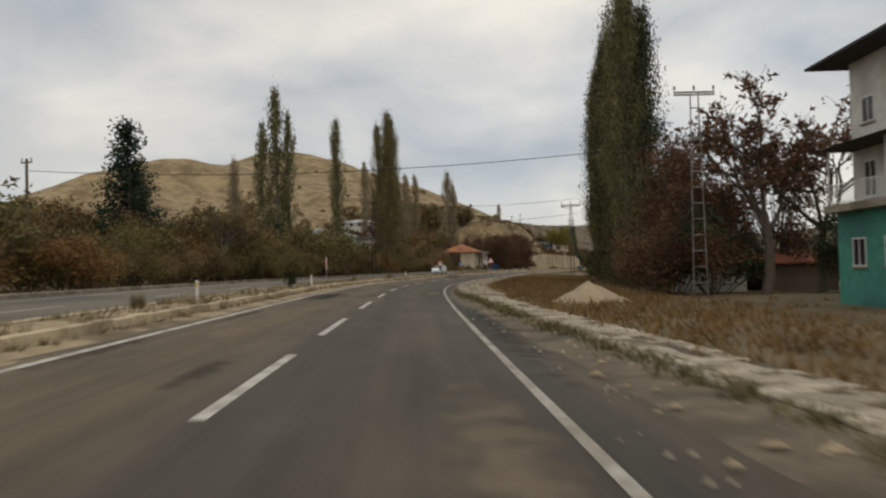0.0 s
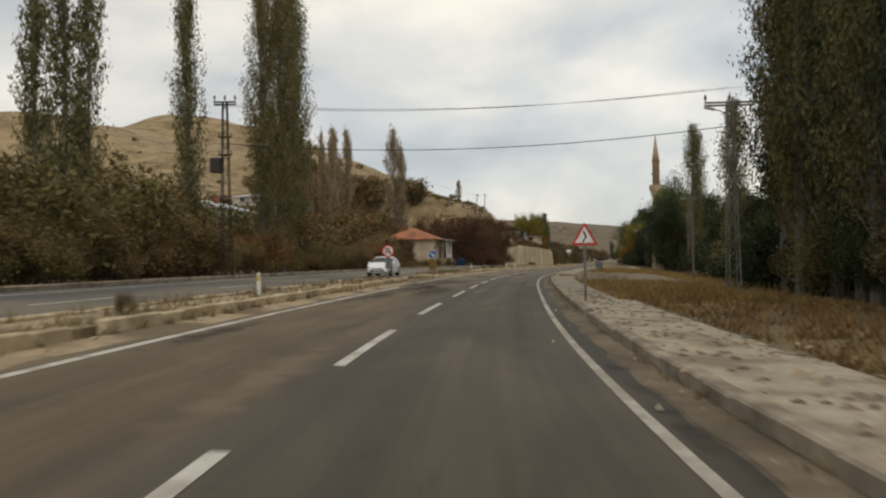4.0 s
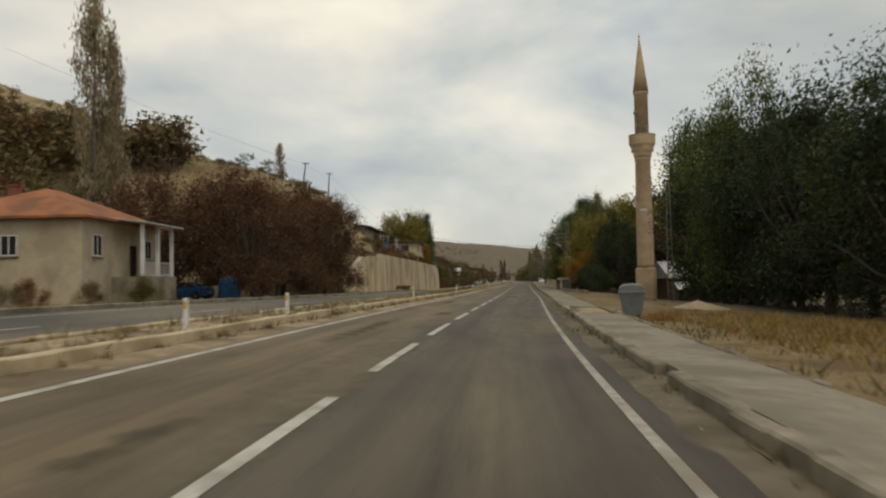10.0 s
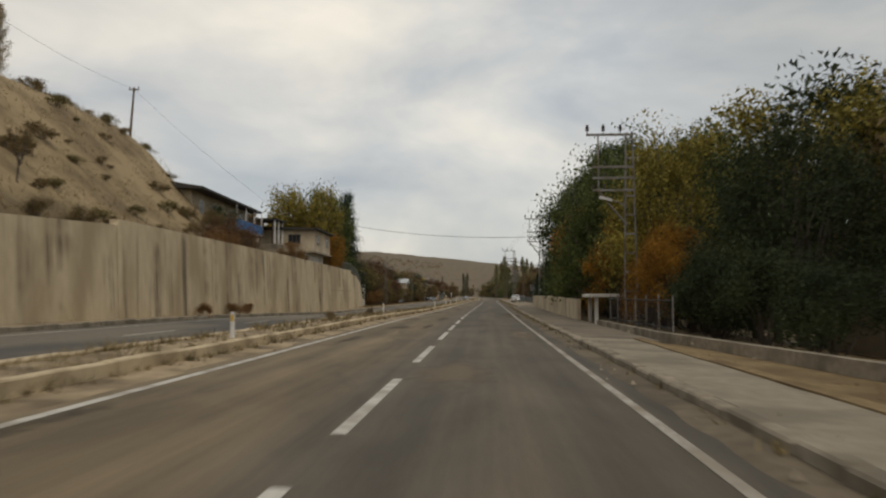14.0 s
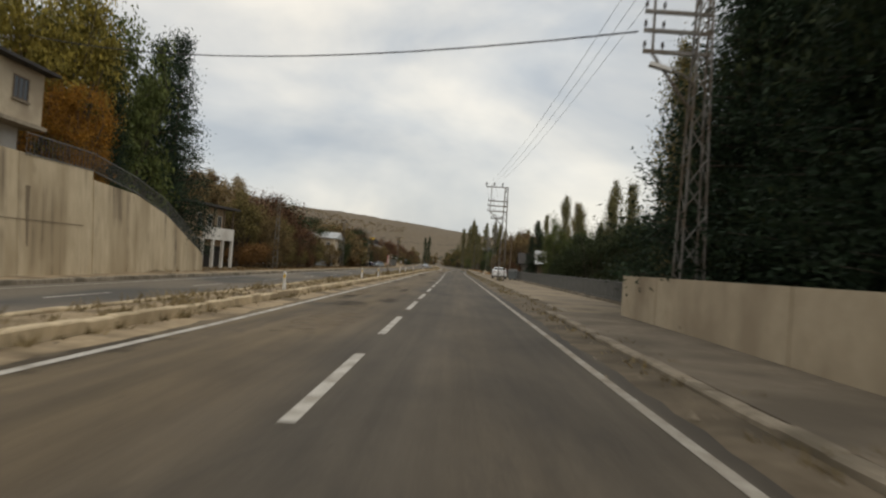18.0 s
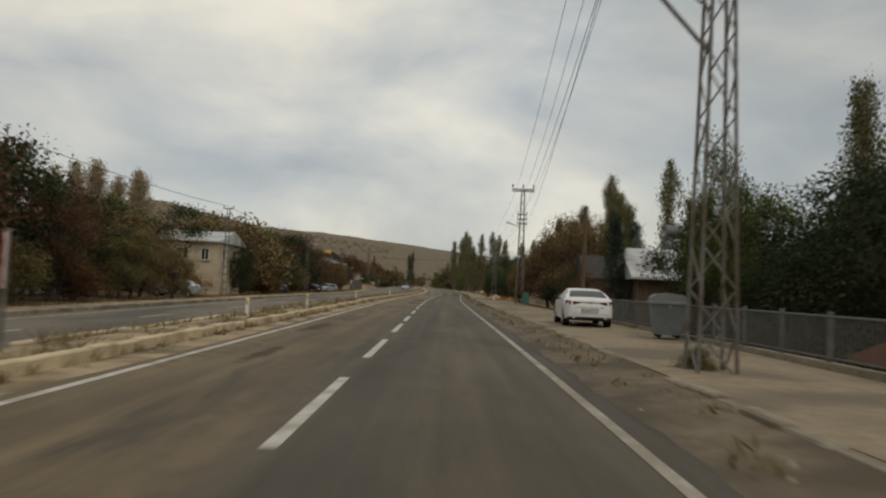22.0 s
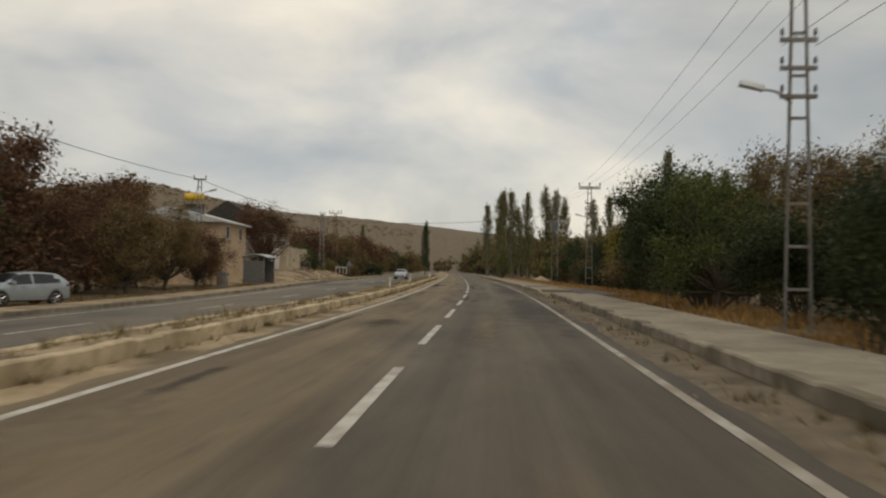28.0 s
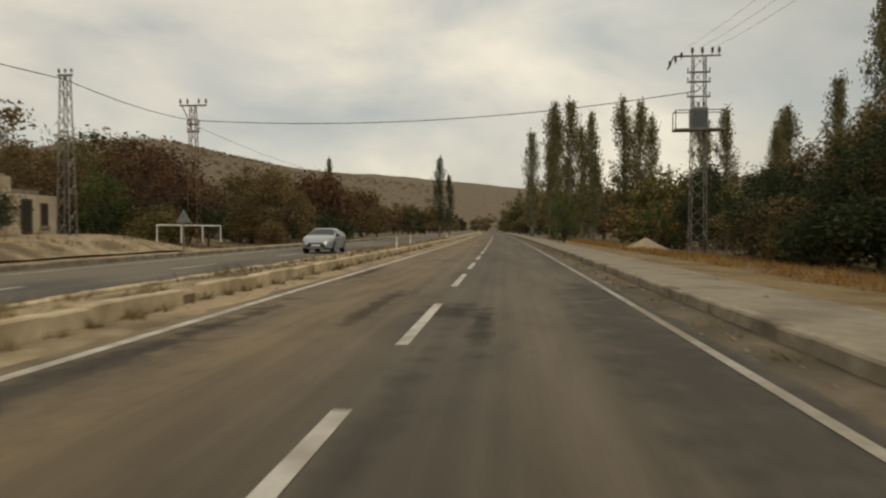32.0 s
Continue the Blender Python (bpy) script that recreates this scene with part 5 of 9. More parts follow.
# right side towards the minaret
tree("poplar_green", -11.4, 152.8, 20.5, 0.95)
tree("poplar_green", -14.4, 174.8, 21.5, 0.85)
for x, y, h, k in [(-3, 118, 15, "broad_green"), (-4, 134, 10, "broad_dark"), (-9.0, 158, 10.5, "broad_dark"), (-17.8, 181, 13.5, "broad_dark"), (-8.5, 166, 12, "broad_dark"), (-17, 193, 14.5, "broad_dark"), (-16.5, 200, 15, "broad_dark"), (-16, 208, 15, "broad_green"), (-14.6, 215, 16, "broad_dark"), (-12.5, 219, 15.5, "broad_dark"),  (-8.0, 150, 11, "broad_dark"), (-12.5, 182, 15, "broad_dark"), (-14.5, 190, 15.5, "broad_green"), (-8, 178, 14, "broad_dark"), (-9, 194, 15, "broad_dark"), (-14, 202, 14.5, "broad_dark"), (-9.5, 208, 15, "broad_green"), (-13, 214, 14.5, "broad_dark"), (-8, 222, 14, "broad_dark"), (-11, 229, 15, "broad_green"), (-3, 205, 14, "broad_dark"), (-2, 190, 14, "broad_dark"), (-3, 165, 12, "broad_dark")]:
    tree(k, x + (1.2 if x < -16 and y > 180 else 0.0), y, h * (0.86 if 175 < y < 200 and x > -16 else 1.0), 0.85)
tree("poplar_dark", -4, 121, 17, 1.1)
belt(["shrub_dark", "shrub_dark", "shrub_olive"], 104, 168, 21.5, 26, 24, 3.8, 6.0, 36, "dark shrubs behind the field", (1.2, 1.7))
for x, y, h, k, w in [(-15.4, 222, 20, "broad_green", 0.5), (-15.8, 205, 18.5, "broad_green", 0.55), (-16.0, 196, 7, "broad_dark", 1.0), (-15.6, 201, 6, "broad_dark", 1.0), (-14.8, 208, 6.5, "broad_dark", 1.0), (-14.0, 214, 8, "broad_dark", 1.0), (-7.0, 145, 20, "broad_green", 0.45), (-6.5, 152, 6, "broad_dark", 1.1), (-3.5, 156, 7, "broad_dark", 1.1), (-1.0, 162, 7, "broad_dark", 1.1), (-8.5, 149, 5, "shrub_dark", 1.2), (-2.0, 150, 5, "shrub_dark", 1.2), (1.0, 153, 6, "broad_dark", 1.1)]:
    tree(k, x, y, h, w)
tree("broad_dark", -12.8, 224.0, 18, 0.7)
tree("broad_green", -11.5, 224.5, 20, 0.6)
tree("broad_dark", -13.2, 219.5, 17.5, 0.6)
tree("broad_dark", -10.5, 228, 12, 0.8)
tree("broad_orange", -25.4, 245.0, 4.4, 0.75)
tree("shrub_dark", -14.5, 223, 5, 0.9)
for x, y, h, k in [(-9, 249, 16, "broad_brown"), (-7, 244, 15, "broad_dark"), (-12.0, 254, 16, "broad_dark"), (-13.6, 234.6, 2.4, "shrub_dark"), (-11, 234, 3, "shrub_dark"), (-8.5, 233.5, 3.4, "shrub_dark"), (-6, 234, 5, "broad_dark"), (-11, 247, 16, "bare_pale"), (-8.5, 246.5, 15, "bare_pale"), (-5, 242, 15, "broad_brown"), (-14.0, 255, 18, "broad_yellow")]:
    tree(k, x, y, h)
for x, y, h in [(-15.6, 190, 5), (-15.2, 197, 5), (-14.5, 205, 5), (-13.5, 212, 5), (-12, 219, 5), (-15.5, 180, 5), (-13, 168, 5), (-11, 160, 4.5)]:
    tree("shrub_dark", x, y, h, 1.2)
# trees behind the garden wall
for x, y, h, k in [(-23.2, 252, 11.8, "broad_yellow"), (-20.5, 257, 13.5, "broad_green"), (-23.8, 262, 14, "broad_green"), (-19.5, 247, 10.8, "broad_dark"), (-24.2, 258, 7.5, "broad_orange"), (-23.6, 249.5, 6, "broad_orange"), (-24.0, 267.5, 13, "broad_green"), (-21, 271, 15, "broad_green"), (-24.3, 273, 9.5, "broad_orange"), (-22.5, 278, 13, "broad_dark"), (-18.5, 283, 15, "broad_green"), (-17, 265, 16, "broad_green"), (-20, 243, 11, "broad_dark"), (-15.5, 274, 16, "broad_brown")]:
    tree(k, x, y, h * (0.97 if y < 270 else 1.0), 0.8)
for x, y, h in [(-22.4, 290, 12.5), (-22.2, 285.5, 13), (-22.0, 294, 11), (-22.9, 292, 11), (-22.8, 288, 13), (-22.6, 283.5, 13), (-22.4, 279, 12)]:
    tree("conifer", x, y, h, 1.25)
for x, y, h in [(-23.0, 296.5, 13.0), (-22.2, 299.5, 13.5), (-20.8, 303, 14.0), (-20.8, 287, 15.5), (-20.6, 281.5, 15.5), (-20.4, 276, 14.5), (-19.6, 292, 13)]:
    tree("conifer", x, y, h, 1.35)
for x, y, h, k in [(-21.0, 297.5, 12, "broad_dark"), (-19.5, 301, 12, "broad_dark"), (-21.5, 285, 14, "broad_dark"), (-20.5, 291, 13, "broad_dark"), (-19.5, 279, 15, "broad_dark"), (-17, 288, 14, "broad_dark"), (-14, 282, 15, "broad_dark")]:
    tree(k, x, y, h, 0.8)
for i in range(13):
    tree(("shrub_dark", "shrub_dark", "shrub_olive", "shrub_rust")[i % 4], -24.2 + (i % 3) * 0.9, 241 + 3.7 * i, 3.2 + 0.5 * (i % 3), 0.9)
for i in range(7):
    p = W(232.5 + 2.2 * i, 10.4 + 0.5 * (i % 2))
    tree("shrub_dark", p.x, p.y, 2.7 + 0.3 * (i % 3), 0.9)
tree("bare_pale", -22.2, 293.5, 8.0)
tree("shrub_dark", -23.0, 296, 4.0)
for x, y, h, k in [(-20.5, 261, 5.5, "broad_dark"), (-19.5, 267, 6, "broad_dark"), (-21, 274, 6, "broad_dark"), (-17.5, 254, 6, "broad_dark"), (-15, 262, 7, "broad_dark")]:
    tree(k, x, y, h, 1.1)
# right side along the railing
for x, y, h, k in [(-14.5, 364, 10.5, "broad_dark"), (-12.5, 369, 11, "broad_dark"), (-10.5, 360, 11.5, "broad_dark"), (-7.5, 366, 11, "broad_dark"), (-15.5, 381, 8.5, "broad_dark"), (-11.5, 385, 9.5, "broad_dark"), (-8, 375, 11, "broad_dark"), (-18.0, 366, 4.5, "shrub_dark"), (-16.5, 371, 4.2, "shrub_dark"), (-17.5, 376.5, 4.0, "shrub_dark"), (-13.0, 357, 5, "shrub_dark"), (-11.0, 353, 4.5, "shrub_dark")]:
    tree(k, x, y, h, 0.95)
tree("poplar_olive", -11.6, 343, 25, 0.95)
tree("poplar_olive", -10.0, 345.5, 21, 1.0)
tree("poplar_green", -12.4, 366, 13, 0.8)
belt(["broad_dark", "broad_green", "broad_olive", "broad_dark", "poplar_green"], 352, 384, 21, 34, 14, 8, 11, 33)
belt(["shrub_dark", "shrub_olive", "shrub_dark"], 350, 384, 15, 22, 9, 2.5, 4, 34)
for x, y, h, k in [(-10, 373, 10.5, "broad_green"), (-13.5, 379, 10, "broad_green"), (-7, 381, 10.5, "broad_green"), (-15.5, 371, 6.5, "broad_dark"), (-4, 372, 9, "broad_yellow"), (-3, 390, 9, "broad_dark")]:
    tree(k, x, y, h, 0.9)
tree("poplar_green", -5.5, 384, 17, 0.9)
tree("poplar_olive", 1.5, 378, 14, 0.9)
belt(["broad_green", "broad_dark", "broad_yellow", "broad_brown"], 392, 445, 18, 42, 12, 7, 10.5, 31)
tree("conifer", -19.2, 388.5, 7.0, 0.75)
tree("broad_green", -17.8, 374.5, 10, 0.5)
tree("conifer", -16.6, 401, 9.0, 0.95)
belt(["shrub_dark", "shrub_olive", "shrub_dark"], 434, 452, 13, 19, 10, 2.4, 3.8, 35)
tree("conifer", -14.8, 400, 8.5, 0.9)
tree("shrub_maroon", -22.6, 382.6, 2.6, 0.8)
tree("broad_brown", -22.3, 416, 4.6, 0.8)
tree("broad_dark", -21.6, 418.6, 4.8, 0.7)
for x, y, h, k in [(-20.0, 397.5, 8.5, "broad_brown"), (-20.4, 400.5, 8.0, "bare"), (-20.6, 394, 3.2, "shrub_dark"), (-20.9, 397.5, 3, "shrub_dark"), (-20.6, 401, 3, "shrub_dark"), (-20.2, 405, 3, "shrub_dark"), (-21.2, 392, 2.6, "shrub_dark")]:
    tree(k, x, y, h, 0.9)
tree("broad_green", -8.5, 362.5, 11, 0.75)
for x, y, h, k in [(-19.0, 403.5, 9.0, "broad_brown"), (-16.5, 408, 10, "bare"), (-18, 411, 9.5, "broad_maroon"), (-20.5, 409, 7, "broad_maroon"), (-14, 404, 9, "bare"), (-13, 424, 8, "broad_brown"), (-15.5, 434, 7, "broad_brown"), (-17, 436, 8, "bare_pale"), (-16.5, 441, 6, "broad_dark"), (-16, 445, 5.0, "broad_dark"), (-15, 430, 5.5, "broad_dark")]:
    tree(k, x, y, h, 0.95)
tree("poplar_dark", -13.5, 428, 13, 0.9)
tree("poplar_olive", 4.5, 484, 21.5, 1.25)
tree("poplar_green", 15, 487, 29, 0.8)
tree("poplar_green", 20, 489, 21, 0.8)
tree("bare_pale", -8.5, 487, 13, 0.9)
tree("bare_pale", -12, 490, 12, 0.9)
tree("shrub_olive", -26.5, 352.6, 0.55, 1.3, label="dry weed clump at the foot of a pole")
tree("shrub_dark", -23.3, 447, 3.2, 0.6, label="dense dark green bush beside the lattice pole")
for x, y, h in [(-20, 449, 3.5), (-18.5, 453, 4.2), (-17, 457, 4.5), (-19.5, 458, 3.6), (-15.5, 461, 4.2), (-13, 458, 5)]:
    tree("shrub_dark", x, y, h, 1.1)
tree("poplar_green", -3, 459.5, 21, 0.8)
tree("poplar_green", 1.5, 465, 17, 1.0)
# right side, last stretch
for x, y, h, k in [(-20.4, 463, 6.4, "broad_green"), (-19.8, 466, 6.2, "shrub_dark"), (-18.2, 477.5, 8.3, "broad_dark"), (-15.2, 489, 10, "broad_dark"), (-11, 482, 9.5, "broad_dark"), (-12, 491, 9, "broad_brown"), (-10, 499, 9.5, "broad_dark"), (-8, 507, 10, "broad_brown"), (-9.5, 515, 9.5, "broad_green"), (-10.5, 522, 9, "broad_yellow"), (-8, 530, 10, "broad_brown"), (-9, 537, 9, "broad_dark"), (-8, 541, 10, "broad_brown"), (-6, 556, 8.5, "broad_dark"), (-10, 553, 7, "broad_dark"), (-13.5, 471, 5.5, "shrub_brown")]:
    tree(k, x, y, h, 0.95)
belt(["shrub_dark", "shrub_dark", "shrub_brown", "broad_dark"], 486, 562, 16.5, 23, 24, 3.0, 5.0, 79, "dark roadside shrubs", (1.1, 1.6))
for x, y, h, k in [(-12.0, 476.5, 10.5, "broad_brown"), (-14.5, 479, 10, "bare_pale"), (-9.0, 474, 10.5, "broad_brown")]:
    tree(k, x, y, h, 0.8)
tree("poplar_green", 8, 574, 25, 0.8)
tree("broad_green", -22.8, 568, 4.9, 0.8, label="small light green tree beside the road")
for i, (x, y, h) in enumerate([(-23, 604, 19), (-20.5, 609, 20), (-18.5, 613, 17), (-16, 618, 14), (-24, 598, 13), (-11, 622, 18), (-9, 618, 17), (-6, 625, 16), (-1, 612, 15), (4, 618, 16), (9, 609, 15), (13, 600, 17), (19, 605, 15), (24, 596, 19), (30, 590, 16), (3, 590, 13), (16, 582, 17), (28, 575, 18), (-14, 640, 18), (-20, 650, 19), (-25, 640, 15)]):
    tree("poplar_green" if i < 5 else ("poplar_green", "poplar_olive", "poplar_green")[i % 3], x + 1.8, y, h if i < 5 else h * 1.3, 0.85)
belt(["broad_dark", "broad_green", "broad_brown", "shrub_olive", "poplar_green"], 520, 600, 19, 36, 22, 6, 10, 76)
wood(["broad_dark", "broad_brown", "shrub_rust", "broad_green"], 558, 640, 16, 34, 16, 5, 8, 77, "dark mixed wood beyond the pavement")
wood(["broad_dark", "broad_brown", "poplar_dark", "poplar_green", "broad_olive"], 640, 900, 10, 60, 40, 10, 18, 78, "distant mixed wood with poplars along the valley")
# left side, first bend
tree("conifer", -51, 57, 15.5, 1.1)
tree("conifer", -54, 61, 11, 1.1)
tree("poplar_thin", -68, 78, 16, 0.8)
for x, y, top, w, k in [(-74.7, 121.7, 35.5, 0.66, "poplar_green"), (-77.2, 121.0, 29.5, 0.6, "poplar_green"), (-72.6, 122.6, 31.0, 0.55, "poplar_green"), (-65.1, 127.4, 30.2, 0.56, "poplar_green"), (-51.6, 120.4, 28.8, 0.62, "poplar_olive"), (-54.0, 121.6, 27.0, 0.55, "poplar_olive"), (-54.5, 129.0, 29.5, 0.6, "poplar_green")]:
    tree(k, x, y, top - land(x, y), w, group="tall poplars on the slope")
BRUSH = ["shrub_brown", "shrub_rust", "shrub_brown", "shrub_olive", "shrub_olive"]
belt(BRUSH, 5, 182, -18.5, -22, 64, 2.6, 4.6, 5, "roadside shrubs", (1.0, 1.5))
belt(BRUSH + ["broad_brown", "broad_rust", "bare_pale"], 5, 180, -23, -31, 62, 4.6, 7.6, 6, "roadside shrubs", (1.0, 1.4))
belt(["broad_brown", "bare_pale", "broad_olive", "broad_dark", "shrub_brown", "broad_rust"], 5, 178, -32, -46, 60, 6.5, 11.0, 9, "trees of the slope")
wood(["broad_brown", "broad_rust", "bare_pale", "broad_yellow", "shrub_olive", "broad_brown"], 145, 186, -34, -60, 50, 4.5, 7.5, 11, "brown autumn wood climbing the slope")
wood(["broad_brown", "broad_rust", "bare_pale", "broad_olive", "broad_maroon"], 188, 216, -35, -54, 34, 9, 13, 13, "brown autumn wood behind the tiled cottage")
wood(["broad_brown", "broad_maroon", "shrub_brown", "broad_rust", "broad_olive"], 186, 238, -38, -66, 64, 5.0, 8.0, 17, "brown autumn wood on the lower slope of the hill")
wood(["broad_brown", "shrub_olive", "shrub_brown", "bare_pale"], 20, 176, -47, -85, 76, 6.5, 11.0, 10, "brown scrubby wood on the hillside")
tree("bare_pale", -52, 66, 9.5)
tree("bare_pale", -44, 62, 11.5)
tree("bare_pale", -47, 66, 12)
tree("poplar_thin", -51, 74, 14, 0.6)
tree("bare_pale", -56, 78, 9.0)
# slope, house and wall
for x, y, top, w in [(-89.9, 193.2, 32.0, 0.75), (-87.3, 198.8, 30.0, 0.85), (-85.1, 199.8, 26.2, 0.5), (-82.3, 199.1, 27.4, 0.5), (-79.6, 197.9, 26.9, 0.5), (-82.1, 204.5, 29.2, 0.65), (-80.7, 208.4, 29.4, 0.6), (-74.1, 219.8, 31.1, 0.85), (-72.6, 220.6, 27.0, 0.6)]:
    tree("poplar_thin", x, y, top - land(x, y), w * 0.8, group="thin poplars on the hill")
for x, y, h in [(-53.5, 207, 12.3), (-57.5, 214, 14.1), (-54.5, 218, 13.8), (-60, 206, 12.0), (-52.6, 226, 12.3), (-57, 225, 13.8), (-55.5, 236, 11.2), (-57, 231, 12.8), (-62, 219, 13.5), (-53.5, 213, 10.5), (-65, 211, 12.0)]:
    tree("broad_maroon", x, y, h * (0.93 if y < 214 or x > -53 else 0.82), 0.8, group="maroon trees below the slope")
for x, y, h in [(-52.4, 205, 4.0), (-51.8, 219, 3.6), (-52.0, 229.5, 4.2)]:
    tree("shrub_maroon", x, y, h)
belt(["shrub_brown", "shrub_olive", "bare_pale", "broad_brown"], 160, 250, -44, -75, 26, 3.0, 6.0, 14)
wood(["shrub_brown", "shrub_olive"], 150, 330, -40, -130, 46, 0.9, 2.2, 15, "sparse low scrub on the bare hillside")
for x, y, h, k in [(-59.8, 180.5, 5.5, "broad_maroon"), (-61.0, 183.0, 5.0, "broad_brown"), (-65.5, 184, 7.0, "broad_brown"), (-61.0, 177.0, 4.5, "shrub_brown"), (-58.6, 181.5, 1.7, "shrub_brown"), (-57.0, 185.0, 1.5, "shrub_rust"), (-60.0, 184.5, 2.0, "shrub_brown"), (-56.0, 188.5, 1.5, "shrub_brown"), (-55.2, 193.0, 1.8, "shrub_olive")]:
    tree(k, x, y, h, 0.95)
for x, y, h in [(-60.4, 247.5, 6.4), (-61.8, 246.5, 4.6), (-63.2, 245.5, 4.2), (-56.5, 249.6, 4.6), (-57.2, 250.6, 4.0)]:
    tree("bare_pale", x, y, h, 0.55, group="bare saplings on the crest")
tree("bare_pale", -66, 240, 3.6)
tree("bare_pale", -66.5, 250, 3.2)
wood(["shrub_brown", "shrub_olive", "shrub_brown"], 236, 287, -19.5, -46, 110, 0.35, 1.1, 16, "dry tufts and thorny scrub on the eroded slope", (1.2, 2.0))
tree("poplar_thin", -71, 269, 6.5, 1.2)
for x, y, h, k in [(-56.6, 277, 2.0, "shrub_brown"), (-57.0, 281, 2.6, "shrub_dark"), (-56.6, 285, 2.2, "shrub_dark"), (-56.2, 288, 2.4, "shrub_brown"), (-54.4, 297.5, 2.6, "shrub_dark"), (-54.2, 300.5, 2.2, "shrub_rust"), (-53.2, 249.5, 1.3, "shrub_brown"), (-53.6, 246.5, 1.0, "shrub_brown"), (-55, 243, 1.4, "shrub_olive")]:
    tree(k, x, y, h, 1.2)
for x, y, h, k in [(-52.6, 268, 3.2, "shrub_rust"), (-53, 271.5, 3.5, "shrub_maroon"), (-52.5, 290, 4.2, "broad_rust"), (-53, 274, 2.6, "shrub_olive"), (-52.4, 262, 2.4, "shrub_brown"), (-52, 293, 2.8, "shrub_rust"), (-52.2, 252, 1.8, "shrub_brown")]:
    tree(k, x, y, h)
for x, y, h, k, w in [(-56, 320, 15, "broad_yellow", 0.6), (-57.8, 325, 16.5, "broad_green", 0.6), (-55.2, 327, 16, "broad_green", 0.55), (-54.8, 331.5, 15, "conifer", 0.9), (-60.5, 321, 15.5, "broad_yellow", 0.65), (-62, 327, 15, "broad_brown", 0.65), (-56.5, 333, 13, "conifer", 0.9), (-54.8, 323, 12, "conifer", 0.8), (-54.7, 335.2, 16.5, "conifer", 0.85)]:
    tree(k, x, y, h * 1.15, w * 0.95, group="trees above the wall's end")
tree("broad_orange", -53.8, 318, 8.5, 0.7)
tree("broad_orange", -56.5, 315.5, 8.0, 0.7)
# left side, later stretches
for x, y, h, k in [(-57, 366, 9.5, "broad_brown"), (-54, 374, 8.0, "broad_maroon"), (-56, 360, 9.5, "broad_olive"), (-53.5, 365, 7.5, "broad_brown"), (-60, 360, 11, "broad_brown"), (-53, 369, 7, "broad_olive"), (-60, 378, 10, "broad_brown"), (-53.5, 383, 7, "broad_maroon"), (-58, 390, 9, "broad_maroon"), (-54, 394, 6, "broad_dark"), (-62, 368, 9, "broad_brown"), (-52.8, 420, 6.5, "broad_dark"), (-55, 428, 7.5, "broad_maroon"), (-52.5, 436, 6, "broad_dark"), (-57, 440, 8, "broad_maroon"), (-53, 447, 6.5, "broad_dark"), (-56, 454, 7.5, "broad_green"), (-56, 474, 10, "broad_maroon"), (-58, 480, 10.5, "broad_maroon"), (-54, 483, 8.5, "broad_maroon"), (-56, 490, 9, "broad_maroon"), (-57, 462, 10, "broad_maroon"), (-60, 468, 10.5, "broad_brown"), (-55, 456, 8, "broad_olive"), (-50.6, 512.2, 8.0, "broad_maroon"), (-50.2, 480, 6.5, "broad_brown"), (-50.3, 486, 6.5, "broad_brown"), (-50.0, 491.5, 5.5, "broad_maroon"), (-50.3, 495.5, 3.6, "shrub_rust"), (-52.5, 477, 6.5, "broad_maroon"), (-56, 512, 6, "broad_dark"), (-48.6, 527.2, 2.3, "shrub_dark"), (-55.5, 539, 6, "broad_brown"), (-58, 548, 7, "broad_maroon"), (-53.5, 545, 5.5, "broad_green"), (-52, 558, 6.5, "bare"), (-56, 560, 7, "broad_maroon")]:
    tree(k, x, y, h, 0.95)
for x, y, h, k in [(-50.8, 396.0, 4.6, "broad_brown"), (-52.6, 392.5, 5.4, "broad_olive"), (-54.2, 398.5, 5.8, "broad_brown")]:
    tree(k, x, y, h, 1.0)
for i in range(7):
    tree("poplar_thin", -112 + 3.0 * i, 497 + 4 * (i % 3), 20 + 2 * (i % 2), 1.2, group="distant poplars")
tree("poplar_thin", -78, 500, 12)
belt(["shrub_brown", "shrub_rust", "shrub_olive", "shrub_maroon"], 356, 494, -19, -29, 34, 1.8, 3.8, 50, "roadside shrubs", (1.0, 1.5))
belt(["shrub_brown", "shrub_brown", "shrub_olive", "shrub_dark"], 540, 620, -19, -29, 18, 1.8, 3.8, 54, "roadside shrubs", (1.0, 1.5))
belt(["broad_maroon", "broad_brown", "broad_brown", "broad_dark", "shrub_brown", "bare_pale", "broad_green"], 358, 470, -24, -60, 58, 7, 11, 51)
belt(["broad_maroon", "broad_brown", "broad_brown", "broad_brown", "broad_olive", "bare_pale", "broad_dark"], 545, 640, -20, -36, 22, 7.0, 11, 55)
wood(["broad_maroon", "broad_brown", "broad_brown", "broad_olive", "broad_dark", "bare"], 520, 640, -36, -64, 50, 8, 13, 52, "brown and maroon wood behind the houses")
wood(["broad_brown", "broad_dark", "broad_olive", "broad_brown", "poplar_thin", "poplar_dark"], 575, 900, -18, -70, 60, 5.5, 10, 53, "distant mixed wood along the valley")
wood(["broad_dark", "broad_brown", "broad_olive", "poplar_green"], 760, 1000, 8, 45, 50, 9, 15, 81, "distant dark wood beside the road's end")
wood(["broad_dark", "broad_brown", "broad_olive", "broad_maroon"], 700, 1000, -17, -50, 60, 7, 12, 82, "distant brown wood beside the road's end")
wood(["broad_dark", "broad_brown", "poplar_green", "broad_olive"], 1020, 1060, -90, 90, 60, 8, 14, 83, "distant wood closing the valley")
tree("poplar_dark", -39.5, 630, 14, 0.8)
tree("poplar_dark", -43, 700, 16, 0.8)
tree("poplar_green", -52, 600, 11, 0.7)

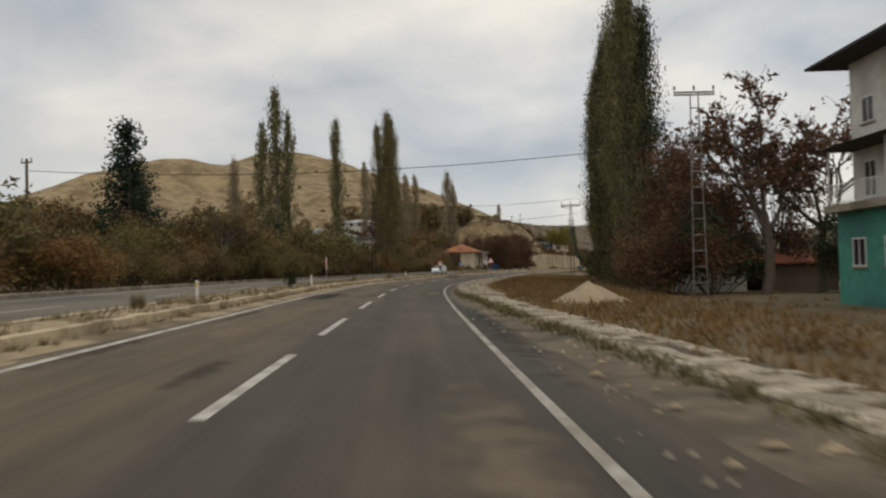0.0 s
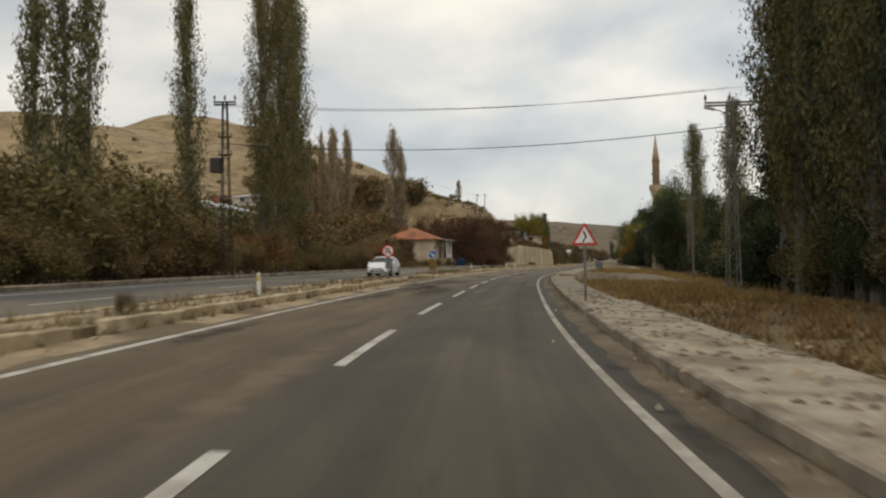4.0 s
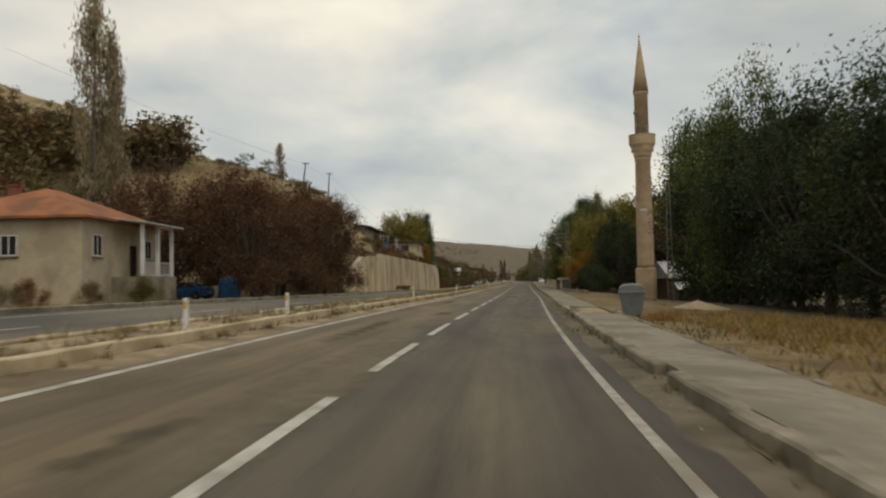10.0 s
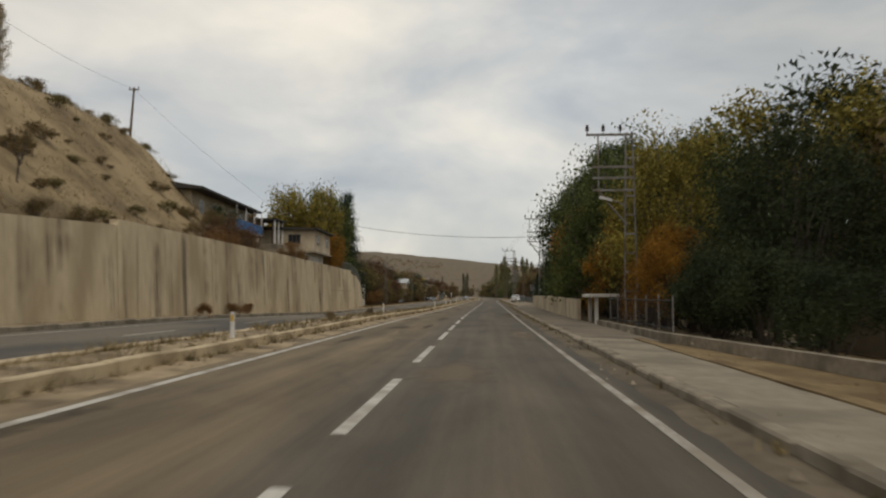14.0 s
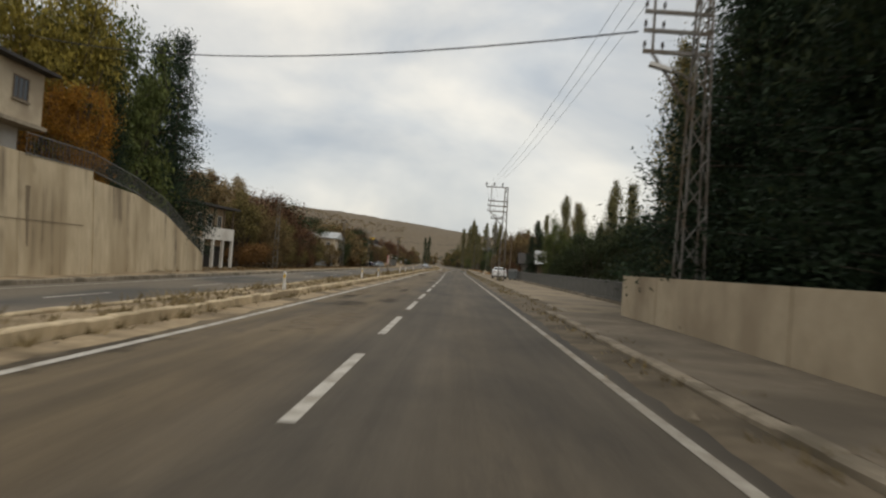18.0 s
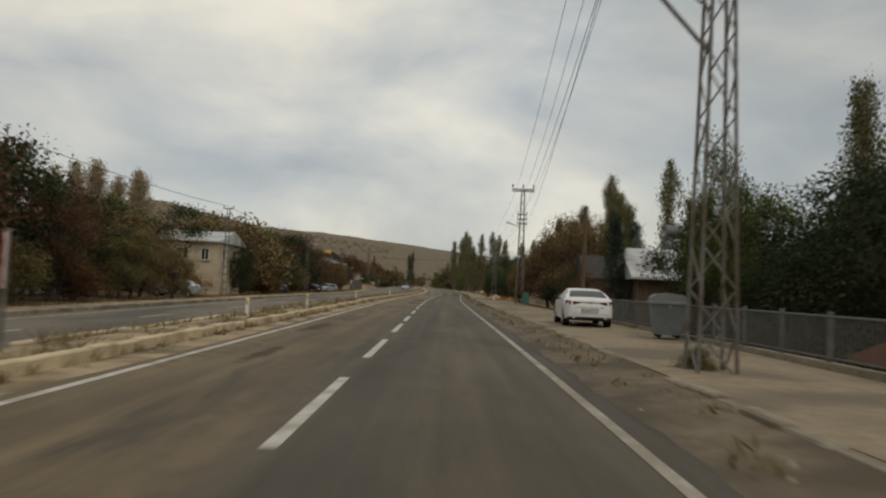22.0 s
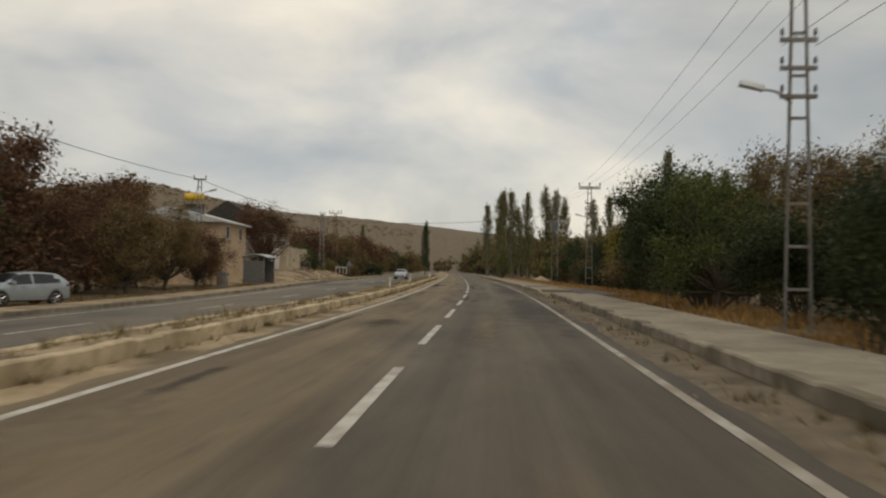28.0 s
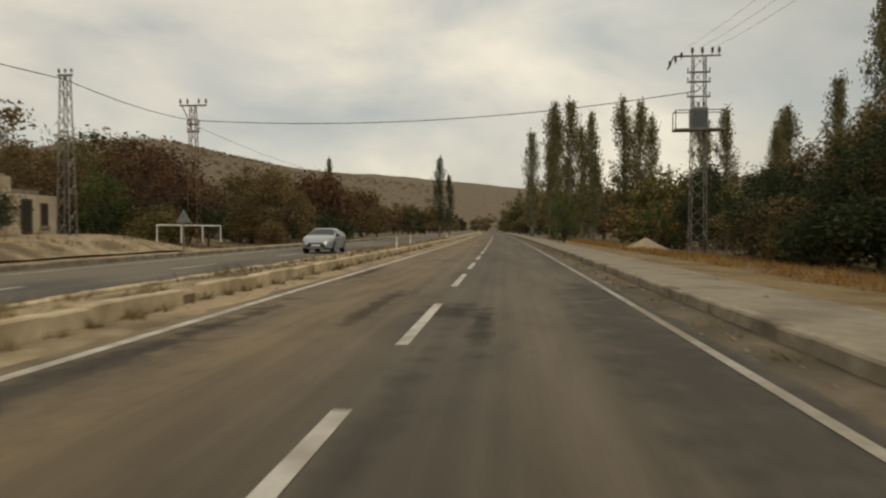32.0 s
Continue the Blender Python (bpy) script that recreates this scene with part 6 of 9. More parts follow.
# ---- retaining wall ----
def slab_wall(name, pts, z0, tops, thick, material, label, category, panel=6.0, batter=0.06):
    """A wall of upright panels with open joints between, along pts, with its top following tops."""
    ob = root(name, (0, 0, 0), 0, label, category, kind="structure")
    for (a, b), (h0, h1) in zip(zip(pts, pts[1:]), zip(tops, tops[1:])):
        a, b = Vector(a), Vector(b)
        ln = (b - a).length
        n = max(1, round(ln / panel))
        way = (b - a).normalized()
        side = Vector((-way.y, way.x, 0))
        for i in range(n):
            t0, t1 = (i + 0.004) / n, (i + 0.996) / n
            p, q = a + (b - a) * t0, a + (b - a) * t1
            g0, g1 = h0 + (h1 - h0) * t0, h0 + (h1 - h0) * t1
            off = side * ((i % 2) * 0.015)
            vs = []
            for s_, k in ((0, 0), (thick, 0)):
                for pt, top in ((p, g0), (q, g1)):
                    base = pt + side * s_ + off
                    lean = side * (batter * (top - z0))
                    vs += [(base.x, base.y, z0), (base.x + lean.x, base.y + lean.y, top)]
            obj("panel", vs, [(0, 2, 3, 1), (6, 4, 5, 7), (1, 3, 7, 5), (0, 1, 5, 4), (2, 6, 7, 3), (0, 4, 6, 2)], material, ob)
    return ob


def wp(y, d):
    p = W(y, d)
    return (p.x, p.y, 0)


slab_wall("wall_retaining", [wp(231.5, -17.6), wp(240, -17.1), wp(248.8, -16.6), wp(249, -16.55), wp(280, -16.4), wp(312, -16.6)], -0.8, [1.6, 4.6, 4.95, 5.25, 5.1, 4.8], 0.5, M["wallconc"], "tall beige concrete retaining wall with dark water stains", "retaining wall")
slab_wall("wall_ramp", [wp(312.2, -16.65), wp(318, -17.0), wp(324, -17.6), wp(336.5, -19.4)], -0.8, [4.4, 4.2, 3.4, 0.9], 0.4, M["wallconc"], "beige concrete wall sloping down beside steps", "retaining wall")
M["streak"] = mat("water_stain", (0.15, 0.115, 0.077), (0.27, 0.215, 0.145), scale=3.0, rough=0.95, bump=0.1, stretch=(1, 1, 0.2))
rn = random.Random(4)
stains = root("water_stains", (0, 0, 0), 0, "dark water streaks running down the retaining wall", "stain", kind="stuff")
sg = Geo()
for i in range(46):
    y = rn.choice((rn.uniform(247.5, 311.5), rn.uniform(252, 268), rn.gauss(258, 3), rn.gauss(284, 8)))
    y = min(max(y, 247.5), 311)
    d = float(np.interp(y, [231.5, 248.5, 280, 312], [-17.6, -16.6, -16.4, -16.6]))
    ln, w = rn.uniform(0.6, 4.6), rn.uniform(0.06, 0.42)
    top = rn.choice((0, 0, 0, -0.4, -1.3, -2.1)) + float(np.interp(y, [249, 280, 312], [5.2, 5.05, 4.75]))
    lo = max(top - ln, 0.1)
    lean = lambda z: -0.06 * (z + 0.8) + 0.02 + 0.0002 * i  # noqa: E731
    a, b = W(y, d), W(y + w, d)
    sg.add([(a.x + lean(lo), a.y + w * 0.35, lo), (b.x + lean(lo), b.y - w * 0.35, lo), (b.x + lean(top), b.y, top), (a.x + lean(top), a.y, top)], [(0, 1, 2, 3)])
a, b = W(249, -16.58), W(311, -16.55)
sg.add([(a.x - 0.16, a.y, 2.05), (b.x - 0.16, b.y, 2.05), (b.x - 0.16, b.y, 2.09), (a.x - 0.16, a.y, 2.09)], [(0, 1, 2, 3)])
sg.make("streak", M["streak"], stains)


# ---- buildings ----
def wall_box(g, x0, x1, y0, y1, z0, z1, t=0.22):
    """Four outer walls of thickness t as one closed shell."""
    ring = lambda i, z: [(x0 + i, y0 + i, z), (x1 - i, y0 + i, z), (x1 - i, y1 - i, z), (x0 + i, y1 - i, z)]  # noqa: E731
    fs = []
    for j in range(4):
        k = (j + 1) % 4
        fs += [(j, k, 4 + k, 4 + j), (8 + k, 8 + j, 12 + j, 12 + k), (4 + j, 4 + k, 12 + k, 12 + j), (k, j, 8 + j, 8 + k)]
    return g.add(ring(0, z0) + ring(0, z1) + ring(t, z0) + ring(t, z1), fs)


def window(owner, face, u, z, w, h, box, frame=None, bars=1, hole=False):
    """A framed window set on one face of the box (x0, x1, y0, y1)."""
    x0, x1, y0, y1 = box
    if face in "WE":
        x = x0 if face == "W" else x1
        o = -1 if face == "W" else 1
        P = lambda a, b, c: (x + o * b, u + a, z + c)  # noqa: E731
    else:
        y = y0 if face == "S" else y1
        o = -1 if face == "S" else 1
        P = lambda a, b, c: (u + a, y + o * b, z + c)  # noqa: E731

    def bx(g, a0, a1, b0, b1, c0, c1):
        p, q = P(a0, b0, c0), P(a1, b1, c1)
        lo, hi = [min(i, j) for i, j in zip(p, q)], [max(i, j) for i, j in zip(p, q)]
        return g.box(lo, hi)

    fr = Geo()
    e = 0.07
    for a0, a1, c0, c1 in ((-w / 2, w / 2, -h / 2, -h / 2 + e), (-w / 2, w / 2, h / 2 - e, h / 2), (-w / 2, -w / 2 + e, -h / 2 + e, h / 2 - e), (w / 2 - e, w / 2, -h / 2 + e, h / 2 - e)):
        bx(fr, a0, a1, -0.05, 0.035, c0, c1)
    for i in range(bars):
        a = -w / 2 + w * (i + 1) / (bars + 1)
        bx(fr, a - 0.03, a + 0.03, -0.02, 0.025, -h / 2 + e, h / 2 - e)
    win = fr.make("window", frame or M["white"], owner)
    # hole: a flat dark-coloured panel stands in for the shade inside an opening
    bx(Geo(), -w / 2 + e, w / 2 - e, -0.04, 0.012, -h / 2 + e, h / 2 - e).make("pane", M["hole"] if hole else M["glass"], win)
    bx(Geo(), -w / 2 - 0.08, w / 2 + 0.08, 0.0, 0.11, -h / 2 - 0.09, -h / 2 - 0.005).make("sill", M["concrete"], win)
    return win


def hip_roof(x0, x1, y0, y1, z, rise, over, gable=False, along="y", thick=0.14):
    """Roof solid over the box; returns a Geo."""
    a0, a1, b0, b1 = x0 - over, x1 + over, y0 - over, y1 + over
    if along == "y":
        m = (a0 + a1) / 2
        i = 0 if gable else min((a1 - a0) / 2, (b1 - b0) / 2 - 0.2)
        r0, r1 = (m, b0 + i), (m, b1 - i)
    else:
        m = (b0 + b1) / 2
        i = 0 if gable else min((b1 - b0) / 2, (a1 - a0) / 2 - 0.2)
        r0, r1 = (a0 + i, m), (a1 - i, m)
    low = [(a0, b0, z), (a1, b0, z), (a1, b1, z), (a0, b1, z)]
    eav = [(x, y, z + thick) for x, y, _ in low]
    rid = [(*r0, z + thick + rise), (*r1, z + thick + rise)]
    v = low + eav + rid
    f = [(3, 2, 1, 0), (0, 1, 5, 4), (1, 2, 6, 5), (2, 3, 7, 6), (3, 0, 4, 7)]
    if along == "y":
        f += [(4, 5, 8), (5, 6, 9, 8), (6, 7, 9), (7, 4, 8, 9)]
    else:
        f += [(4, 5, 9, 8), (5, 6, 9), (6, 7, 8, 9), (7, 4, 8)]
    return Geo().add(v, f)


def roof_rows(owner, x0, x1, y0, y1, z, rise, along, material, step=0.34):
    """Courses of roof tile as raised rows on the two long slopes of a gable roof."""
    if along == "y":
        m = (x0 + x1) / 2
        n = int((y1 - y0) / step)
        for s_ in (-1, 1):
            g = Geo()
            for i in range(n):
                y = y0 + step * (i + 0.5)
                g.tube([(m + s_ * (x1 - x0) / 2, y, z + 0.15), (m + s_ * 0.05, y, z + 0.15 + rise)], 0.085, 5)
            g.make("tile_row", material, owner)["kind"] = "stuff"
    else:
        m = (y0 + y1) / 2
        n = int((x1 - x0) / step)
        for s_ in (-1, 1):
            g = Geo()
            for i in range(n):
                x = x0 + step * (i + 0.5)
                g.tube([(x, m + s_ * (y1 - y0) / 2, z + 0.15), (x, m + s_ * 0.05, z + 0.15 + rise)], 0.085, 5)
            g.make("tile_row", material, owner)["kind"] = "stuff"


def house(name, place, turn, w, l, h, wall, roof, rise, label, over=0.45, gable=True, along="y", windows=(), door=None, chimney=None, tiles=False, category="house", base=0.0):
    """A house with its near-left corner at place: w across (x), l deep (y), walls h high."""
    ob = root(name, place, turn, label, category)
    wall_box(Geo(), 0, w, 0, l, base - 1.2, h).make("wall", wall, ob)
    if rise is not None:
        rf = hip_roof(0, w, 0, l, h, rise, over, gable, along).make("roof", roof, ob)
        if tiles and gable:
            roof_rows(rf, -over, w + over, -over, l + over, h, rise, along, roof)
    else:
        rf = Geo().box((-over, -over, h), (w + over, l + over, h + 0.18)).make("roof", roof, ob)
    for face, u, z, ww, hh in windows:
        window(ob, face, u, z, ww, hh, (0, w, 0, l))
    if door:
        face, u, ww, hh = door
        window(ob, face, u, hh / 2 + 0.02, ww, hh, (0, w, 0, l), M["wood"], 0).name = "door"
    if chimney:
        cx, cy, cz = chimney
        Geo().box((cx - 0.3, cy - 0.3, h), (cx + 0.3, cy + 0.3, cz)).box((cx - 0.38, cy - 0.38, cz), (cx + 0.38, cy + 0.38, cz + 0.1)).make("chimney", M["tile"], ob)
    return ob


def railing(owner, a, b, h, material, gap=0.14, n_rail=2, name="railing"):
    """Upright bars between two rails from a to b."""
    a, b = Vector(a), Vector(b)
    g, ln = Geo(), (b - a).length
    for z in ([h, 0.1] if n_rail == 2 else [h, h * 0.66, h * 0.33, 0.1]):
        g.tube([a + Vector((0, 0, z)), b + Vector((0, 0, z))], 0.025, 5)
    for i in range(int(ln / gap) + 1):
        p = a + (b - a) * min(1, i * gap / ln)
        g.tube([p + Vector((0, 0, 0.0)), p + Vector((0, 0, h))], 0.014, 4)
    return g.make(name, material, owner)


# teal house with balconies on the first bend
th = root("house", (9.4, 33.4, land(9, 35)), 18, "teal rendered house with dark eaves and white-railed balcony", "house")
wall_box(Geo(), 0, 9, 0, 10, -1, 4.6).make("wall", M["teal"], th)
wall_box(Geo(), 0.9, 9, 0.9, 10, 4.95, 12.2).make("upper_wall", M["plaster_white"], th)
Geo().box((-0.7, -0.7, 4.6), (9, 10, 4.95)).make("balcony_slab", M["concrete"], th)
railing(th, (-0.6, -0.6, 4.95), (-0.6, 9.8, 4.95), 1.0, M["white"], 0.16)
railing(th, (-0.6, -0.6, 4.95), (8.8, -0.6, 4.95), 1.0, M["white"], 0.16)
Geo().add([(-1.3, -1.3, 7.7), (9, -1.3, 7.7), (9, 10, 7.7), (-1.3, 10, 7.7), (0.9, 0.9, 8.2), (9, 0.9, 8.2), (9, 10, 8.2), (0.9, 10, 8.2)], [(3, 2, 1, 0), (4, 5, 6, 7), (0, 1, 5, 4), (1, 2, 6, 5), (2, 3, 7, 6), (3, 0, 4, 7)]).make("canopy", M["darkroof"], th)
hip_roof(0.4, 9, 0.4, 10, 12.2, 1.6, 1.2, False, "x").make("roof", M["darkroof"], th)
for yy in (-0.5, 4.6, 9.7):
    Geo().tube([(-0.5, yy, 4.95), (-0.5, yy, 7.7)], 0.05, 6).make("balcony_post", M["white"], th)
for u in (2.6, 5.6, 8.4):
    window(th, "W", u, 6.2, 1.1, 1.8, (0.9, 9, 0.9, 10))
    window(th, "W", u, 9.6, 1.1, 1.3, (0.9, 9, 0.9, 10))
    window(th, "S", u, 9.6, 1.1, 1.3, (0.9, 9, 0.9, 10))
for u in (2.2, 5.2, 8.0):
    window(th, "W", u, 2.6, 1.2, 1.4, (0, 9, 0, 10))
    window(th, "S", u, 2.6, 1.2, 1.4, (0, 9, 0, 10))
# low sheds with rusty red roofs behind
house("shed", (-1.5, 60.5, land(0, 62)), 15, 4.5, 4, 1.9, M["plaster_white"], M["tile"], 0.7, "low shed with rusty red roof", along="x", windows=[("S", 1.4, 1.0, 0.7, 0.6)], category="shed")
house("shed", (4.0, 61.5, land(5, 62)), 15, 5.5, 4, 2.0, M["wood"], M["tile"], 0.8, "low dark timber shed with red roof", along="x", category="shed")
# white house high on the slope
wh = house("house", (-104, 203, 11.0), 4, 12, 9, 4.6, M["plaster_white"], M["sheet"], 1.4, "two-storey whitewashed hillside house under a pale metal roof", gable=False, windows=[("S", 2, 4.2, 1.1, 1.2), ("S", 4.6, 4.2, 1.1, 1.2), ("S", 7.2, 4.2, 1.1, 1.2), ("E", 2.4, 4.2, 1.1, 1.2), ("E", 6.2, 4.2, 1.1, 1.2), ("S", 2, 1.4, 1.1, 1.2), ("S", 6.4, 1.4, 1.6, 1.5)])
house("house", (-124, 190, 12.5), 20, 8, 8, 4.6, M["plaster_beige"], M["sheet"], 1.2, "plain beige hillside house with metal roof", gable=False, windows=[("S", 2, 3.2, 1.1, 1.1), ("S", 5.5, 3.2, 1.1, 1.1)])
# pale green house and whitewashed house in front of it on the slope
gh = house("house", (-94.5, 165.5, 5.0), 8, 9, 16, 5.5, M["palegreen"], M["sheet"], 1.5, "two-storey pale green house with worn sheet-metal roof and balcony", over=0.6, along="y", windows=[("E", 2.2, 4.1, 1.2, 1.3), ("E", 6.6, 4.1, 1.2, 1.3), ("E", 11.4, 4.1, 1.3, 1.3), ("E", 12.5, 1.6, 1.2, 1.2), ("E", 5.0, 1.6, 1.1, 1.2), ("S", 2.6, 4.1, 1.2, 1.3), ("S", 6.4, 4.1, 1.2, 1.3), ("S", 4.5, 1.6, 1.2, 1.3)], chimney=(6.4, 5.5, 7.6), base=-3.0)
Geo().box((9.0, 0.6, 2.75), (10.1, 8.6, 2.92)).make("balcony_slab", M["concrete"], gh)
railing(gh, (10.05, 0.6, 2.92), (10.05, 8.6, 2.92), 0.9, M["white"], 0.2)
for yy in (0.7, 4.6, 8.5):
    Geo().box((9.97, yy - 0.06, -2.5), (10.09, yy + 0.06, 2.75)).make("balcony_post", M["white"], gh)
Geo().box((9.4, 8.8, -4.0), (11.0, 15.6, 0.9)).make("terrace", M["plaster_white"], gh)
house("house", (-90.5, 183.8, 5.6), 0, 6.5, 5, 4.2, M["plaster_white"], M["darkroof"], 0.5, "narrow two-storey whitewashed house with small windows", over=0.5, along="x", windows=[("S", 1.6, 3.0, 0.9, 1.1), ("S", 4.2, 3.0, 0.9, 1.1), ("E", 2.4, 3.0, 0.9, 1.1), ("S", 4.6, 0.9, 1.0, 1.1)], base=-3.0)
# tile-roofed house below the slope
rh = house("house", (-66.5, 189.3, 2.0), 4, 9.2, 11, 3.4, M["plaster_beige"], M["oldtile"], 2.2, "single-storey beige cottage with red tiled hip roof", over=0.55, gable=False, windows=[("S", 1.6, 1.9, 1.0, 1.2), ("S", 5.0, 1.9, 1.0, 1.2), ("E", 1.8, 1.9, 1.1, 1.3), ("E", 8.9, 1.9, 1.1, 1.3)], door=("E", 6.6, 1.0, 2.1), chimney=(2.6, 4.5, 5.9), base=-2.0)
Geo().box((9.2, 3.6, -3.0), (11.2, 8.8, 0.05)).make("porch_floor", M["concrete"], rh)
for yy in (3.9, 6.2, 8.5):
    Geo().box((10.9, yy - 0.1, 0.05), (11.1, yy + 0.1, 3.3)).make("porch_post", M["white"], rh)
Geo().add([(9.1, 3.2, 3.62), (11.6, 3.2, 3.3), (11.6, 9.2, 3.3), (9.1, 9.2, 3.62), (9.1, 3.2, 3.72), (11.6, 3.2, 3.4), (11.6, 9.2, 3.4), (9.1, 9.2, 3.72)], [(3, 2, 1, 0), (4, 5, 6, 7), (0, 1, 5, 4), (1, 2, 6, 5), (2, 3, 7, 6), (3, 0, 4, 7)]).make("porch_roof", M["sheet"], rh)
railing(rh, (11.0, 3.8, 0.05), (11.0, 8.6, 0.05), 0.9, M["white"], 0.2)
# houses above the wall
SLOT = [(3, 2, 1, 0), (4, 5, 6, 7), (0, 1, 5, 4), (1, 2, 6, 5), (2, 3, 7, 6), (3, 0, 4, 7)]
bh = root("house", (-67.2, 279.5, 6.2), 0, "shabby two-storey hillside house with dark eaves and blue parapet", "house")
wall_box(Geo(), 0, 8, 0, 17, -2, 5.2).make("wall", M["plaster_beige"], bh)
Geo().add([(-0.6, -0.9, 5.2), (9.4, -0.9, 4.9), (9.4, 17.6, 4.6), (-0.6, 17.6, 5.0), (-0.6, -0.9, 6.7), (9.4, -0.9, 5.1), (9.4, 17.6, 4.8), (-0.6, 17.6, 6.2)], SLOT).make("roof", M["darkroof"], bh)
Geo().box((8.0, 9.5, 2.0), (9.2, 18.6, 2.2)).make("balcony_slab", M["concrete"], bh)
Geo().box((9.1, 9.5, 2.2), (9.2, 18.6, 3.2)).box((8.0, 18.5, 2.2), (9.1, 18.6, 3.2)).make("balcony_parapet", M["bluewall"], bh, "blue painted parapet")
for yy in (9.6, 12.6, 15.6, 18.5):
    Geo().box((9.05, yy - 0.06, 3.2), (9.17, yy + 0.06, 4.75)).make("balcony_post", M["white"], bh)
for u in (2.5, 6.0, 11.0, 14.5):
    window(bh, "E", u, 3.6, 1.0, 1.3, (0, 8, 0, 17))
    window(bh, "E", u, 0.9, 0.9, 1.2, (0, 8, 0, 17))
window(bh, "S", 4, 3.6, 1.0, 1.2, (0, 8, 0, 17))
mid = root("house", (-64.5, 299.0, 7.3), 0, "low beige house with an open terrace on white posts", "house")
wall_box(Geo(), 0, 5.4, 0, 3.6, -4, 3.0).make("wall", M["plaster_beige"], mid)
Geo().box((-0.4, -0.4, 3.0), (8.0, 3.7, 3.16)).make("roof", M["darkroof"], mid)
Geo().box((5.4, -0.2, -4), (7.9, 3.6, 0.2)).make("terrace", M["concrete"], mid)
for yy in (0, 1.7, 3.4):
    Geo().box((7.6, yy - 0.08, 0.2), (7.76, yy + 0.08, 3.0)).make("terrace_post", M["white"], mid)
window(mid, "E", 1.8, 1.6, 1.0, 1.1, (0, 5.4, 0, 3.6))
blk = root("house", (-61.2, 302.9, 3.75), 0, "square beige house with overhanging upper storey", "house")
wall_box(Geo(), 0.6, 7.4, 0.3, 9.0, -1, 3.0).make("lower_wall", M["plaster_white"], blk)
Geo().box((0, -0.3, 2.9), (8.4, 9.8, 3.08)).make("floor_slab", M["concrete"], blk)
wall_box(Geo(), 0, 8.2, -0.2, 9.6, 3.08, 5.7).make("upper_wall", M["plaster_beige"], blk)
Geo().add([(-0.5, -0.7, 5.7), (8.8, -0.7, 5.7), (8.8, 10.1, 5.7), (-0.5, 10.1, 5.7), (-0.5, -0.7, 6.2), (8.8, -0.7, 5.85), (8.8, 10.1, 5.85), (-0.5, 10.1, 6.2)], [(3, 2, 1, 0), (4, 5, 6, 7), (0, 1, 5, 4), (1, 2, 6, 5), (2, 3, 7, 6), (3, 0, 4, 7)]).make("roof", M["darkroof"], blk)
for u in (2.0, 7.6):
    window(blk, "E", u, 4.6, 1.3, 1.1, (0, 8.2, -0.2, 9.6), M["wood"], 2)
window(blk, "S", 5.8, 4.6, 1.5, 1.1, (0, 8.2, -0.2, 9.6), M["wood"], 2)
window(blk, "E", 3.4, 1.7, 0.45, 0.5, (0.6, 7.4, 0.3, 9.0), M["wood"], 0)
window(blk, "E", 6.4, 1.7, 0.45, 0.5, (0.6, 7.4, 0.3, 9.0), M["wood"], 0)
# handrail on the ramp wall
hr = root("handrail", (0, 0, 0), 0, "dark metal handrail stepping down along the wall top", "handrail")
for (ya, da, za), (yb, db, zb) in zip([(306, -16.85, 4.75), (312, -16.95, 4.75), (318, -17.3, 4.2), (324, -17.9, 3.4)], [(312, -16.95, 4.75), (318, -17.3, 4.2), (324, -17.9, 3.4), (336, -19.6, 0.95)]):
    a, b = W(ya, da), W(yb, db)
    railing(hr, (a.x, a.y, za), (b.x, b.y, zb), 0.95, M["rail"], 0.3)
# two-storey unfinished building with open garages
ru = root("building", (-64.9, 342.3, -0.7), -6, "two-storey peach building with open ground-floor bays and flat eaves", "building")
wall_box(Geo(), 0, 8, 0, 12.5, -0.6, 6.2).make("wall", M["plaster_peach"], ru)
Geo().add([(-0.6, -0.8, 6.2), (9.3, -0.8, 6.2), (9.3, 13.4, 6.2), (-0.6, 13.4, 6.2), (-0.6, -0.8, 6.8), (9.3, -0.8, 6.42), (9.3, 13.4, 6.42), (-0.6, 13.4, 6.8)], [(3, 2, 1, 0), (4, 5, 6, 7), (0, 1, 5, 4), (1, 2, 6, 5), (2, 3, 7, 6), (3, 0, 4, 7)]).make("roof", M["darkroof"], ru)
Geo().box((8.0, 5.0, 3.0), (9.1, 12.5, 3.2)).make("balcony_slab", M["plaster_white"], ru)
Geo().box((8.95, 5.0, 3.2), (9.1, 12.5, 4.2)).make("balcony_parapet", M["plaster_white"], ru)
for yy in (5.1, 7.5, 9.9, 12.3):
    Geo().box((8.85, yy - 0.15, -0.4), (9.1, yy + 0.15, 3.0)).make("pillar", M["plaster_white"], ru)
    Geo().box((8.9, yy - 0.06, 4.2), (9.02, yy + 0.06, 6.2)).make("post", M["wood"], ru)
for u in (6.3, 8.7, 11.1):
    window(ru, "E", u, 1.15, 1.9, 2.5, (0, 8, 0, 12.5), M["wood"], 0, True)
    window(ru, "E", u, 4.9, 1.0, 1.2, (0, 8, 0, 12.5))
window(ru, "E", 2.5, 4.6, 0.9, 1.3, (0, 8, 0, 12.5), M["rust"], 1)
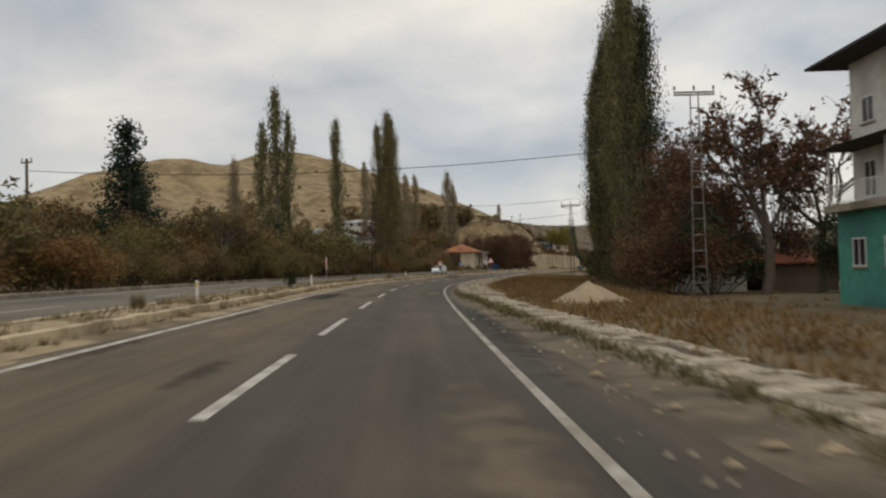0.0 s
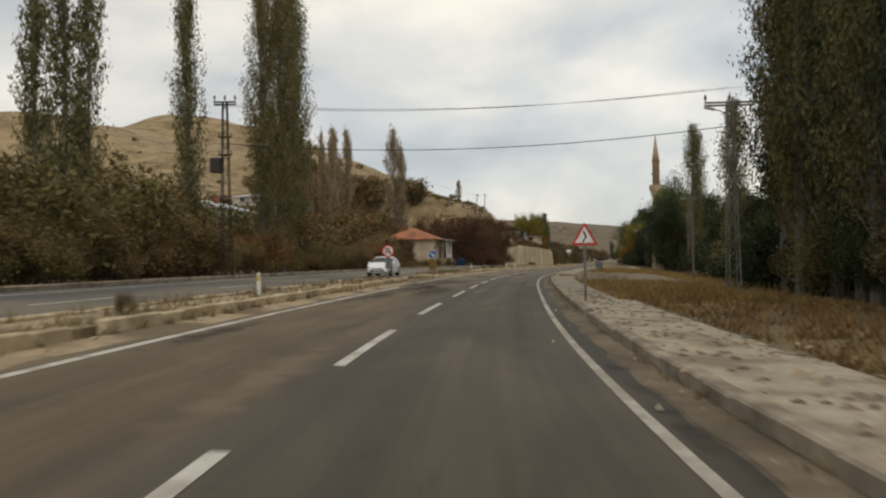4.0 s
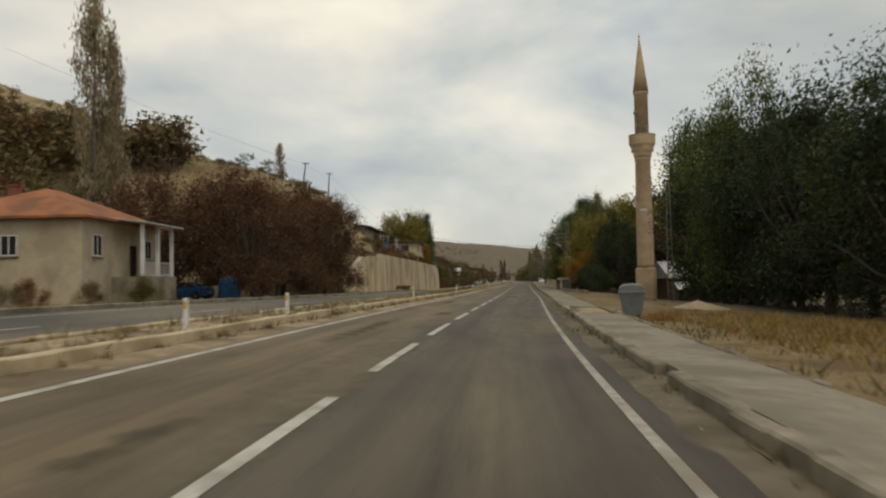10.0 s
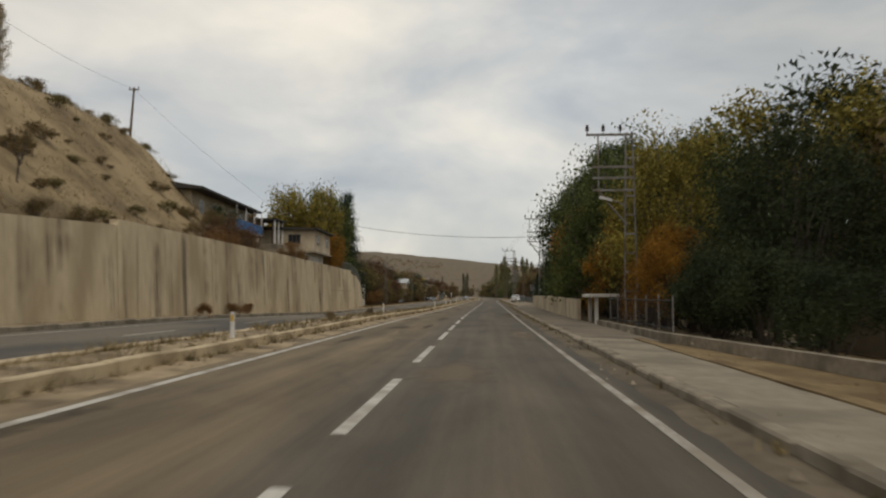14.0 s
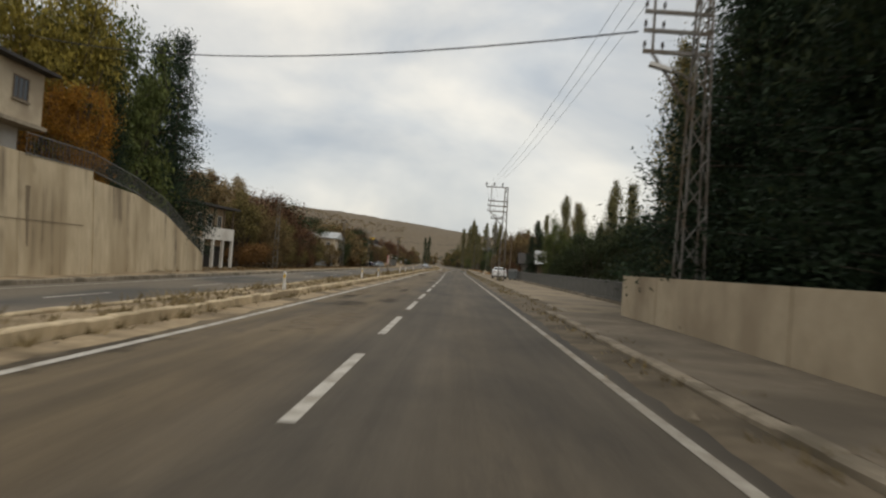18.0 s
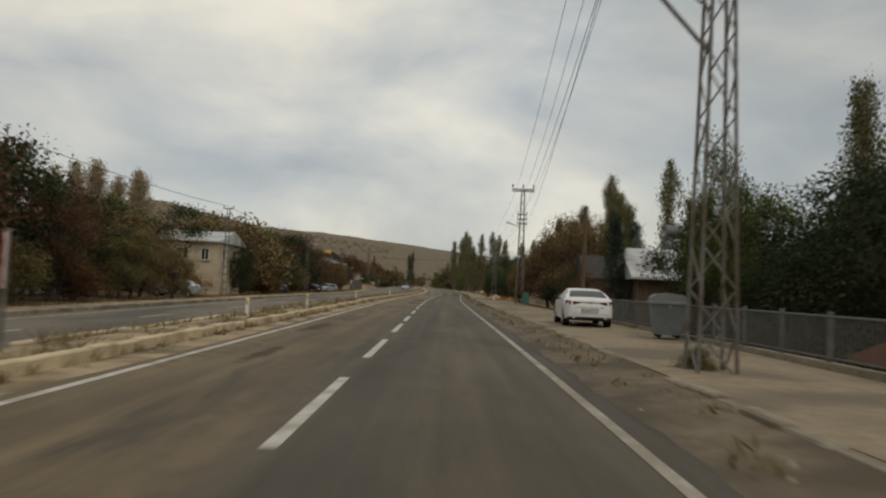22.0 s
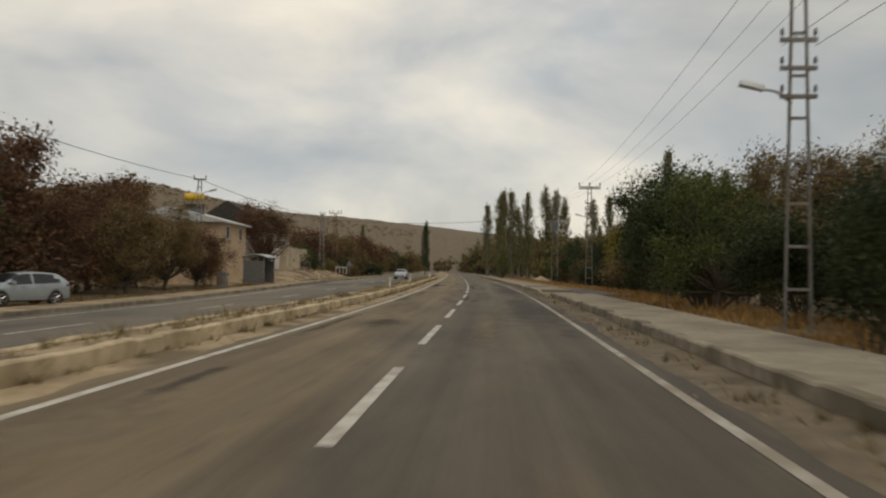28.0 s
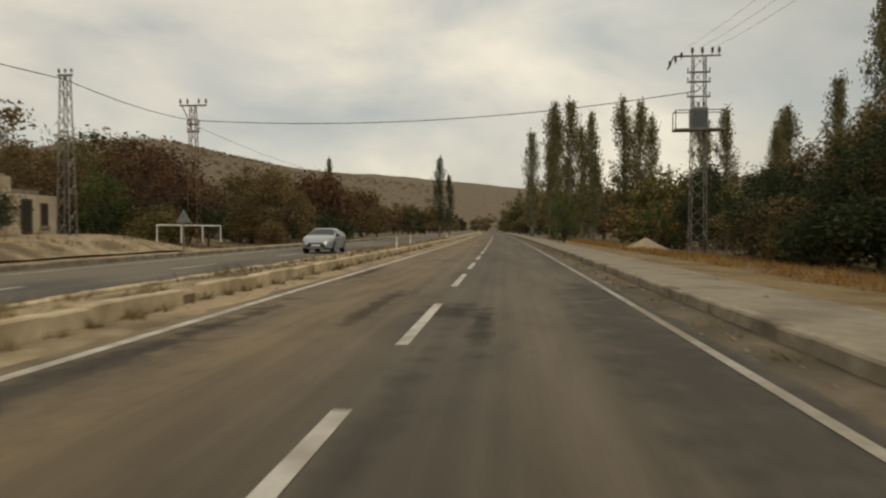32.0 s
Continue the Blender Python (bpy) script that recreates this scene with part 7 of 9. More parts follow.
# houses of the later left side
house("house", (-61.3, 413.8, 0.1), 0, 8.6, 9, 4.7, M["plaster_beige"], M["sheet"], 1.2, "two-storey cream farmhouse with grey sheet-metal roof", along="x", windows=[("E", 2.4, 3.5, 1.0, 1.1), ("E", 6.2, 3.5, 1.0, 1.1), ("S", 2.2, 3.5, 1.1, 1.2), ("S", 5.2, 3.5, 1.1, 1.2), ("S", 7.4, 3.5, 0.8, 1.2), ("S", 3.0, 1.2, 1.1, 1.1)])
house("house", (-70, 392, 0.5), 0, 9, 8, 4.6, M["plaster_white"], M["sheet"], 1.6, "whitewashed farmhouse with sheet-metal gable roof", along="x", windows=[("S", 2.4, 3.2, 1.0, 1.1), ("S", 6.2, 3.2, 1.0, 1.1), ("E", 4.0, 3.2, 1.0, 1.1)])
house("house", (-66, 424, 0.4), 0, 9, 9, 5.2, M["plaster_beige"], M["tile"], 1.6, "two-storey beige house with dull tiled roof", gable=False, windows=[("E", 2.4, 3.8, 1.0, 1.1), ("E", 6.2, 3.8, 1.0, 1.1), ("E", 4.4, 1.4, 1.6, 1.2)])
hs = house("house", (-66, 467, 0.2), 0, 10, 10, 5.2, M["plaster_white"], M["tile"], 1.7, "white house with bright red tiled roof", gable=False, windows=[("E", 2.4, 3.8, 1.0, 1.1), ("E", 6.2, 3.8, 1.0, 1.1)], chimney=(6.5, 5, 7.6))
sol = house("house", (-59.5, 499.5, 0.3), 0, 8.5, 8, 5.0, M["plaster_peach"], M["sheet"], 1.2, "two-storey peach house with rusty sheet-metal roof", windows=[("E", 2.4, 4.2, 1.0, 1.2), ("E", 6.2, 4.2, 1.0, 1.2), ("S", 4.2, 4.2, 1.0, 1.2)])


def solar_heater(place, turn, tank, label):
    ob = root("solar_water_heater", place, turn, label, "solar heater")
    fr = Geo()
    for x in (-0.8, 0.8):
        fr.tube([(x, -0.4, 0), (x, 0.2, 1.5)], 0.03, 5).tube([(x, 0.9, 0), (x, 0.2, 1.5)], 0.03, 5).tube([(x, -1.6, 0), (x, 0, 0.9)], 0.03, 5)
    fr.make("stand", M["steel"], ob)
    Geo().tube([(-0.85, 0.2, 1.85), (0.85, 0.2, 1.85)], 0.33, 12).make("tank", tank, ob)
    Geo().add([(-0.9, -1.7, 0.1), (0.9, -1.7, 0.1), (0.9, 0.0, 1.1), (-0.9, 0.0, 1.1), (-0.9, -1.75, 0.2), (0.9, -1.75, 0.2), (0.9, -0.05, 1.2), (-0.9, -0.05, 1.2)], [(3, 2, 1, 0), (4, 5, 6, 7), (0, 1, 5, 4), (1, 2, 6, 5), (2, 3, 7, 6), (3, 0, 4, 7)]).make("collector", M["glass"], ob)


solar_heater((-54.5, 503, 5.95), 20, M["yellow"], "solar water heater with orange tank on a metal stand")
solar_heater((-61, 469.5, 6.7), 20, M["yellow"], "solar water heater with orange tank on the tiled roof")
# roofless block hut and the white house behind it
hut = root("hut", (-54.8, 519.7, 0.9), 0, "roofless crumbling hut of pale rendered blocks", "hut")
wall_box(Geo(), 0, 5, 0, 11.0, -0.8, 2.85, 0.24).make("wall", M["plaster_beige"], hut)
wall_box(Geo(), 0, 5.1, 11.0, 14.2, -0.8, 2.1, 0.24).make("low_wall", M["plaster_beige"], hut)
for lo, hi in (((4.76, 0.0, 2.85), (5.0, 2.6, 3.05)), ((4.76, 2.61, 2.85), (5.0, 5.4, 2.97)), ((4.76, 9.0, 2.85), (5.0, 10.6, 2.95)), ((4.86, 11.0, 2.1), (5.1, 12.8, 2.3))):
    Geo().box(lo, hi).make("broken_course", M["concrete"], hut)
window(hut, "E", 11.9, 1.05, 0.8, 1.7, (0, 5.1, 11.0, 14.2), M["wood"], 0, True)
window(hut, "E", 13.2, 1.2, 0.6, 1.1, (0, 5.1, 11.0, 14.2), M["wood"], 0, True)
window(hut, "E", 3.4, 1.5, 0.4, 0.25, (0, 5, 0, 11.0), M["wood"], 0, True)
window(hut, "E", 7.0, 2.1, 0.6, 0.15, (0, 5, 0, 11.0), M["wood"], 0, True)
wb2 = root("house", (-60.2, 515.6, 0.9), 0, "whitewashed house under a dark steep gable", "house")
wall_box(Geo(), 3.8, 9.4, 4.4, 9.5, 2.6, 4.35).make("upper_wall", M["plaster_white"], wb2)
Geo().box((3.4, 4.0, 4.35), (10.0, 9.9, 4.5)).make("roof", M["plaster_peach"], wb2)
wall_box(Geo(), 0, 9.7, 0, 3.6, -0.8, 4.3).make("wall", M["plaster_white"], wb2)
hip_roof(0, 9.7, 0, 3.6, 4.3, 3.3, 0.35, True, "y").make("gable_roof", M["darkroof"], wb2, "dark steep gable roof")
window(wb2, "E", 7.0, 3.6, 0.7, 0.6, (3.8, 9.4, 4.4, 9.5))
house("house", (-67, 536, 0.6), 0, 7, 7, 4.0, M["wood"], M["darkroof"], 1.8, "dark timber house with steep gable", along="x", windows=[("S", 3, 2.8, 1.0, 1.1), ("E", 3, 2.8, 1.0, 1.1)])
# bus stop shelter
bs = root("bus_shelter", (-48.2, 497.6, land(-47, 499) + 0.02), heading(499), "grey metal bus shelter with curved roof and glass back", "bus shelter")
for x in (0, 1.7):
    for y in (0, 3.2):
        Geo().box((x - 0.05, y - 0.05, 0), (x + 0.05, y + 0.05, 2.35)).make("post", M["steel"], bs)
Geo().box((-0.02, 0.05, 0.2), (0.02, 3.15, 2.1)).make("back_panel", M["rail"], bs)
Geo().box((0.05, -0.02, 0.2), (1.65, 0.02, 2.1)).make("side_panel", M["rail"], bs)
Geo().box((0.05, 3.18, 0.2), (1.65, 3.22, 2.1)).make("side_panel", M["rail"], bs)
rg = Geo()
arc = [(-0.25 + 2.3 * i / 8, 2.35 + 0.28 * math.sin(math.pi * i / 8)) for i in range(9)]
rg.add([(x, y, z + dz) for y in (-0.25, 3.45) for dz in (0, 0.06) for x, z in arc], [(i, i + 1, 19 + i, 18 + i) for i in range(8)] + [(10 + i, 9 + i, 27 + i, 28 + i) for i in range(8)] + [(9 + i, 10 + i, i + 1, i) for i in range(8)] + [(28 + i, 27 + i, 18 + i, 19 + i) for i in range(8)])
rg.make("roof", M["sheet"], bs)
Geo().box((0.1, 0.4, 0.42), (0.5, 2.8, 0.47)).make("bench", M["wood"], bs)
cb = root("electric_cabinet", (-47.4, 489.5, land(-47.4, 489.5)), heading(489), "small grey roadside electric cabinet", "cabinet")
Geo().box((-0.35, -0.25, 0), (0.35, 0.25, 1.15), bevel=0.03).make("body", M["steel"], cb)
Geo().box((-0.4, -0.3, 1.15), (0.4, 0.3, 1.22)).make("lid", M["steel"], cb)

# ---- minaret ----
mn = root("minaret", (-17.9, 238.0, land(-18, 238)), -20, "slender sandstone-coloured minaret with one balcony and pointed cap", "minaret")
zb = -land(-18, 238)
Geo().box((-1.03, -1.03, -0.5), (1.03, 1.03, 2.5 + zb), bevel=0.12).make("base", M["minaret"], mn)
Geo().lathe([(1.0, 2.4 + zb), (0.98, 3.0 + zb), (0.97, 5.5 + zb), (0.86, 14.9 + zb), (0.93, 15.0 + zb), (0.93, 15.2 + zb)], 20).make("shaft", M["minaret"], mn, smooth_shade=True)
Geo().lathe([(0.93, 15.2 + zb), (1.05, 15.6 + zb), (1.0, 15.7 + zb), (1.25, 16.2 + zb), (1.2, 16.3 + zb), (1.45, 16.75 + zb), (1.5, 16.85 + zb)], 20).make("corbel", M["minaret"], mn, smooth_shade=True)
for i in range(20):
    g_ = 2 * math.pi * (i + 0.5) / 20
    k = Geo().box((-0.09, -0.03, 15.95 + zb), (0.09, 0.12, 16.4 + zb))
    k.v = [(x * math.cos(g_) - (y + 1.13) * math.sin(g_), x * math.sin(g_) + (y + 1.13) * math.cos(g_), z) for x, y, z in k.v]
    k.make("bracket", M["minaret"], mn)
Geo().lathe([(1.5, 16.85 + zb), (1.52, 17.75 + zb), (1.56, 17.8 + zb), (1.56, 17.9 + zb), (1.4, 17.9 + zb), (1.4, 16.95 + zb)], 20).make("balcony", M["minaret"], mn)
Geo().lathe([(0.8, 16.9 + zb), (0.78, 22.6 + zb), (0.86, 22.7 + zb), (0.86, 22.95 + zb)], 20).make("upper_shaft", M["minaret"], mn, smooth_shade=True)
Geo().lathe([(0.9, 22.95 + zb), (0.62, 25.0 + zb), (0.34, 27.2 + zb), (0.1, 29.0 + zb), (0.04, 29.3 + zb), (0.1, 29.45 + zb), (0.02, 29.9 + zb)], 16).make("cap", M["minaret"], mn, smooth_shade=True)
for zz, aa in ((18.7, -1.9), (20.4, -2.1), (18.6, -0.9)):
    sp = Geo().tube([(0.78 * math.cos(aa), 0.78 * math.sin(aa), zz + zb), (1.15 * math.cos(aa), 1.15 * math.sin(aa), zz + zb)], 0.1, 8, 0.22)
    sp.make("loudspeaker", M["plastic"], mn)
# low mosque outbuilding beside it
ob_ = house("outbuilding", (-15.2, 237.5, land(-13, 240)), 8, 9, 7, 2.9, M["wood"], M["sheet"], 1.9, "low dark timber outbuilding with grey sheet roof and white awning", along="x", windows=[("S", 3.0, 1.5, 0.9, 0.9), ("S", 6.5, 1.5, 0.9, 0.9)], door=("S", 1.2, 0.9, 2.0))
Geo().add([(0.3, -1.3, 1.6), (2.4, -1.3, 1.6), (2.4, 0, 2.4), (0.3, 0, 2.4), (0.3, -1.3, 1.66), (2.4, -1.3, 1.66), (2.4, 0, 2.46), (0.3, 0, 2.46)], [(3, 2, 1, 0), (4, 5, 6, 7), (0, 1, 5, 4), (1, 2, 6, 5), (2, 3, 7, 6), (3, 0, 4, 7)]).make("awning", M["white"], ob_)
house("outbuilding", (-13.8, 246, land(-12, 248)), 8, 8, 7, 3.2, M["plaster_beige"], M["darkroof"], 1.0, "dim beige outbuilding under dark roof", along="x", category="outbuilding")

# ---- garden wall, canopy and railing on the right ----
gw = slab_wall("wall_garden", [wp(255.5, 6.85), wp(275, 6.75), wp(298.8, 6.85)], -0.4, [1.2, 1.42, 1.45], 0.2, M["plaster_beige"], "low beige rendered garden wall", "garden wall", panel=4.0, batter=0.0)
slab_wall("wall_plinth", [wp(226, 8.6), wp(238, 7.3), wp(250, 7.2)], -0.4, [0.22, 0.22, 0.22], 0.25, M["concrete"], "low pale concrete plinth under a mesh fence", "low wall", panel=3.0, batter=0.0)
gt = root("gate", tuple(W(262, 6.72)), heading(262), "dark steel garden gate in the wall", "gate")
Geo().box((-0.06, -0.55, 0.1), (0.0, 0.55, 1.2)).make("leaf", M["insul"], gt)
for yy in (-0.62, 0.62):
    Geo().box((-0.12, yy - 0.06, 0), (0.05, yy + 0.06, 1.3)).make("post", M["insul"], gt)
cn = root("canopy", tuple(W(252.2, 7.3, 0.02)), heading(252), "small flat concrete canopy on white posts at a garden entrance", "canopy")
Geo().box((-0.4, 0, 1.35), (2.6, 3.2, 1.52), bevel=0.04).make("slab", M["plaster_white"], cn)
for x, y in ((0, 0.4), (2.2, 0.4), (0, 2.8), (2.2, 2.8)):
    Geo().box((x - 0.09, y - 0.09, -0.1), (x + 0.09, y + 0.09, 1.35)).make("post", M["plaster_white"], cn)
Geo().box((2.3, 0.2, -0.1), (2.5, 3.0, 1.35)).make("back_wall", M["plaster_beige"], cn)
mf = root("fence", (0, 0, 0), 0, "dark wire-mesh fence on thin posts", "fence")
for i in range(7):
    p = W(237 + 2 * i, 7.45, 0.2)
    Geo().tube([p, p + Vector((0, 0, 1.3))], 0.03, 5).make("post", M["steel"], mf)
for a in range(6):
    p, q = W(237 + 2 * a, 7.45, 0.3), W(239 + 2 * a, 7.45, 0.3)
    railing(mf, p, q, 1.0, M["cable"], 0.4, 2, "mesh_panel")
BAR = Geo().tube([(0, 0, 0.08), (0, 0, 0.88)], 0.016, 5).mesh("bar", M["rail"])
fe = root("roadside_fence", (0, 0, 0), 0, "long grey steel railing with close upright bars", "fence")
ys = np.arange(299.5, 379, 2.0)
for a, b in zip(ys, ys[1:]):
    p, q = W(a, float(np.interp(a, [299, 308, 379], [6.9, 8.75, 8.75])), 0.12), W(b, float(np.interp(b, [299, 308, 379], [6.9, 8.75, 8.75])), 0.12)
    if 317 < a < 357:
        for z in (0.88, 0.1):
            Geo().tube([p + Vector((0, 0, z)), q + Vector((0, 0, z))], 0.025, 5).make("rail", M["rail"], fe)
        for i in range(1, 15):
            ob = shared("bar", BAR, fe)
            ob.location = p + (q - p) * (i / 15)
    else:
        railing(fe, p, q, 0.88, M["rail"], 0.135, 2, "bar_panel")["kind"] = "stuff"
    Geo().box((p.x - 0.04, p.y - 0.04, p.z - 0.1), (p.x + 0.04, p.y + 0.04, p.z + 0.98)).make("post", M["rail"], fe)
ribbon("footing", 299, 379, [(8.62, -0.6), (8.62, 0.14), (8.9, 0.14), (8.9, -0.6)], M["concrete"], 4, fe)

# ---- buildings on the right, later stretches ----
house("shed", (-17.3, 357, -1.7), 0, 7, 6, 1.3, M["wood"], M["tile"], 1.0, "low shed with dull red tiled roof below the road", along="x", category="shed")
rh2 = house("house", (-18.3, 386.5, -1.6), -2, 13, 6, 4.0, M["wood"], M["sheet"], 2.0, "low brownish house with broad white sheet-metal roof", over=0.5, gable=True, along="x", windows=[("S", 3, 2.4, 1.1, 1.1), ("S", 7.4, 2.4, 1.1, 1.1), ("W", 3, 2.4, 1.1, 1.1)])
Geo().box((8.3, 0.6, 4.4), (8.9, 1.2, 6.3)).make("flue", M["insul"], rh2, "dark sheet-metal flue")
Geo().box((8.0, 0.3, 4.3), (9.2, 1.5, 4.75)).make("flue_base", M["insul"], rh2)
ts = root("water_tank_stand", (-14.9, 390.2, 3.9), 0, "two pale water tanks stacked on a steel frame", "water tank")
for x in (-0.75, 0.75):
    for y in (-0.4, 0.4):
        Geo().tube([(x, y, 0), (x, y, 2.5)], 0.03, 4).make("leg", M["steel"], ts)
for z in (0.45, 1.5):
    Geo().box((-0.75, -0.4, z), (0.75, 0.4, z + 0.05)).make("shelf", M["steel"], ts)
for z in (0.92, 1.97):
    Geo().tube([(-0.6, 0, z), (-0.55, 0, z), (0.55, 0, z), (0.6, 0, z)], 0.4, 14).make("tank", M["plastic"], ts)
Geo().add([(0.8, -0.3, 1.3), (3.2, -0.8, 0.5), (3.2, 0.8, 0.5), (0.8, 1.1, 1.3), (0.8, -0.3, 1.38), (3.2, -0.8, 0.58), (3.2, 0.8, 0.58), (0.8, 1.1, 1.38)], SLOT).make("collector", M["glass"], ts, "dark tilted solar collector")
house("shed", (-20.4, 391.6, -1.2), -3, 6, 4.6, 3.5, M["greywall"], M["darkroof"], 1.7, "grey rendered shed with dark steep gable roof", over=0.35, along="x", category="shed")
th2 = house("house", (-20.9, 420.5, -0.5), -1.2, 6, 7.5, 2.3, M["plaster_beige"], M["tile"], 1.3, "small beige roadside hut with orange tiled roof", over=0.45, tiles=True, windows=[("W", 3.0, 1.4, 0.8, 0.8)])
gf = root("sheet_fence", (0, 0, 0), 0, "green corrugated sheet fence", "fence")
M["greensheet"] = mat("green_sheet", (0.02, 0.14, 0.10), (0.03, 0.19, 0.14), rough=0.6, bump=0.1)
for i in range(2):
    p, q = W(403.5 + 1.9 * i, 8.9, -0.1), W(405.35 + 1.9 * i, 8.9, -0.1)
    Geo().box((p.x, p.y, p.z), (p.x + 0.05, q.y, p.z + 1.15)).make("panel", M["greensheet"], gf)
rw = slab_wall("wall_broken", [wp(423.3, 7.25), wp(424.4, 7.3), wp(425.6, 7.45)], -0.3, [0.6, 0.55, 0.25], 0.18, M["plaster_white"], "broken low white concrete wall", "low wall", panel=1.6, batter=0.0)
dh = house("house", (-13, 466.5, -0.9), -2, 13.5, 10, 3.5, M["plaster_beige"], M["darkroof"], 3.0, "weathered grey-brown house with dark gable roof and chimney", over=0.6, along="y", windows=[("W", 4.5, 1.8, 1.1, 1.1), ("S", 3, 1.8, 1.1, 1.1), ("S", 8.5, 1.8, 1.1, 1.1)], chimney=(3.5, 4.5, 5.9))
solar_heater((-3.0, 475.5, 4.9), 200, M["yellow"], "orange solar water tank on a dark gable roof")

# ---- electricity poles ----
def insulator(owner, p, up=True, s=1.0):
    k = 1 if up else -1
    Geo().lathe([(0.02 * s, 0), (0.02 * s, 0.1 * s * k), (0.085 * s, 0.12 * s * k), (0.05 * s, 0.2 * s * k), (0.085 * s, 0.22 * s * k), (0.045 * s, 0.32 * s * k), (0.06 * s, 0.36 * s * k)], 8, p).make("insulator", M["insul"], owner)


def lattice_mast(owner, h, b0, b1, material, step=0.75):
    """Four angle-iron legs, tapering, with zigzag braces on each face."""
    c = [(-1, -1), (1, -1), (1, 1), (-1, 1)]
    at = lambda i, z: Vector((c[i][0] * (b0 + (b1 - b0) * z / h) / 2, c[i][1] * (b0 + (b1 - b0) * z / h) / 2, z))  # noqa: E731
    for i in range(4):
        Geo().tube([at(i, -0.3), at(i, h)], 0.035, 4).make("leg", material, owner)
    n = int(h / step)
    for i in range(4):
        j = (i + 1) % 4
        for k in range(n):
            z0, z1 = h * k / n, h * (k + 1) / n
            a, b = (i, j) if k % 2 else (j, i)
            Geo().tube([at(a, z0), at(b, z1)], 0.02, 3).make("brace", material, owner)


def ladder_mast(owner, h, b0, b1, material, step=1.0):
    """Two channel legs joined by rungs."""
    for s in (-1, 1):
        Geo().tube([(s * b0 / 2, 0, -0.3), (s * b1 / 2, 0, h)], 0.042, 4).make("leg", material, owner)
    for k in range(1, int(h / step) + 1):
        w = b0 + (b1 - b0) * k * step / h
        Geo().box((-w / 2, -0.025, k * step - 0.035), (w / 2, 0.025, k * step + 0.035)).make("rung", material, owner)


def arm(owner, x0, x1, z, material, ins=(), up=True, s=1.0, y=0.0):
    Geo().box((x0, y - 0.04, z - 0.05), (x1, y + 0.04, z + 0.05)).make("crossarm", material, owner)
    for x in ins:
        insulator(owner, (x, y, z + (0.05 if up else -0.05)), up, s)


def lamp(owner, p, way, material):
    """A street-lamp head on a short bent arm."""
    a = Vector(p)
    b = a + Vector((way * 0.75, 0, 0.35))
    br = Geo().tube([a, a + Vector((way * 0.35, 0, 0.28)), b], 0.03, 5).make("lamp_arm", material, owner)
    Geo().add([(b.x - 0.1 * way, -0.1, b.z - 0.06), (b.x + 0.46 * way, -0.13, b.z + 0.08), (b.x + 0.46 * way, 0.13, b.z + 0.08), (b.x - 0.1 * way, 0.1, b.z - 0.06), (b.x - 0.1 * way, -0.07, b.z + 0.06), (b.x + 0.42 * way, -0.09, b.z + 0.19), (b.x + 0.42 * way, 0.09, b.z + 0.19), (b.x - 0.1 * way, 0.07, b.z + 0.06)], [(3, 2, 1, 0), (4, 5, 6, 7), (0, 1, 5, 4), (1, 2, 6, 5), (2, 3, 7, 6), (3, 0, 4, 7)]).make("lamp_head", M["sheet"], br)


def pole_T(x, y, h, turn, label, b0=0.62, b1=0.26, top=1.0, mats="steel", lamp_at=None, side=-1, mast="lattice", low=(0.78, 0.74, 0.70)):
    """Steel mast with a wide top crossarm on three insulators and short arms below."""
    ob = root("electricity_pole", (x, y, land(x, y)), turn, label, "electricity pole")
    m = M[mats]
    (lattice_mast if mast == "lattice" else ladder_mast)(ob, h, b0, b1, m)
    arm(ob, -top, top, h, m, (-top + 0.06, 0, top - 0.06), True, 1.0)
    arm(ob, -top, top, h - 0.16, m)
    for k in low:
        arm(ob, -0.42, 0.42, h * k, m, (-0.38, 0.38), True, 0.6)
    if lamp_at:
        lamp(ob, (side * 0.15, 0, h * lamp_at), side, m)
    return ob


def pole_flag(x, y, h, turn, label, reach=2.1, slim=False):
    """Lattice mast whose arms stand out to one side, tied by a hanging bar and a strut."""
    ob = root("electricity_pole", (x, y, land(x, y)), turn, label, "electricity pole")
    m = M["steel"]
    if slim:
        ladder_mast(ob, h, 0.62, 0.3, m, 0.85)
    else:
        lattice_mast(ob, h, 0.66, 0.28, m, 0.7)
    arm(ob, -reach, 0.2, h, m, (-reach + 0.05, -reach * 0.6, -reach * 0.2), True, 1.1)
    Geo().box((-reach * 0.72 - 0.03, -0.03, h - 2.6), (-reach * 0.72 + 0.03, 0.03, h)).make("hanger", m, ob)
    for z in (h - 1.45, h - 1.95, h - 2.5):
        arm(ob, -reach * 0.86, 0.2, z, m, (-reach * 0.84, -reach * 0.58), True, 0.6)
    Geo().tube([(-reach * 0.7, 0, h - 2.6), (-0.12, 0, h - 4.1)], 0.045, 4).make("strut", m, ob)
    lamp(ob, (-0.15, 0, h - 3.3), -1, m)
    return ob


pole_T(-0.4, 50.0, 13.0, 20, "tall narrow ladder-framed steel pole with crossarms", 0.9, 0.5, 1.3, mast="ladder", lamp_at=0.7)
pole_T(-17.5, 105.4, 10.3, 12, "lattice steel pole with lamp beside the field", lamp_at=0.93, top=1.35)
pole_T(-16.0, 161.5, 9.9, 6, "lattice steel pole with wide crossarm before the trees", 0.55, 0.26, top=1.05)
vp = root("electricity_pole", (-20.6, 211.0, land(-20.6, 211)), 6, "slim ladder-framed steel pole with a long lamp arm", "electricity pole")
ladder_mast(vp, 9.4, 0.5, 0.22, M["steel"], 0.7)
arm(vp, -0.4, 0.4, 9.3, M["steel"], (-0.35, 0.35), True, 0.6)
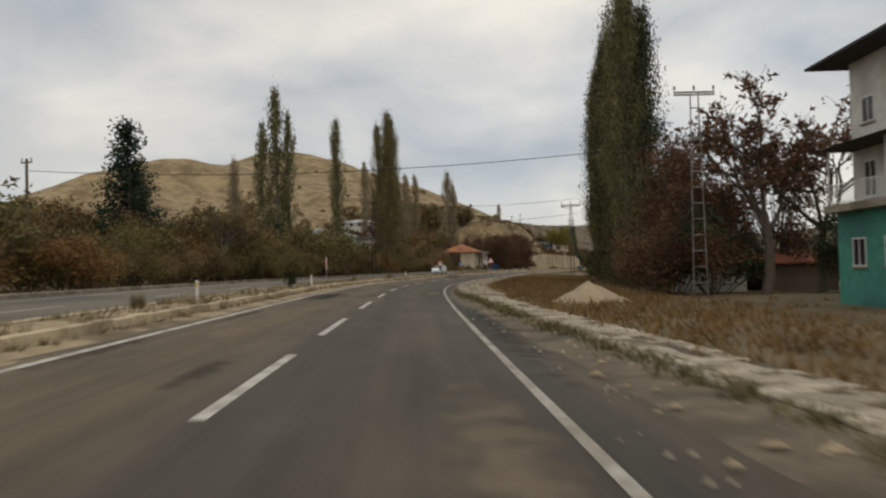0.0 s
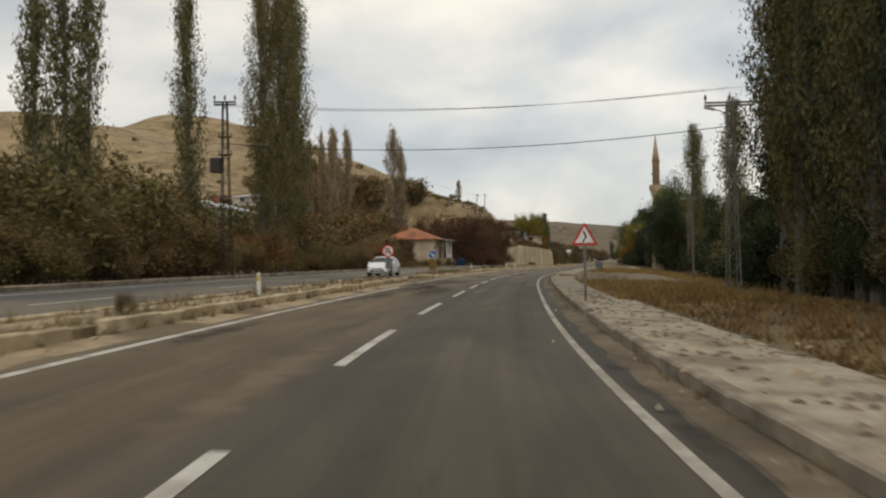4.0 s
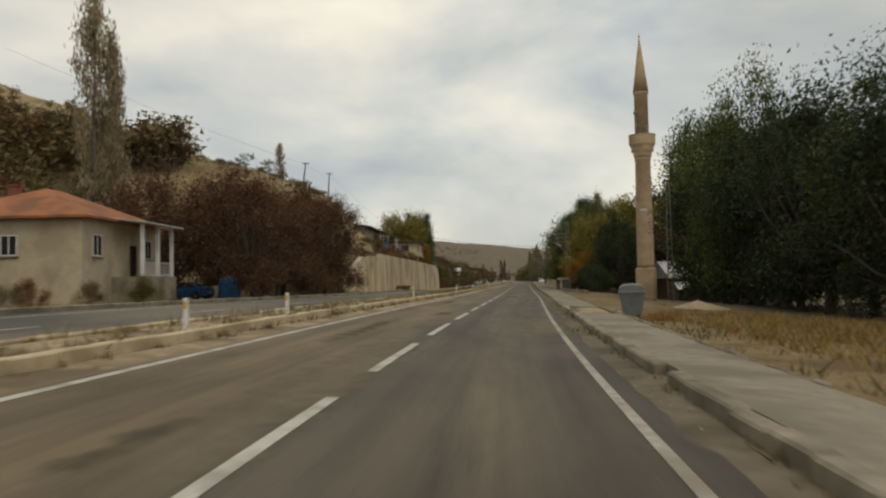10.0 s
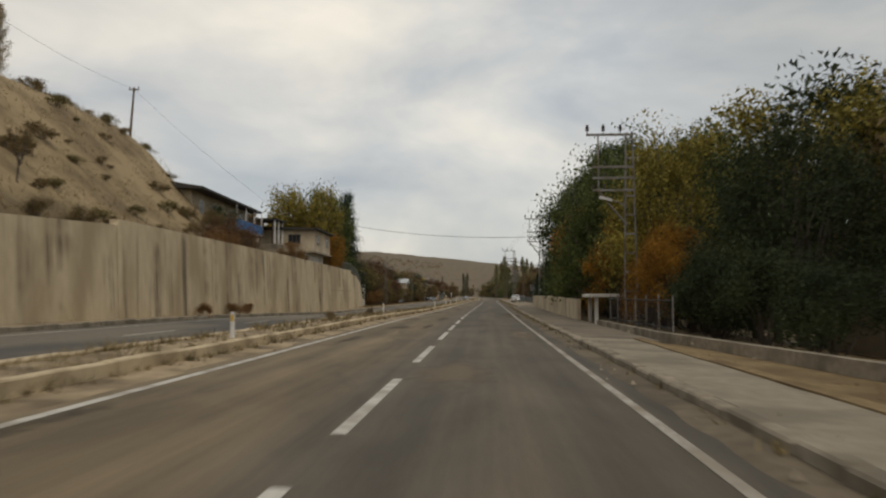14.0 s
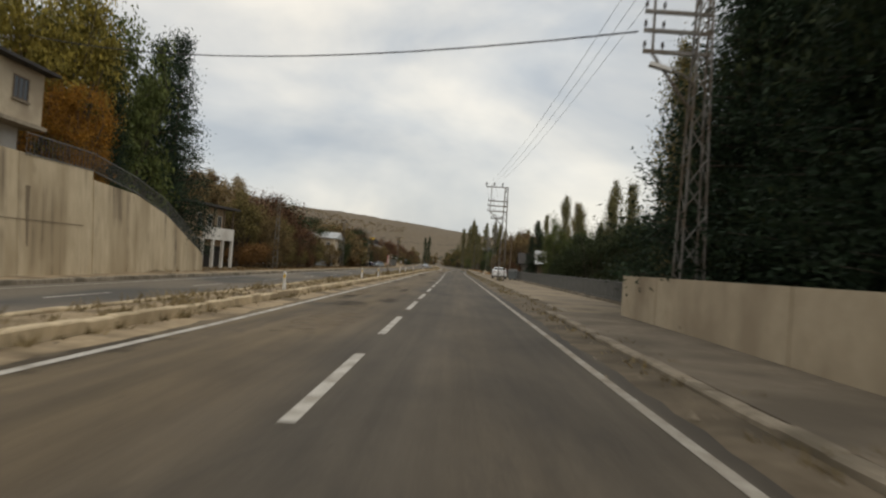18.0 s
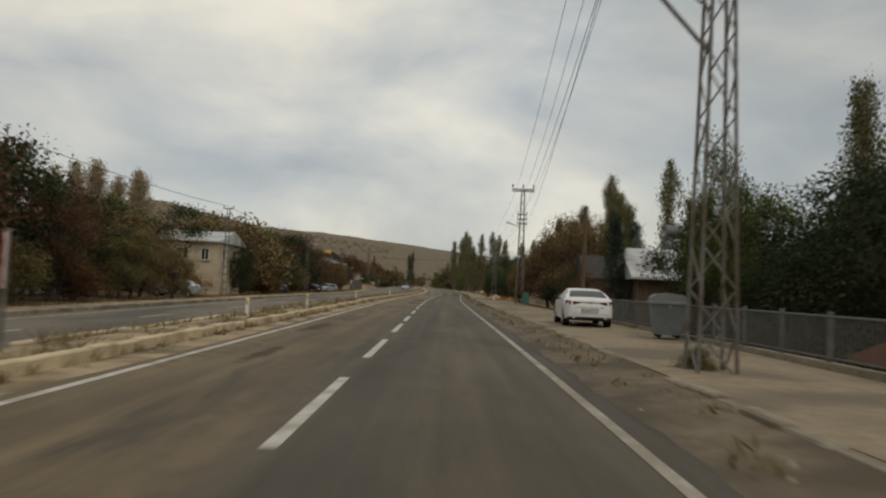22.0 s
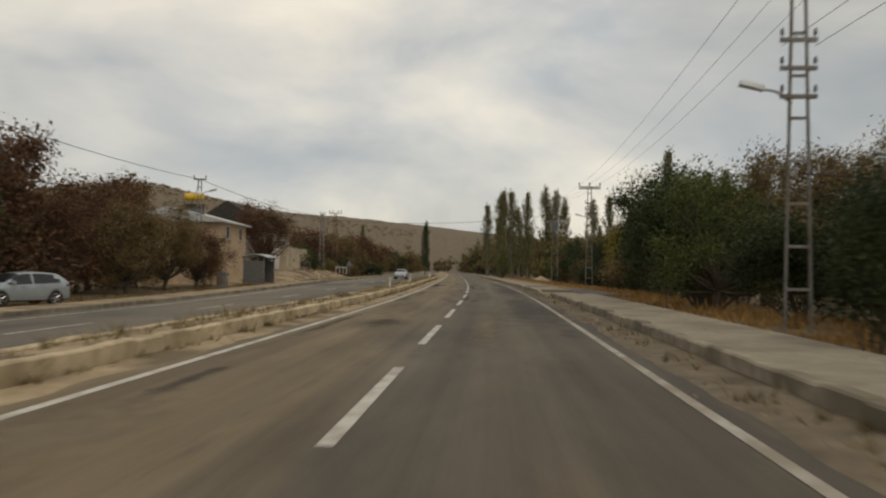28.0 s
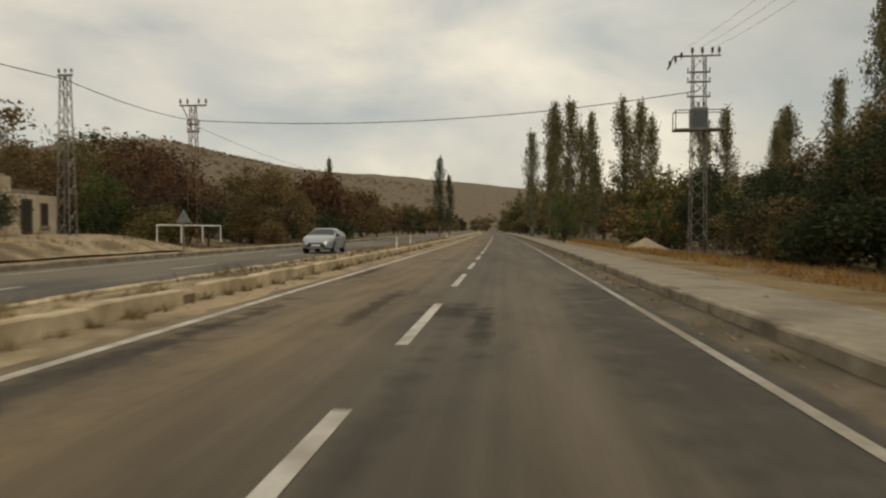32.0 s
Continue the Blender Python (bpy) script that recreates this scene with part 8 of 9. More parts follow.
la = Geo().tube([(-0.1, 0, 6.3), (-0.7, 0, 6.7), (-1.5, 0, 7.2), (-1.75, 0, 7.25)], 0.03, 5).make("lamp_arm", M["steel"], vp)
Geo().box((-2.3, -0.12, 7.16), (-1.7, 0.12, 7.3), bevel=0.05).make("lamp_head", M["sheet"], la)
pole_flag(-26.2, 246.0, 8.7, 0, "ladder-framed steel pole with arms to one side and lamp", 1.9, True)
pole_flag(-26.1, 294.5, 9.7, 0, "lattice steel pole with side arms above dark trees", 1.8)
pole_flag(-26.4, 352.2, 9.7, 0, "lattice steel pole with side arms and street lamp", 2.15)
pole_T(-23.85, 403.0, 9.9, -2, "lattice steel pole with lamp and wide crossarm", lamp_at=0.66, top=0.95)
pole_T(-22.0, 452.6, 8.35, -2, "narrow ladder-framed steel pole with crossarm", 0.62, 0.3, 0.98, mast="ladder", low=(0.82, 0.74, 0.66), lamp_at=0.64)
pole_T(-17.9, 505.9, 9.6, -2, "narrow ladder-framed steel pole with crossarm and notice", 0.66, 0.3, 1.02, mast="ladder", low=(0.84, 0.78, 0.72), lamp_at=0.68)
for x, y, h, rot in [(-51.2, 359, 8.0, 0), (-50.5, 409, 8.2, 0), (-50.2, 452, 8.2, 0), (-50.0, 491.7, 8.3, 0)]:
    p = root("electricity_pole", (x, y, land(x, y)), rot, "slim lattice steel pole carrying low-voltage cables", "electricity pole", "poles of the opposite side")
    ladder_mast(p, h, 0.5, 0.24, M["steel"], 0.7)
    arm(p, -0.5, 0.5, h, M["steel"], (-0.45, 0.45), True, 0.7)
    lamp(p, (0.1, 0, h * 0.85), 1, M["steel"])
pA = root("electricity_pole", (-48.2, 532.3, land(-48, 532)), 0, "slender lattice steel pole at the roadside", "electricity pole")
lattice_mast(pA, 7.4, 0.62, 0.32, M["steel"], 0.6)
arm(pA, -0.35, 0.35, 7.4, M["steel"], (-0.3, 0.0, 0.3), True, 0.7)
pB = root("electricity_pole", (-49.4, 549.3, land(-49, 549)), 0, "rusty lattice steel pole with wide crossarm", "electricity pole")
lattice_mast(pB, 9.9, 0.75, 0.34, M["rust"], 0.65)
arm(pB, -0.95, 0.95, 9.9, M["rust"], (-0.9, -0.4, 0.4, 0.9), True, 1.1)
arm(pB, -0.45, 0.45, 8.6, M["rust"], (-0.4, 0.4), True, 0.7)
arm(pB, -0.45, 0.45, 8.1, M["rust"], (-0.4, 0.4), True, 0.7)
Geo().tube([(-0.8, 0, 9.9), (-0.1, 0, 8.4)], 0.035, 4).make("strut", M["rust"], pB)
tr = root("electricity_pole", (-16.1, 547.0, land(-16, 547)), -3, "twin-legged steel pole carrying a transformer", "electricity pole")
lattice_mast(tr, 12.4, 0.95, 0.7, M["steel"], 0.8)
arm(tr, -1.5, 1.3, 12.4, M["steel"], (-0.4, 0.2, 0.8, 1.2), True, 1.3)
Geo().tube([(-1.5, 0, 12.4), (-1.9, 0, 11.6)], 0.05, 4).make("switch_arm", M["steel"], tr)
for k in range(3):
    insulator(tr, (-1.75 + 0.35 * k, 0, 12.2 - 0.25 * (2 - k)), True, 1.2)
for z in (11.4, 10.8, 9.9):
    arm(tr, -0.7, 0.7, z, M["steel"], (-0.65, 0.65), True, 0.6)
tb = Geo().box((-0.5, -0.45, 7.9), (0.5, 0.45, 9.2), bevel=0.06).make("transformer", M["plastic"], tr)
for k in range(6):
    Geo().box((-0.45 + 0.17 * k, -0.55, 8.0), (-0.42 + 0.17 * k, 0.55, 8.95)).make("cooling_fin", M["plastic"], tb)
for k in range(3):
    insulator(tb, (-0.3 + 0.3 * k, 0, 9.2), True, 1.0)
Geo().box((-1.5, -0.6, 7.78), (1.5, 0.6, 7.88)).make("platform", M["steel"], tr)
pr = Geo()
for x in (-1.45, 1.45):
    for y in (-0.55, 0.55):
        pr.tube([(x, y, 7.88), (x, y, 9.0)], 0.03, 4)
pr.tube([(-1.45, -0.55, 9.0), (1.45, -0.55, 9.0), (1.45, 0.55, 9.0), (-1.45, 0.55, 9.0), (-1.45, -0.55, 9.0)], 0.03, 4)
pr.make("guard_rail", M["steel"], tr)


def wood_pole(x, y, h, label, lean=0.0, arms=True, r=0.13, group=""):
    ob = root("utility_pole", (x, y, land(x, y)), 0, label, "utility pole", group)
    Geo().tube([(0, 0, -0.3), (lean * h * 0.5, 0, h * 0.5), (lean * h, 0, h)], r, 8, r * 0.7).make("shaft", M["wood"], ob)
    if arms:
        arm(ob, lean * h - 0.5, lean * h + 0.5, h - 0.25, M["wood"], (lean * h - 0.42, lean * h + 0.42), True, 0.7)


wood_pole(-23.1, 380.0, 6.0, "plain weathered timber pole beside the verge", 0.01, False)
wood_pole(-17.6, 133.6, 7.0, "plain weathered timber pole at the field edge", 0.0, False)
wood_pole(-63.3, 255.0, 4.6, "leaning timber pole on the hillside", 0.14)
wood_pole(-66.2, 281.8, 4.8, "leaning timber pole on the hillside", 0.06)
wood_pole(-57.5, 300.5, 6.2, "thin timber pole above the wall", 0.0)
wood_pole(-56.5, 306.5, 5.6, "thin timber pole above the wall", 0.0)
wood_pole(-56.5, 135.6, 7.4, "dark timber pole with crossarm below the green house", 0.0, r=0.16)
wood_pole(-59.3, 84.9, 10.4 - land(-59.3, 84.9), "timber pole with insulators above the autumn trees", 0.0, r=0.15)
wood_pole(-44.5, 40.0, 9.2, "timber pole among roadside shrubs", 0.0)
lp3 = pole_T(-47.2, 104, 11.0, 15, "dark lattice steel pole with small transformer", mats="insul", top=0.7, low=(0.8, 0.7))
Geo().box((-0.9, -0.35, 6.6), (-0.2, 0.35, 7.5), bevel=0.05).make("transformer", M["insul"], lp3)


# ---- cables ----
def cable(a, b, sag, r=0.014, label="black overhead cable between poles", group="overhead cables"):
    a, b = Vector(a), Vector(b)
    pts = [a + (b - a) * (i / 14) - Vector((0, 0, sag * 4 * (i / 14) * (1 - i / 14))) for i in range(15)]
    tagged(Geo().tube(pts, r, 4).make("cable", M["cable"]), label, "cable", group)


cable((-44.5, 40, 9.0), (-0.6, 50, 9.0), 1.0, 0.022)
cable((-47.2, 104, 9.0), (-17.5, 105.4, 8.5), 0.8, 0.022)
cable((-17.5, 105.4, 8.5), (-0.4, 50, 9.2), 1.0)
for o in (-1.2, 0, 1.2):
    cable((-17.5 + o, 105.4, 10.6), (-47.2 + o * 0.5, 104, 11.4), 0.7, 0.009)
cable((-27.8, 294.5, 7.8), (-56.0, 316.0, 12.4), 0.9, 0.024)
ZA, ZB = land(-63.3, 255) + 4.4, land(-66.2, 281.8) + 4.6
cable((-62.7, 255, ZA), (-65.9, 281.8, ZB), 0.4, 0.01)
cable((-65.9, 281.8, ZB), (-57.5, 300.5, 12.0), 0.4, 0.01)
cable((-62.7, 255, ZA - 0.15), (-80, 215, 24.0), 0.4, 0.01)
for o in (-0.85, 0.0, 0.85):
    cable((-28.0 + o * 0.5, 352.2, 9.95), (-23.6 + o, 403, 10.1), 0.6, 0.008)
    cable((-23.6 + o, 403, 10.1), (-22 + o, 452.6, 8.65), 0.6, 0.008)
    cable((-22 + o, 452.6, 8.65), (-17.9 + o, 505.9, 9.8), 0.6, 0.008)
    cable((-17.9 + o, 505.9, 9.8), (-16.1 + o, 547, 12.6), 0.6, 0.008)
    cable((-27.1 + o * 0.5, 294.5, 10.0), (-28.0 + o * 0.5, 352.2, 9.95), 0.7, 0.008)
for o in (-0.38, 0.38):
    cable((-23.6 + o, 403, 7.6), (-28.2, 352.2, 7.9), 0.5, 0.008)
    cable((-23.6 + o, 403, 7.2), (-22 + o, 452.6, 6.8), 0.5, 0.008)
cable((-48.2, 532.3, 8.3), (-49.4, 549.3, 8.9), 0.25, 0.02)
cable((-48.2, 532.3, 8.3), (-50.0, 491.7, 8.1), 0.5, 0.02)
cable((-50.0, 491.7, 8.1), (-50.2, 452, 8.0), 0.5, 0.018)
cable((-50.2, 452, 8.0), (-50.5, 409, 8.0), 0.5, 0.018)
cable((-50.5, 409, 8.0), (-51.2, 359, 7.8), 0.5, 0.018)
cable((-50.0, 491.7, 8.1), (-62, 520, 6.2), 0.3, 0.018)
cable((-49.4, 549.3, 8.9), (-16.1, 547.0, 10.0), 0.9, 0.024)
cable((-49.4, 549.3, 8.6), (-49.8, 600, 8.6), 0.6, 0.014)
cable((-22, 452.6, 3.8), (-12, 446, 3.2), 0.3, 0.014)
cable((-22, 452.6, 3.5), (-15, 463, 2.8), 0.3, 0.014)

# ---- cars ----
def sp(y, *pts):
    """Smooth curve through the points."""
    k = 0
    while k < len(pts) - 2 and y > pts[k + 1][0]:
        k += 1
    (a, p), (b, q) = pts[k], pts[k + 1]
    ta = (q - pts[k - 1][1]) / (b - pts[k - 1][0]) if k else (q - p) / (b - a)
    tb = (pts[k + 2][1] - p) / (pts[k + 2][0] - a) if k + 2 < len(pts) else (q - p) / (b - a)
    t, h = min(1, max(0, (y - a) / (b - a))), b - a
    return (2 * t**3 - 3 * t * t + 1) * p + (t**3 - 2 * t * t + t) * h * ta + (-2 * t**3 + 3 * t * t) * q + (t**3 - t * t) * h * tb


def car(place, turn, paint, label, L=4.6, hatch=False):
    """A saloon or hatchback; +y is its front, the origin under its middle."""
    ob = root("car", place, turn, label, "car")
    k = L / 4.6
    if hatch:
        tops = ((0, 0.96), (0.08, 1.04), (0.3, 1.20), (0.6, 1.38), (1.2, 1.46), (2.1, 1.475), (2.7, 1.41), (3.5, 1.03), (4.25, 0.86), (4.5, 0.70), (4.6, 0.54))
        gl_r, gl_f, side = (0.14, 0.62), (2.72, 3.42), (0.62, 3.3)
    else:
        tops = ((0, 0.98), (0.06, 1.035), (0.25, 1.055), (0.5, 1.075), (0.75, 1.165), (1.1, 1.30), (1.5, 1.385), (2.1, 1.415), (2.6, 1.375), (3.45, 1.01), (4.25, 0.85), (4.5, 0.70), (4.6, 0.54))
        gl_r, gl_f, side = (0.56, 1.26), (2.64, 3.38), (0.80, 3.25)
    st = sorted(set([0, 0.03, 0.08, 0.15, 4.45, 4.53, 4.58, 4.6] + [round(0.2 + 0.0857 * i, 4) for i in range(50)]))
    rings = []
    for y in st:
        zt = sp(y, *tops)
        belt = min(zt - 0.03, sp(y, (0, 0.90), (0.3, 1.0), (1.5, 0.97), (3.0, 0.93), (3.6, 0.93), (4.25, 0.78), (4.6, 0.5)))
        hw = sp(y, (0, 0.70), (0.1, 0.80), (0.35, 0.875), (0.9, 0.905), (2.3, 0.905), (3.7, 0.895), (4.2, 0.81), (4.5, 0.66), (4.6, 0.55))
        cab = max(0.0, min(1.0, (zt - belt - 0.06) / 0.38))
        wr = hw * (0.90 - 0.21 * cab)
        zb = sp(y, (0, 0.30), (0.4, 0.22), (4.2, 0.22), (4.6, 0.28))
        arch = 0.0
        for c in (0.88, 3.62):
            if abs(y - c) < 0.375:
                arch = 0.30 + math.sqrt(0.375**2 - (y - c) ** 2)
        lift = lambda z: min(max(z, arch), belt - 0.05)  # noqa: E731
        rings.append([(0, zb), (hw * 0.84, zb), (hw * 0.965, lift(zb + 0.06)), (hw * 0.995, lift(0.42)), (hw, lift(0.60)), (hw * 0.985, lift(0.78) if belt > 0.85 else belt - 0.02), (hw * 0.955, belt), (hw * 0.955 + (wr - hw * 0.955) * 0.5, belt + (zt - 0.06 - belt) * 0.52), (wr, zt - 0.055 * (0.35 + cab)), (wr * 0.88, zt - 0.018), (wr * 0.45, zt - 0.003), (0, zt)])
    n = len(rings[0])
    V = lambda i, j, s: (s * rings[i][j][0], (st[i] - 2.3) * k, rings[i][j][1])  # noqa: E731
    parts = {}
    for i in range(len(st) - 1):
        mid = (st[i] + st[i + 1]) / 2
        for j in range(n - 1):
            key = "body"
            if j >= 9 and gl_r[0] < mid < gl_r[1]:
                key = "rear_window"
            elif j >= 8 and gl_f[0] < mid < gl_f[1]:
                key = "windscreen"
            elif j in (6, 7) and side[0] + (0.28 if j == 7 else 0) < mid < side[1] - (0.25 if j == 7 else 0) and not 2.0 < mid < 2.1:
                key = "side_window"
            elif j <= 1:
                key = "underbody"
            for s in (-1, 1):
                g = parts.setdefault((key, (s, mid > 2.05) if key == "side_window" else 0), Geo())
                q = [V(i, j, s), V(i, j + 1, s), V(i + 1, j + 1, s), V(i + 1, j, s)]
                g.add(q if s > 0 else q[::-1], [(3, 2, 1, 0)])
    for i in (0, len(st) - 1):
        pts = [V(i, j, 1) for j in range(n)] + [V(i, j, -1) for j in range(n - 2, 0, -1)]
        parts["body", 0].add(pts, [tuple(range(len(pts)))])
    for (key, s), g in parts.items():
        m = {"body": paint, "underbody": M["black"]}.get(key, M["glass"])
        g.weld().make(key, m, ob, smooth_shade=True)
    for s in (-1, 1):
        for y in (0.88, 3.62):
            yy = (y - 2.3) * k
            wh = Geo().tube([(s * 0.66, yy, 0.325), (s * 0.68, yy, 0.325), (s * 0.87, yy, 0.325), (s * 0.89, yy, 0.325)], 0.325, 24).make("wheel", M["tyre"], ob)
            Geo().tube([(s * 0.87, yy, 0.325), (s * 0.894, yy, 0.325)], 0.235, 20).make("rim", M["rim"], wh)
            Geo().tube([(s * 0.89, yy, 0.325), (s * 0.897, yy, 0.325)], 0.205, 20).make("rim_well", M["insul"], wh)
            for a in range(5):
                g_ = 2 * math.pi * a / 5
                Geo().tube([(s * 0.899, yy, 0.325), (s * 0.899, yy + 0.21 * math.cos(g_), 0.325 + 0.21 * math.sin(g_))], 0.03, 4).make("spoke", M["rim"], wh)
        Geo().box((s * 0.93 - 0.09, (3.05 - 2.3) * k - 0.07, 0.95), (s * 0.93 + 0.09, (3.05 - 2.3) * k + 0.07, 1.09), bevel=0.03).make("wing_mirror", M["black"] if not hatch else paint, ob)
        Geo().add([(s * 0.34, -2.308 * k, 0.86), (s * 0.60, -2.306 * k, 0.80), (s * 0.73, -2.28 * k, 0.80), (s * 0.868, -2.03 * k, 0.84), (s * 0.34, -2.306 * k, 0.90), (s * 0.60, -2.304 * k, 0.925), (s * 0.73, -2.275 * k, 0.935), (s * 0.862, -2.02 * k, 0.955), (s * 0.34, -2.2 * k, 0.86), (s * 0.76, -2.0 * k, 0.84), (s * 0.34, -2.2 * k, 0.90), (s * 0.76, -2.0 * k, 0.955)], [(0, 1, 5, 4), (1, 2, 6, 5), (2, 3, 7, 6), (4, 5, 6, 7, 11, 10), (0, 8, 9, 3, 2, 1), (0, 4, 10, 8), (3, 9, 11, 7)]).make("tail_lamp", M["lampred"], ob)
        Geo().box((s * 0.20 - 0.15, -2.312 * k, 0.885), (s * 0.20 + 0.15, -2.29 * k, 0.905)).make("lamp_strip", M["insul"], ob, "thin dark strip between lamp and badge")
        Geo().box((s * 0.66 - 0.10, -2.3 * k, 0.335), (s * 0.66 + 0.10, -2.19 * k, 0.385)).make("exhaust_trim", M["rim"], ob)
        Geo().add([(s * 0.45, 2.235 * k, 0.60), (s * 0.70, 2.13 * k, 0.62), (s * 0.83, 1.90 * k, 0.70), (s * 0.45, 2.225 * k, 0.70), (s * 0.71, 2.115 * k, 0.745), (s * 0.83, 1.88 * k, 0.78), (s * 0.45, 2.1 * k, 0.6), (s * 0.78, 1.85 * k, 0.7), (s * 0.45, 2.1 * k, 0.7), (s * 0.78, 1.83 * k, 0.78)], [(0, 1, 4, 3), (1, 2, 5, 4), (3, 4, 5, 9, 8), (0, 6, 7, 2, 1), (0, 3, 8, 6), (2, 7, 9, 5)]).make("head_lamp", M["lampclear"], ob)
        for y in (1.55, 2.55):
            Geo().box((s * 0.905 - 0.02, (y - 2.3) * k - 0.09, 0.83), (s * 0.905 + 0.02, (y - 2.3) * k + 0.09, 0.86)).make("door_handle", paint, ob)
    Geo().box((-0.30, -2.312 * k, 0.515), (0.30, -2.296 * k, 0.665), bevel=0.02).make("plate_recess", M["insul"], ob)
    Geo().box((-0.26, -2.322 * k, 0.535), (0.26, -2.31 * k, 0.645)).make("number_plate", M["white"], ob)
    for a in range(7):
        Geo().box((-0.2 + 0.06 * a, -2.328 * k, 0.565), (-0.165 + 0.06 * a, -2.32 * k, 0.615)).make("plate_bar", M["black"], ob)
    Geo().box((-0.52, -2.309 * k, 0.70), (0.52, -2.29 * k, 0.712)).make("boot_gap", M["insul"], ob, "dark gap under the boot lid")
    Geo().box((-0.66, -2.306 * k, 0.455), (0.66, -2.27 * k, 0.467)).make("bumper_gap", M["plastic"], ob)
    Geo().box((-0.26, 2.298 * k, 0.40), (0.26, 2.315 * k, 0.50)).make("number_plate", M["white"], ob)
    Geo().box((-0.55, -2.304 * k, 0.30), (0.55, -2.18 * k, 0.385), bevel=0.02).make("bumper_trim", M["black"], ob)
    Geo().box((-0.5, 2.2 * k, 0.34), (0.5, 2.312 * k, 0.40)).box((-0.4, 2.17 * k, 0.53), (0.4, 2.295 * k, 0.60)).make("grille", M["black"], ob)
    Geo().box((-0.05, -2.315 * k, 0.85), (0.05, -2.296 * k, 0.93)).make("badge", M["rim"], ob)
    return ob


def car_at(y, d, turn, *a, **kw):
    p = W(y, d, 0.0)
    return car((p.x, p.y, p.z + kw.pop("lift", 0.0)), turn, *a, **kw)


car_at(368.9, 6.95, heading(369) - 3, M["carwhite"], "clean white saloon car parked on the dusty verge", lift=0.03)
car_at(117.0, -8.3, heading(117) + 180, M["carwhite"], "white hatchback on the opposite carriageway", L=4.4, hatch=True, lift=0.02)
car_at(542.5, -9.2, heading(545) + 180, M["carsilver"], "silver saloon car on the opposite carriageway", L=4.4, lift=0.02)
car((-49.2, 467.2, land(-49.2, 467)), 150, M["carsilver"], "silver hatchback parked on the dusty forecourt", L=4.0, hatch=True)
car((-51.4, 461.5, land(-51, 461.5)), 60, M["cardark"], "dark blue saloon parked on the dusty forecourt", L=4.5)
car((-60.3, 210.3, land(-60.3, 210.3)), 80, M["bluewall"], "blue car half hidden under maroon trees", L=4.2)
car((-53.4, 404.0, land(-53.4, 404)), 95, M["carsilver"], "grey car parked beside farmhouses", L=4.2, hatch=True)
car((-52.0, 441.0, land(-52, 441)), 20, M["cardark"], "dark car parked under roadside trees", L=4.3)


# ---- signs and posts ----
def sign_post(place, turn, name, label, h, material="steel", r=0.04):
    ob = root(name, place, turn, label, "road sign")
    Geo().tube([(0, 0.03, -0.2), (0, 0.03, h)], r, 8).make("post", M[material], ob)
    return ob


p = (-36.2, 102.7, W(103.0, -5.6, 0.2).z)
us = sign_post(p, heading(107), "no_u_turn_sign", "round no-U-turn sign on a grey post in the median", 1.95)
Geo().disc((0, 0, 1.59), 0.34, depth=0.02).make("plate", M["white"], us)
Geo().disc((0, -0.013, 1.59), 0.36, ring=0.285, depth=0.02).make("red_rim", M["red"], us)
arc = [(-0.11, 1.44), (-0.11, 1.64)] + [(-0.11 + 0.1 * (1 - math.cos(math.pi * i / 6)), 1.64 + 0.1 * math.sin(math.pi * i / 6)) for i in range(1, 6)] + [(0.09, 1.64), (0.09, 1.52)]
Geo().tube([(x, -0.02, z) for x, z in arc], 0.03, 4).make("arrow_stem", M["black"], us)
Geo().add([(0.0, -0.025, 1.53), (0.18, -0.025, 1.53), (0.09, -0.025, 1.42), (0.0, -0.012, 1.53), (0.18, -0.012, 1.53), (0.09, -0.012, 1.42)], [(0, 2, 1), (3, 4, 5), (0, 1, 4, 3), (1, 2, 5, 4), (2, 0, 3, 5)]).make("arrow_head", M["black"], us)
Geo().tube([(-0.22, -0.03, 1.81), (0.22, -0.03, 1.37)], 0.025, 4).make("red_slash", M["red"], us)
Geo().box((-0.2, 0.07, 0.6), (0.22, 0.09, 1.2)).make("rear_board", M["signback"], us, "grey back of a second board")
p = (-37.1, 115.5, W(115.5, -5.0, 0.02).z)
kr = sign_post(p, heading(118), "arrow_sign", "round blue arrow sign above a yellow-black chevron board", 1.85)
Geo().disc((0, 0, 1.67), 0.30, depth=0.02).make("plate", M["blue"], kr)
Geo().disc((0, -0.012, 1.67), 0.305, ring=0.285, depth=0.02).make("white_rim", M["white"], kr)
Geo().tube([(-0.15, -0.02, 1.82), (0.07, -0.02, 1.60)], 0.042, 4).make("arrow_stem", M["white"], kr)
Geo().add([(0.16, -0.025, 1.51), (0.16, -0.025, 1.71), (-0.04, -0.025, 1.51), (0.16, -0.012, 1.51), (0.16, -0.012, 1.71), (-0.04, -0.012, 1.51)], [(0, 1, 2), (5, 4, 3), (0, 3, 4, 1), (1, 4, 5, 2), (2, 5, 3, 0)]).make("arrow_head", M["white"], kr)


def clipped(pts, lo, hi, k):
    """The part of a polygon between two values of its coordinate k."""
    for sign, lim in ((1, lo), (-1, -hi)):
        out = []
        for a, b in zip(pts, pts[1:] + pts[:1]):
            fa, fb = sign * a[k] - lim, sign * b[k] - lim
            if fa >= 0:
                out.append(a)
            if fa * fb < 0:
                t = fa / (fa - fb)
                out.append((a[0] + t * (b[0] - a[0]), a[1] + t * (b[1] - a[1])))
        pts = out
    return pts


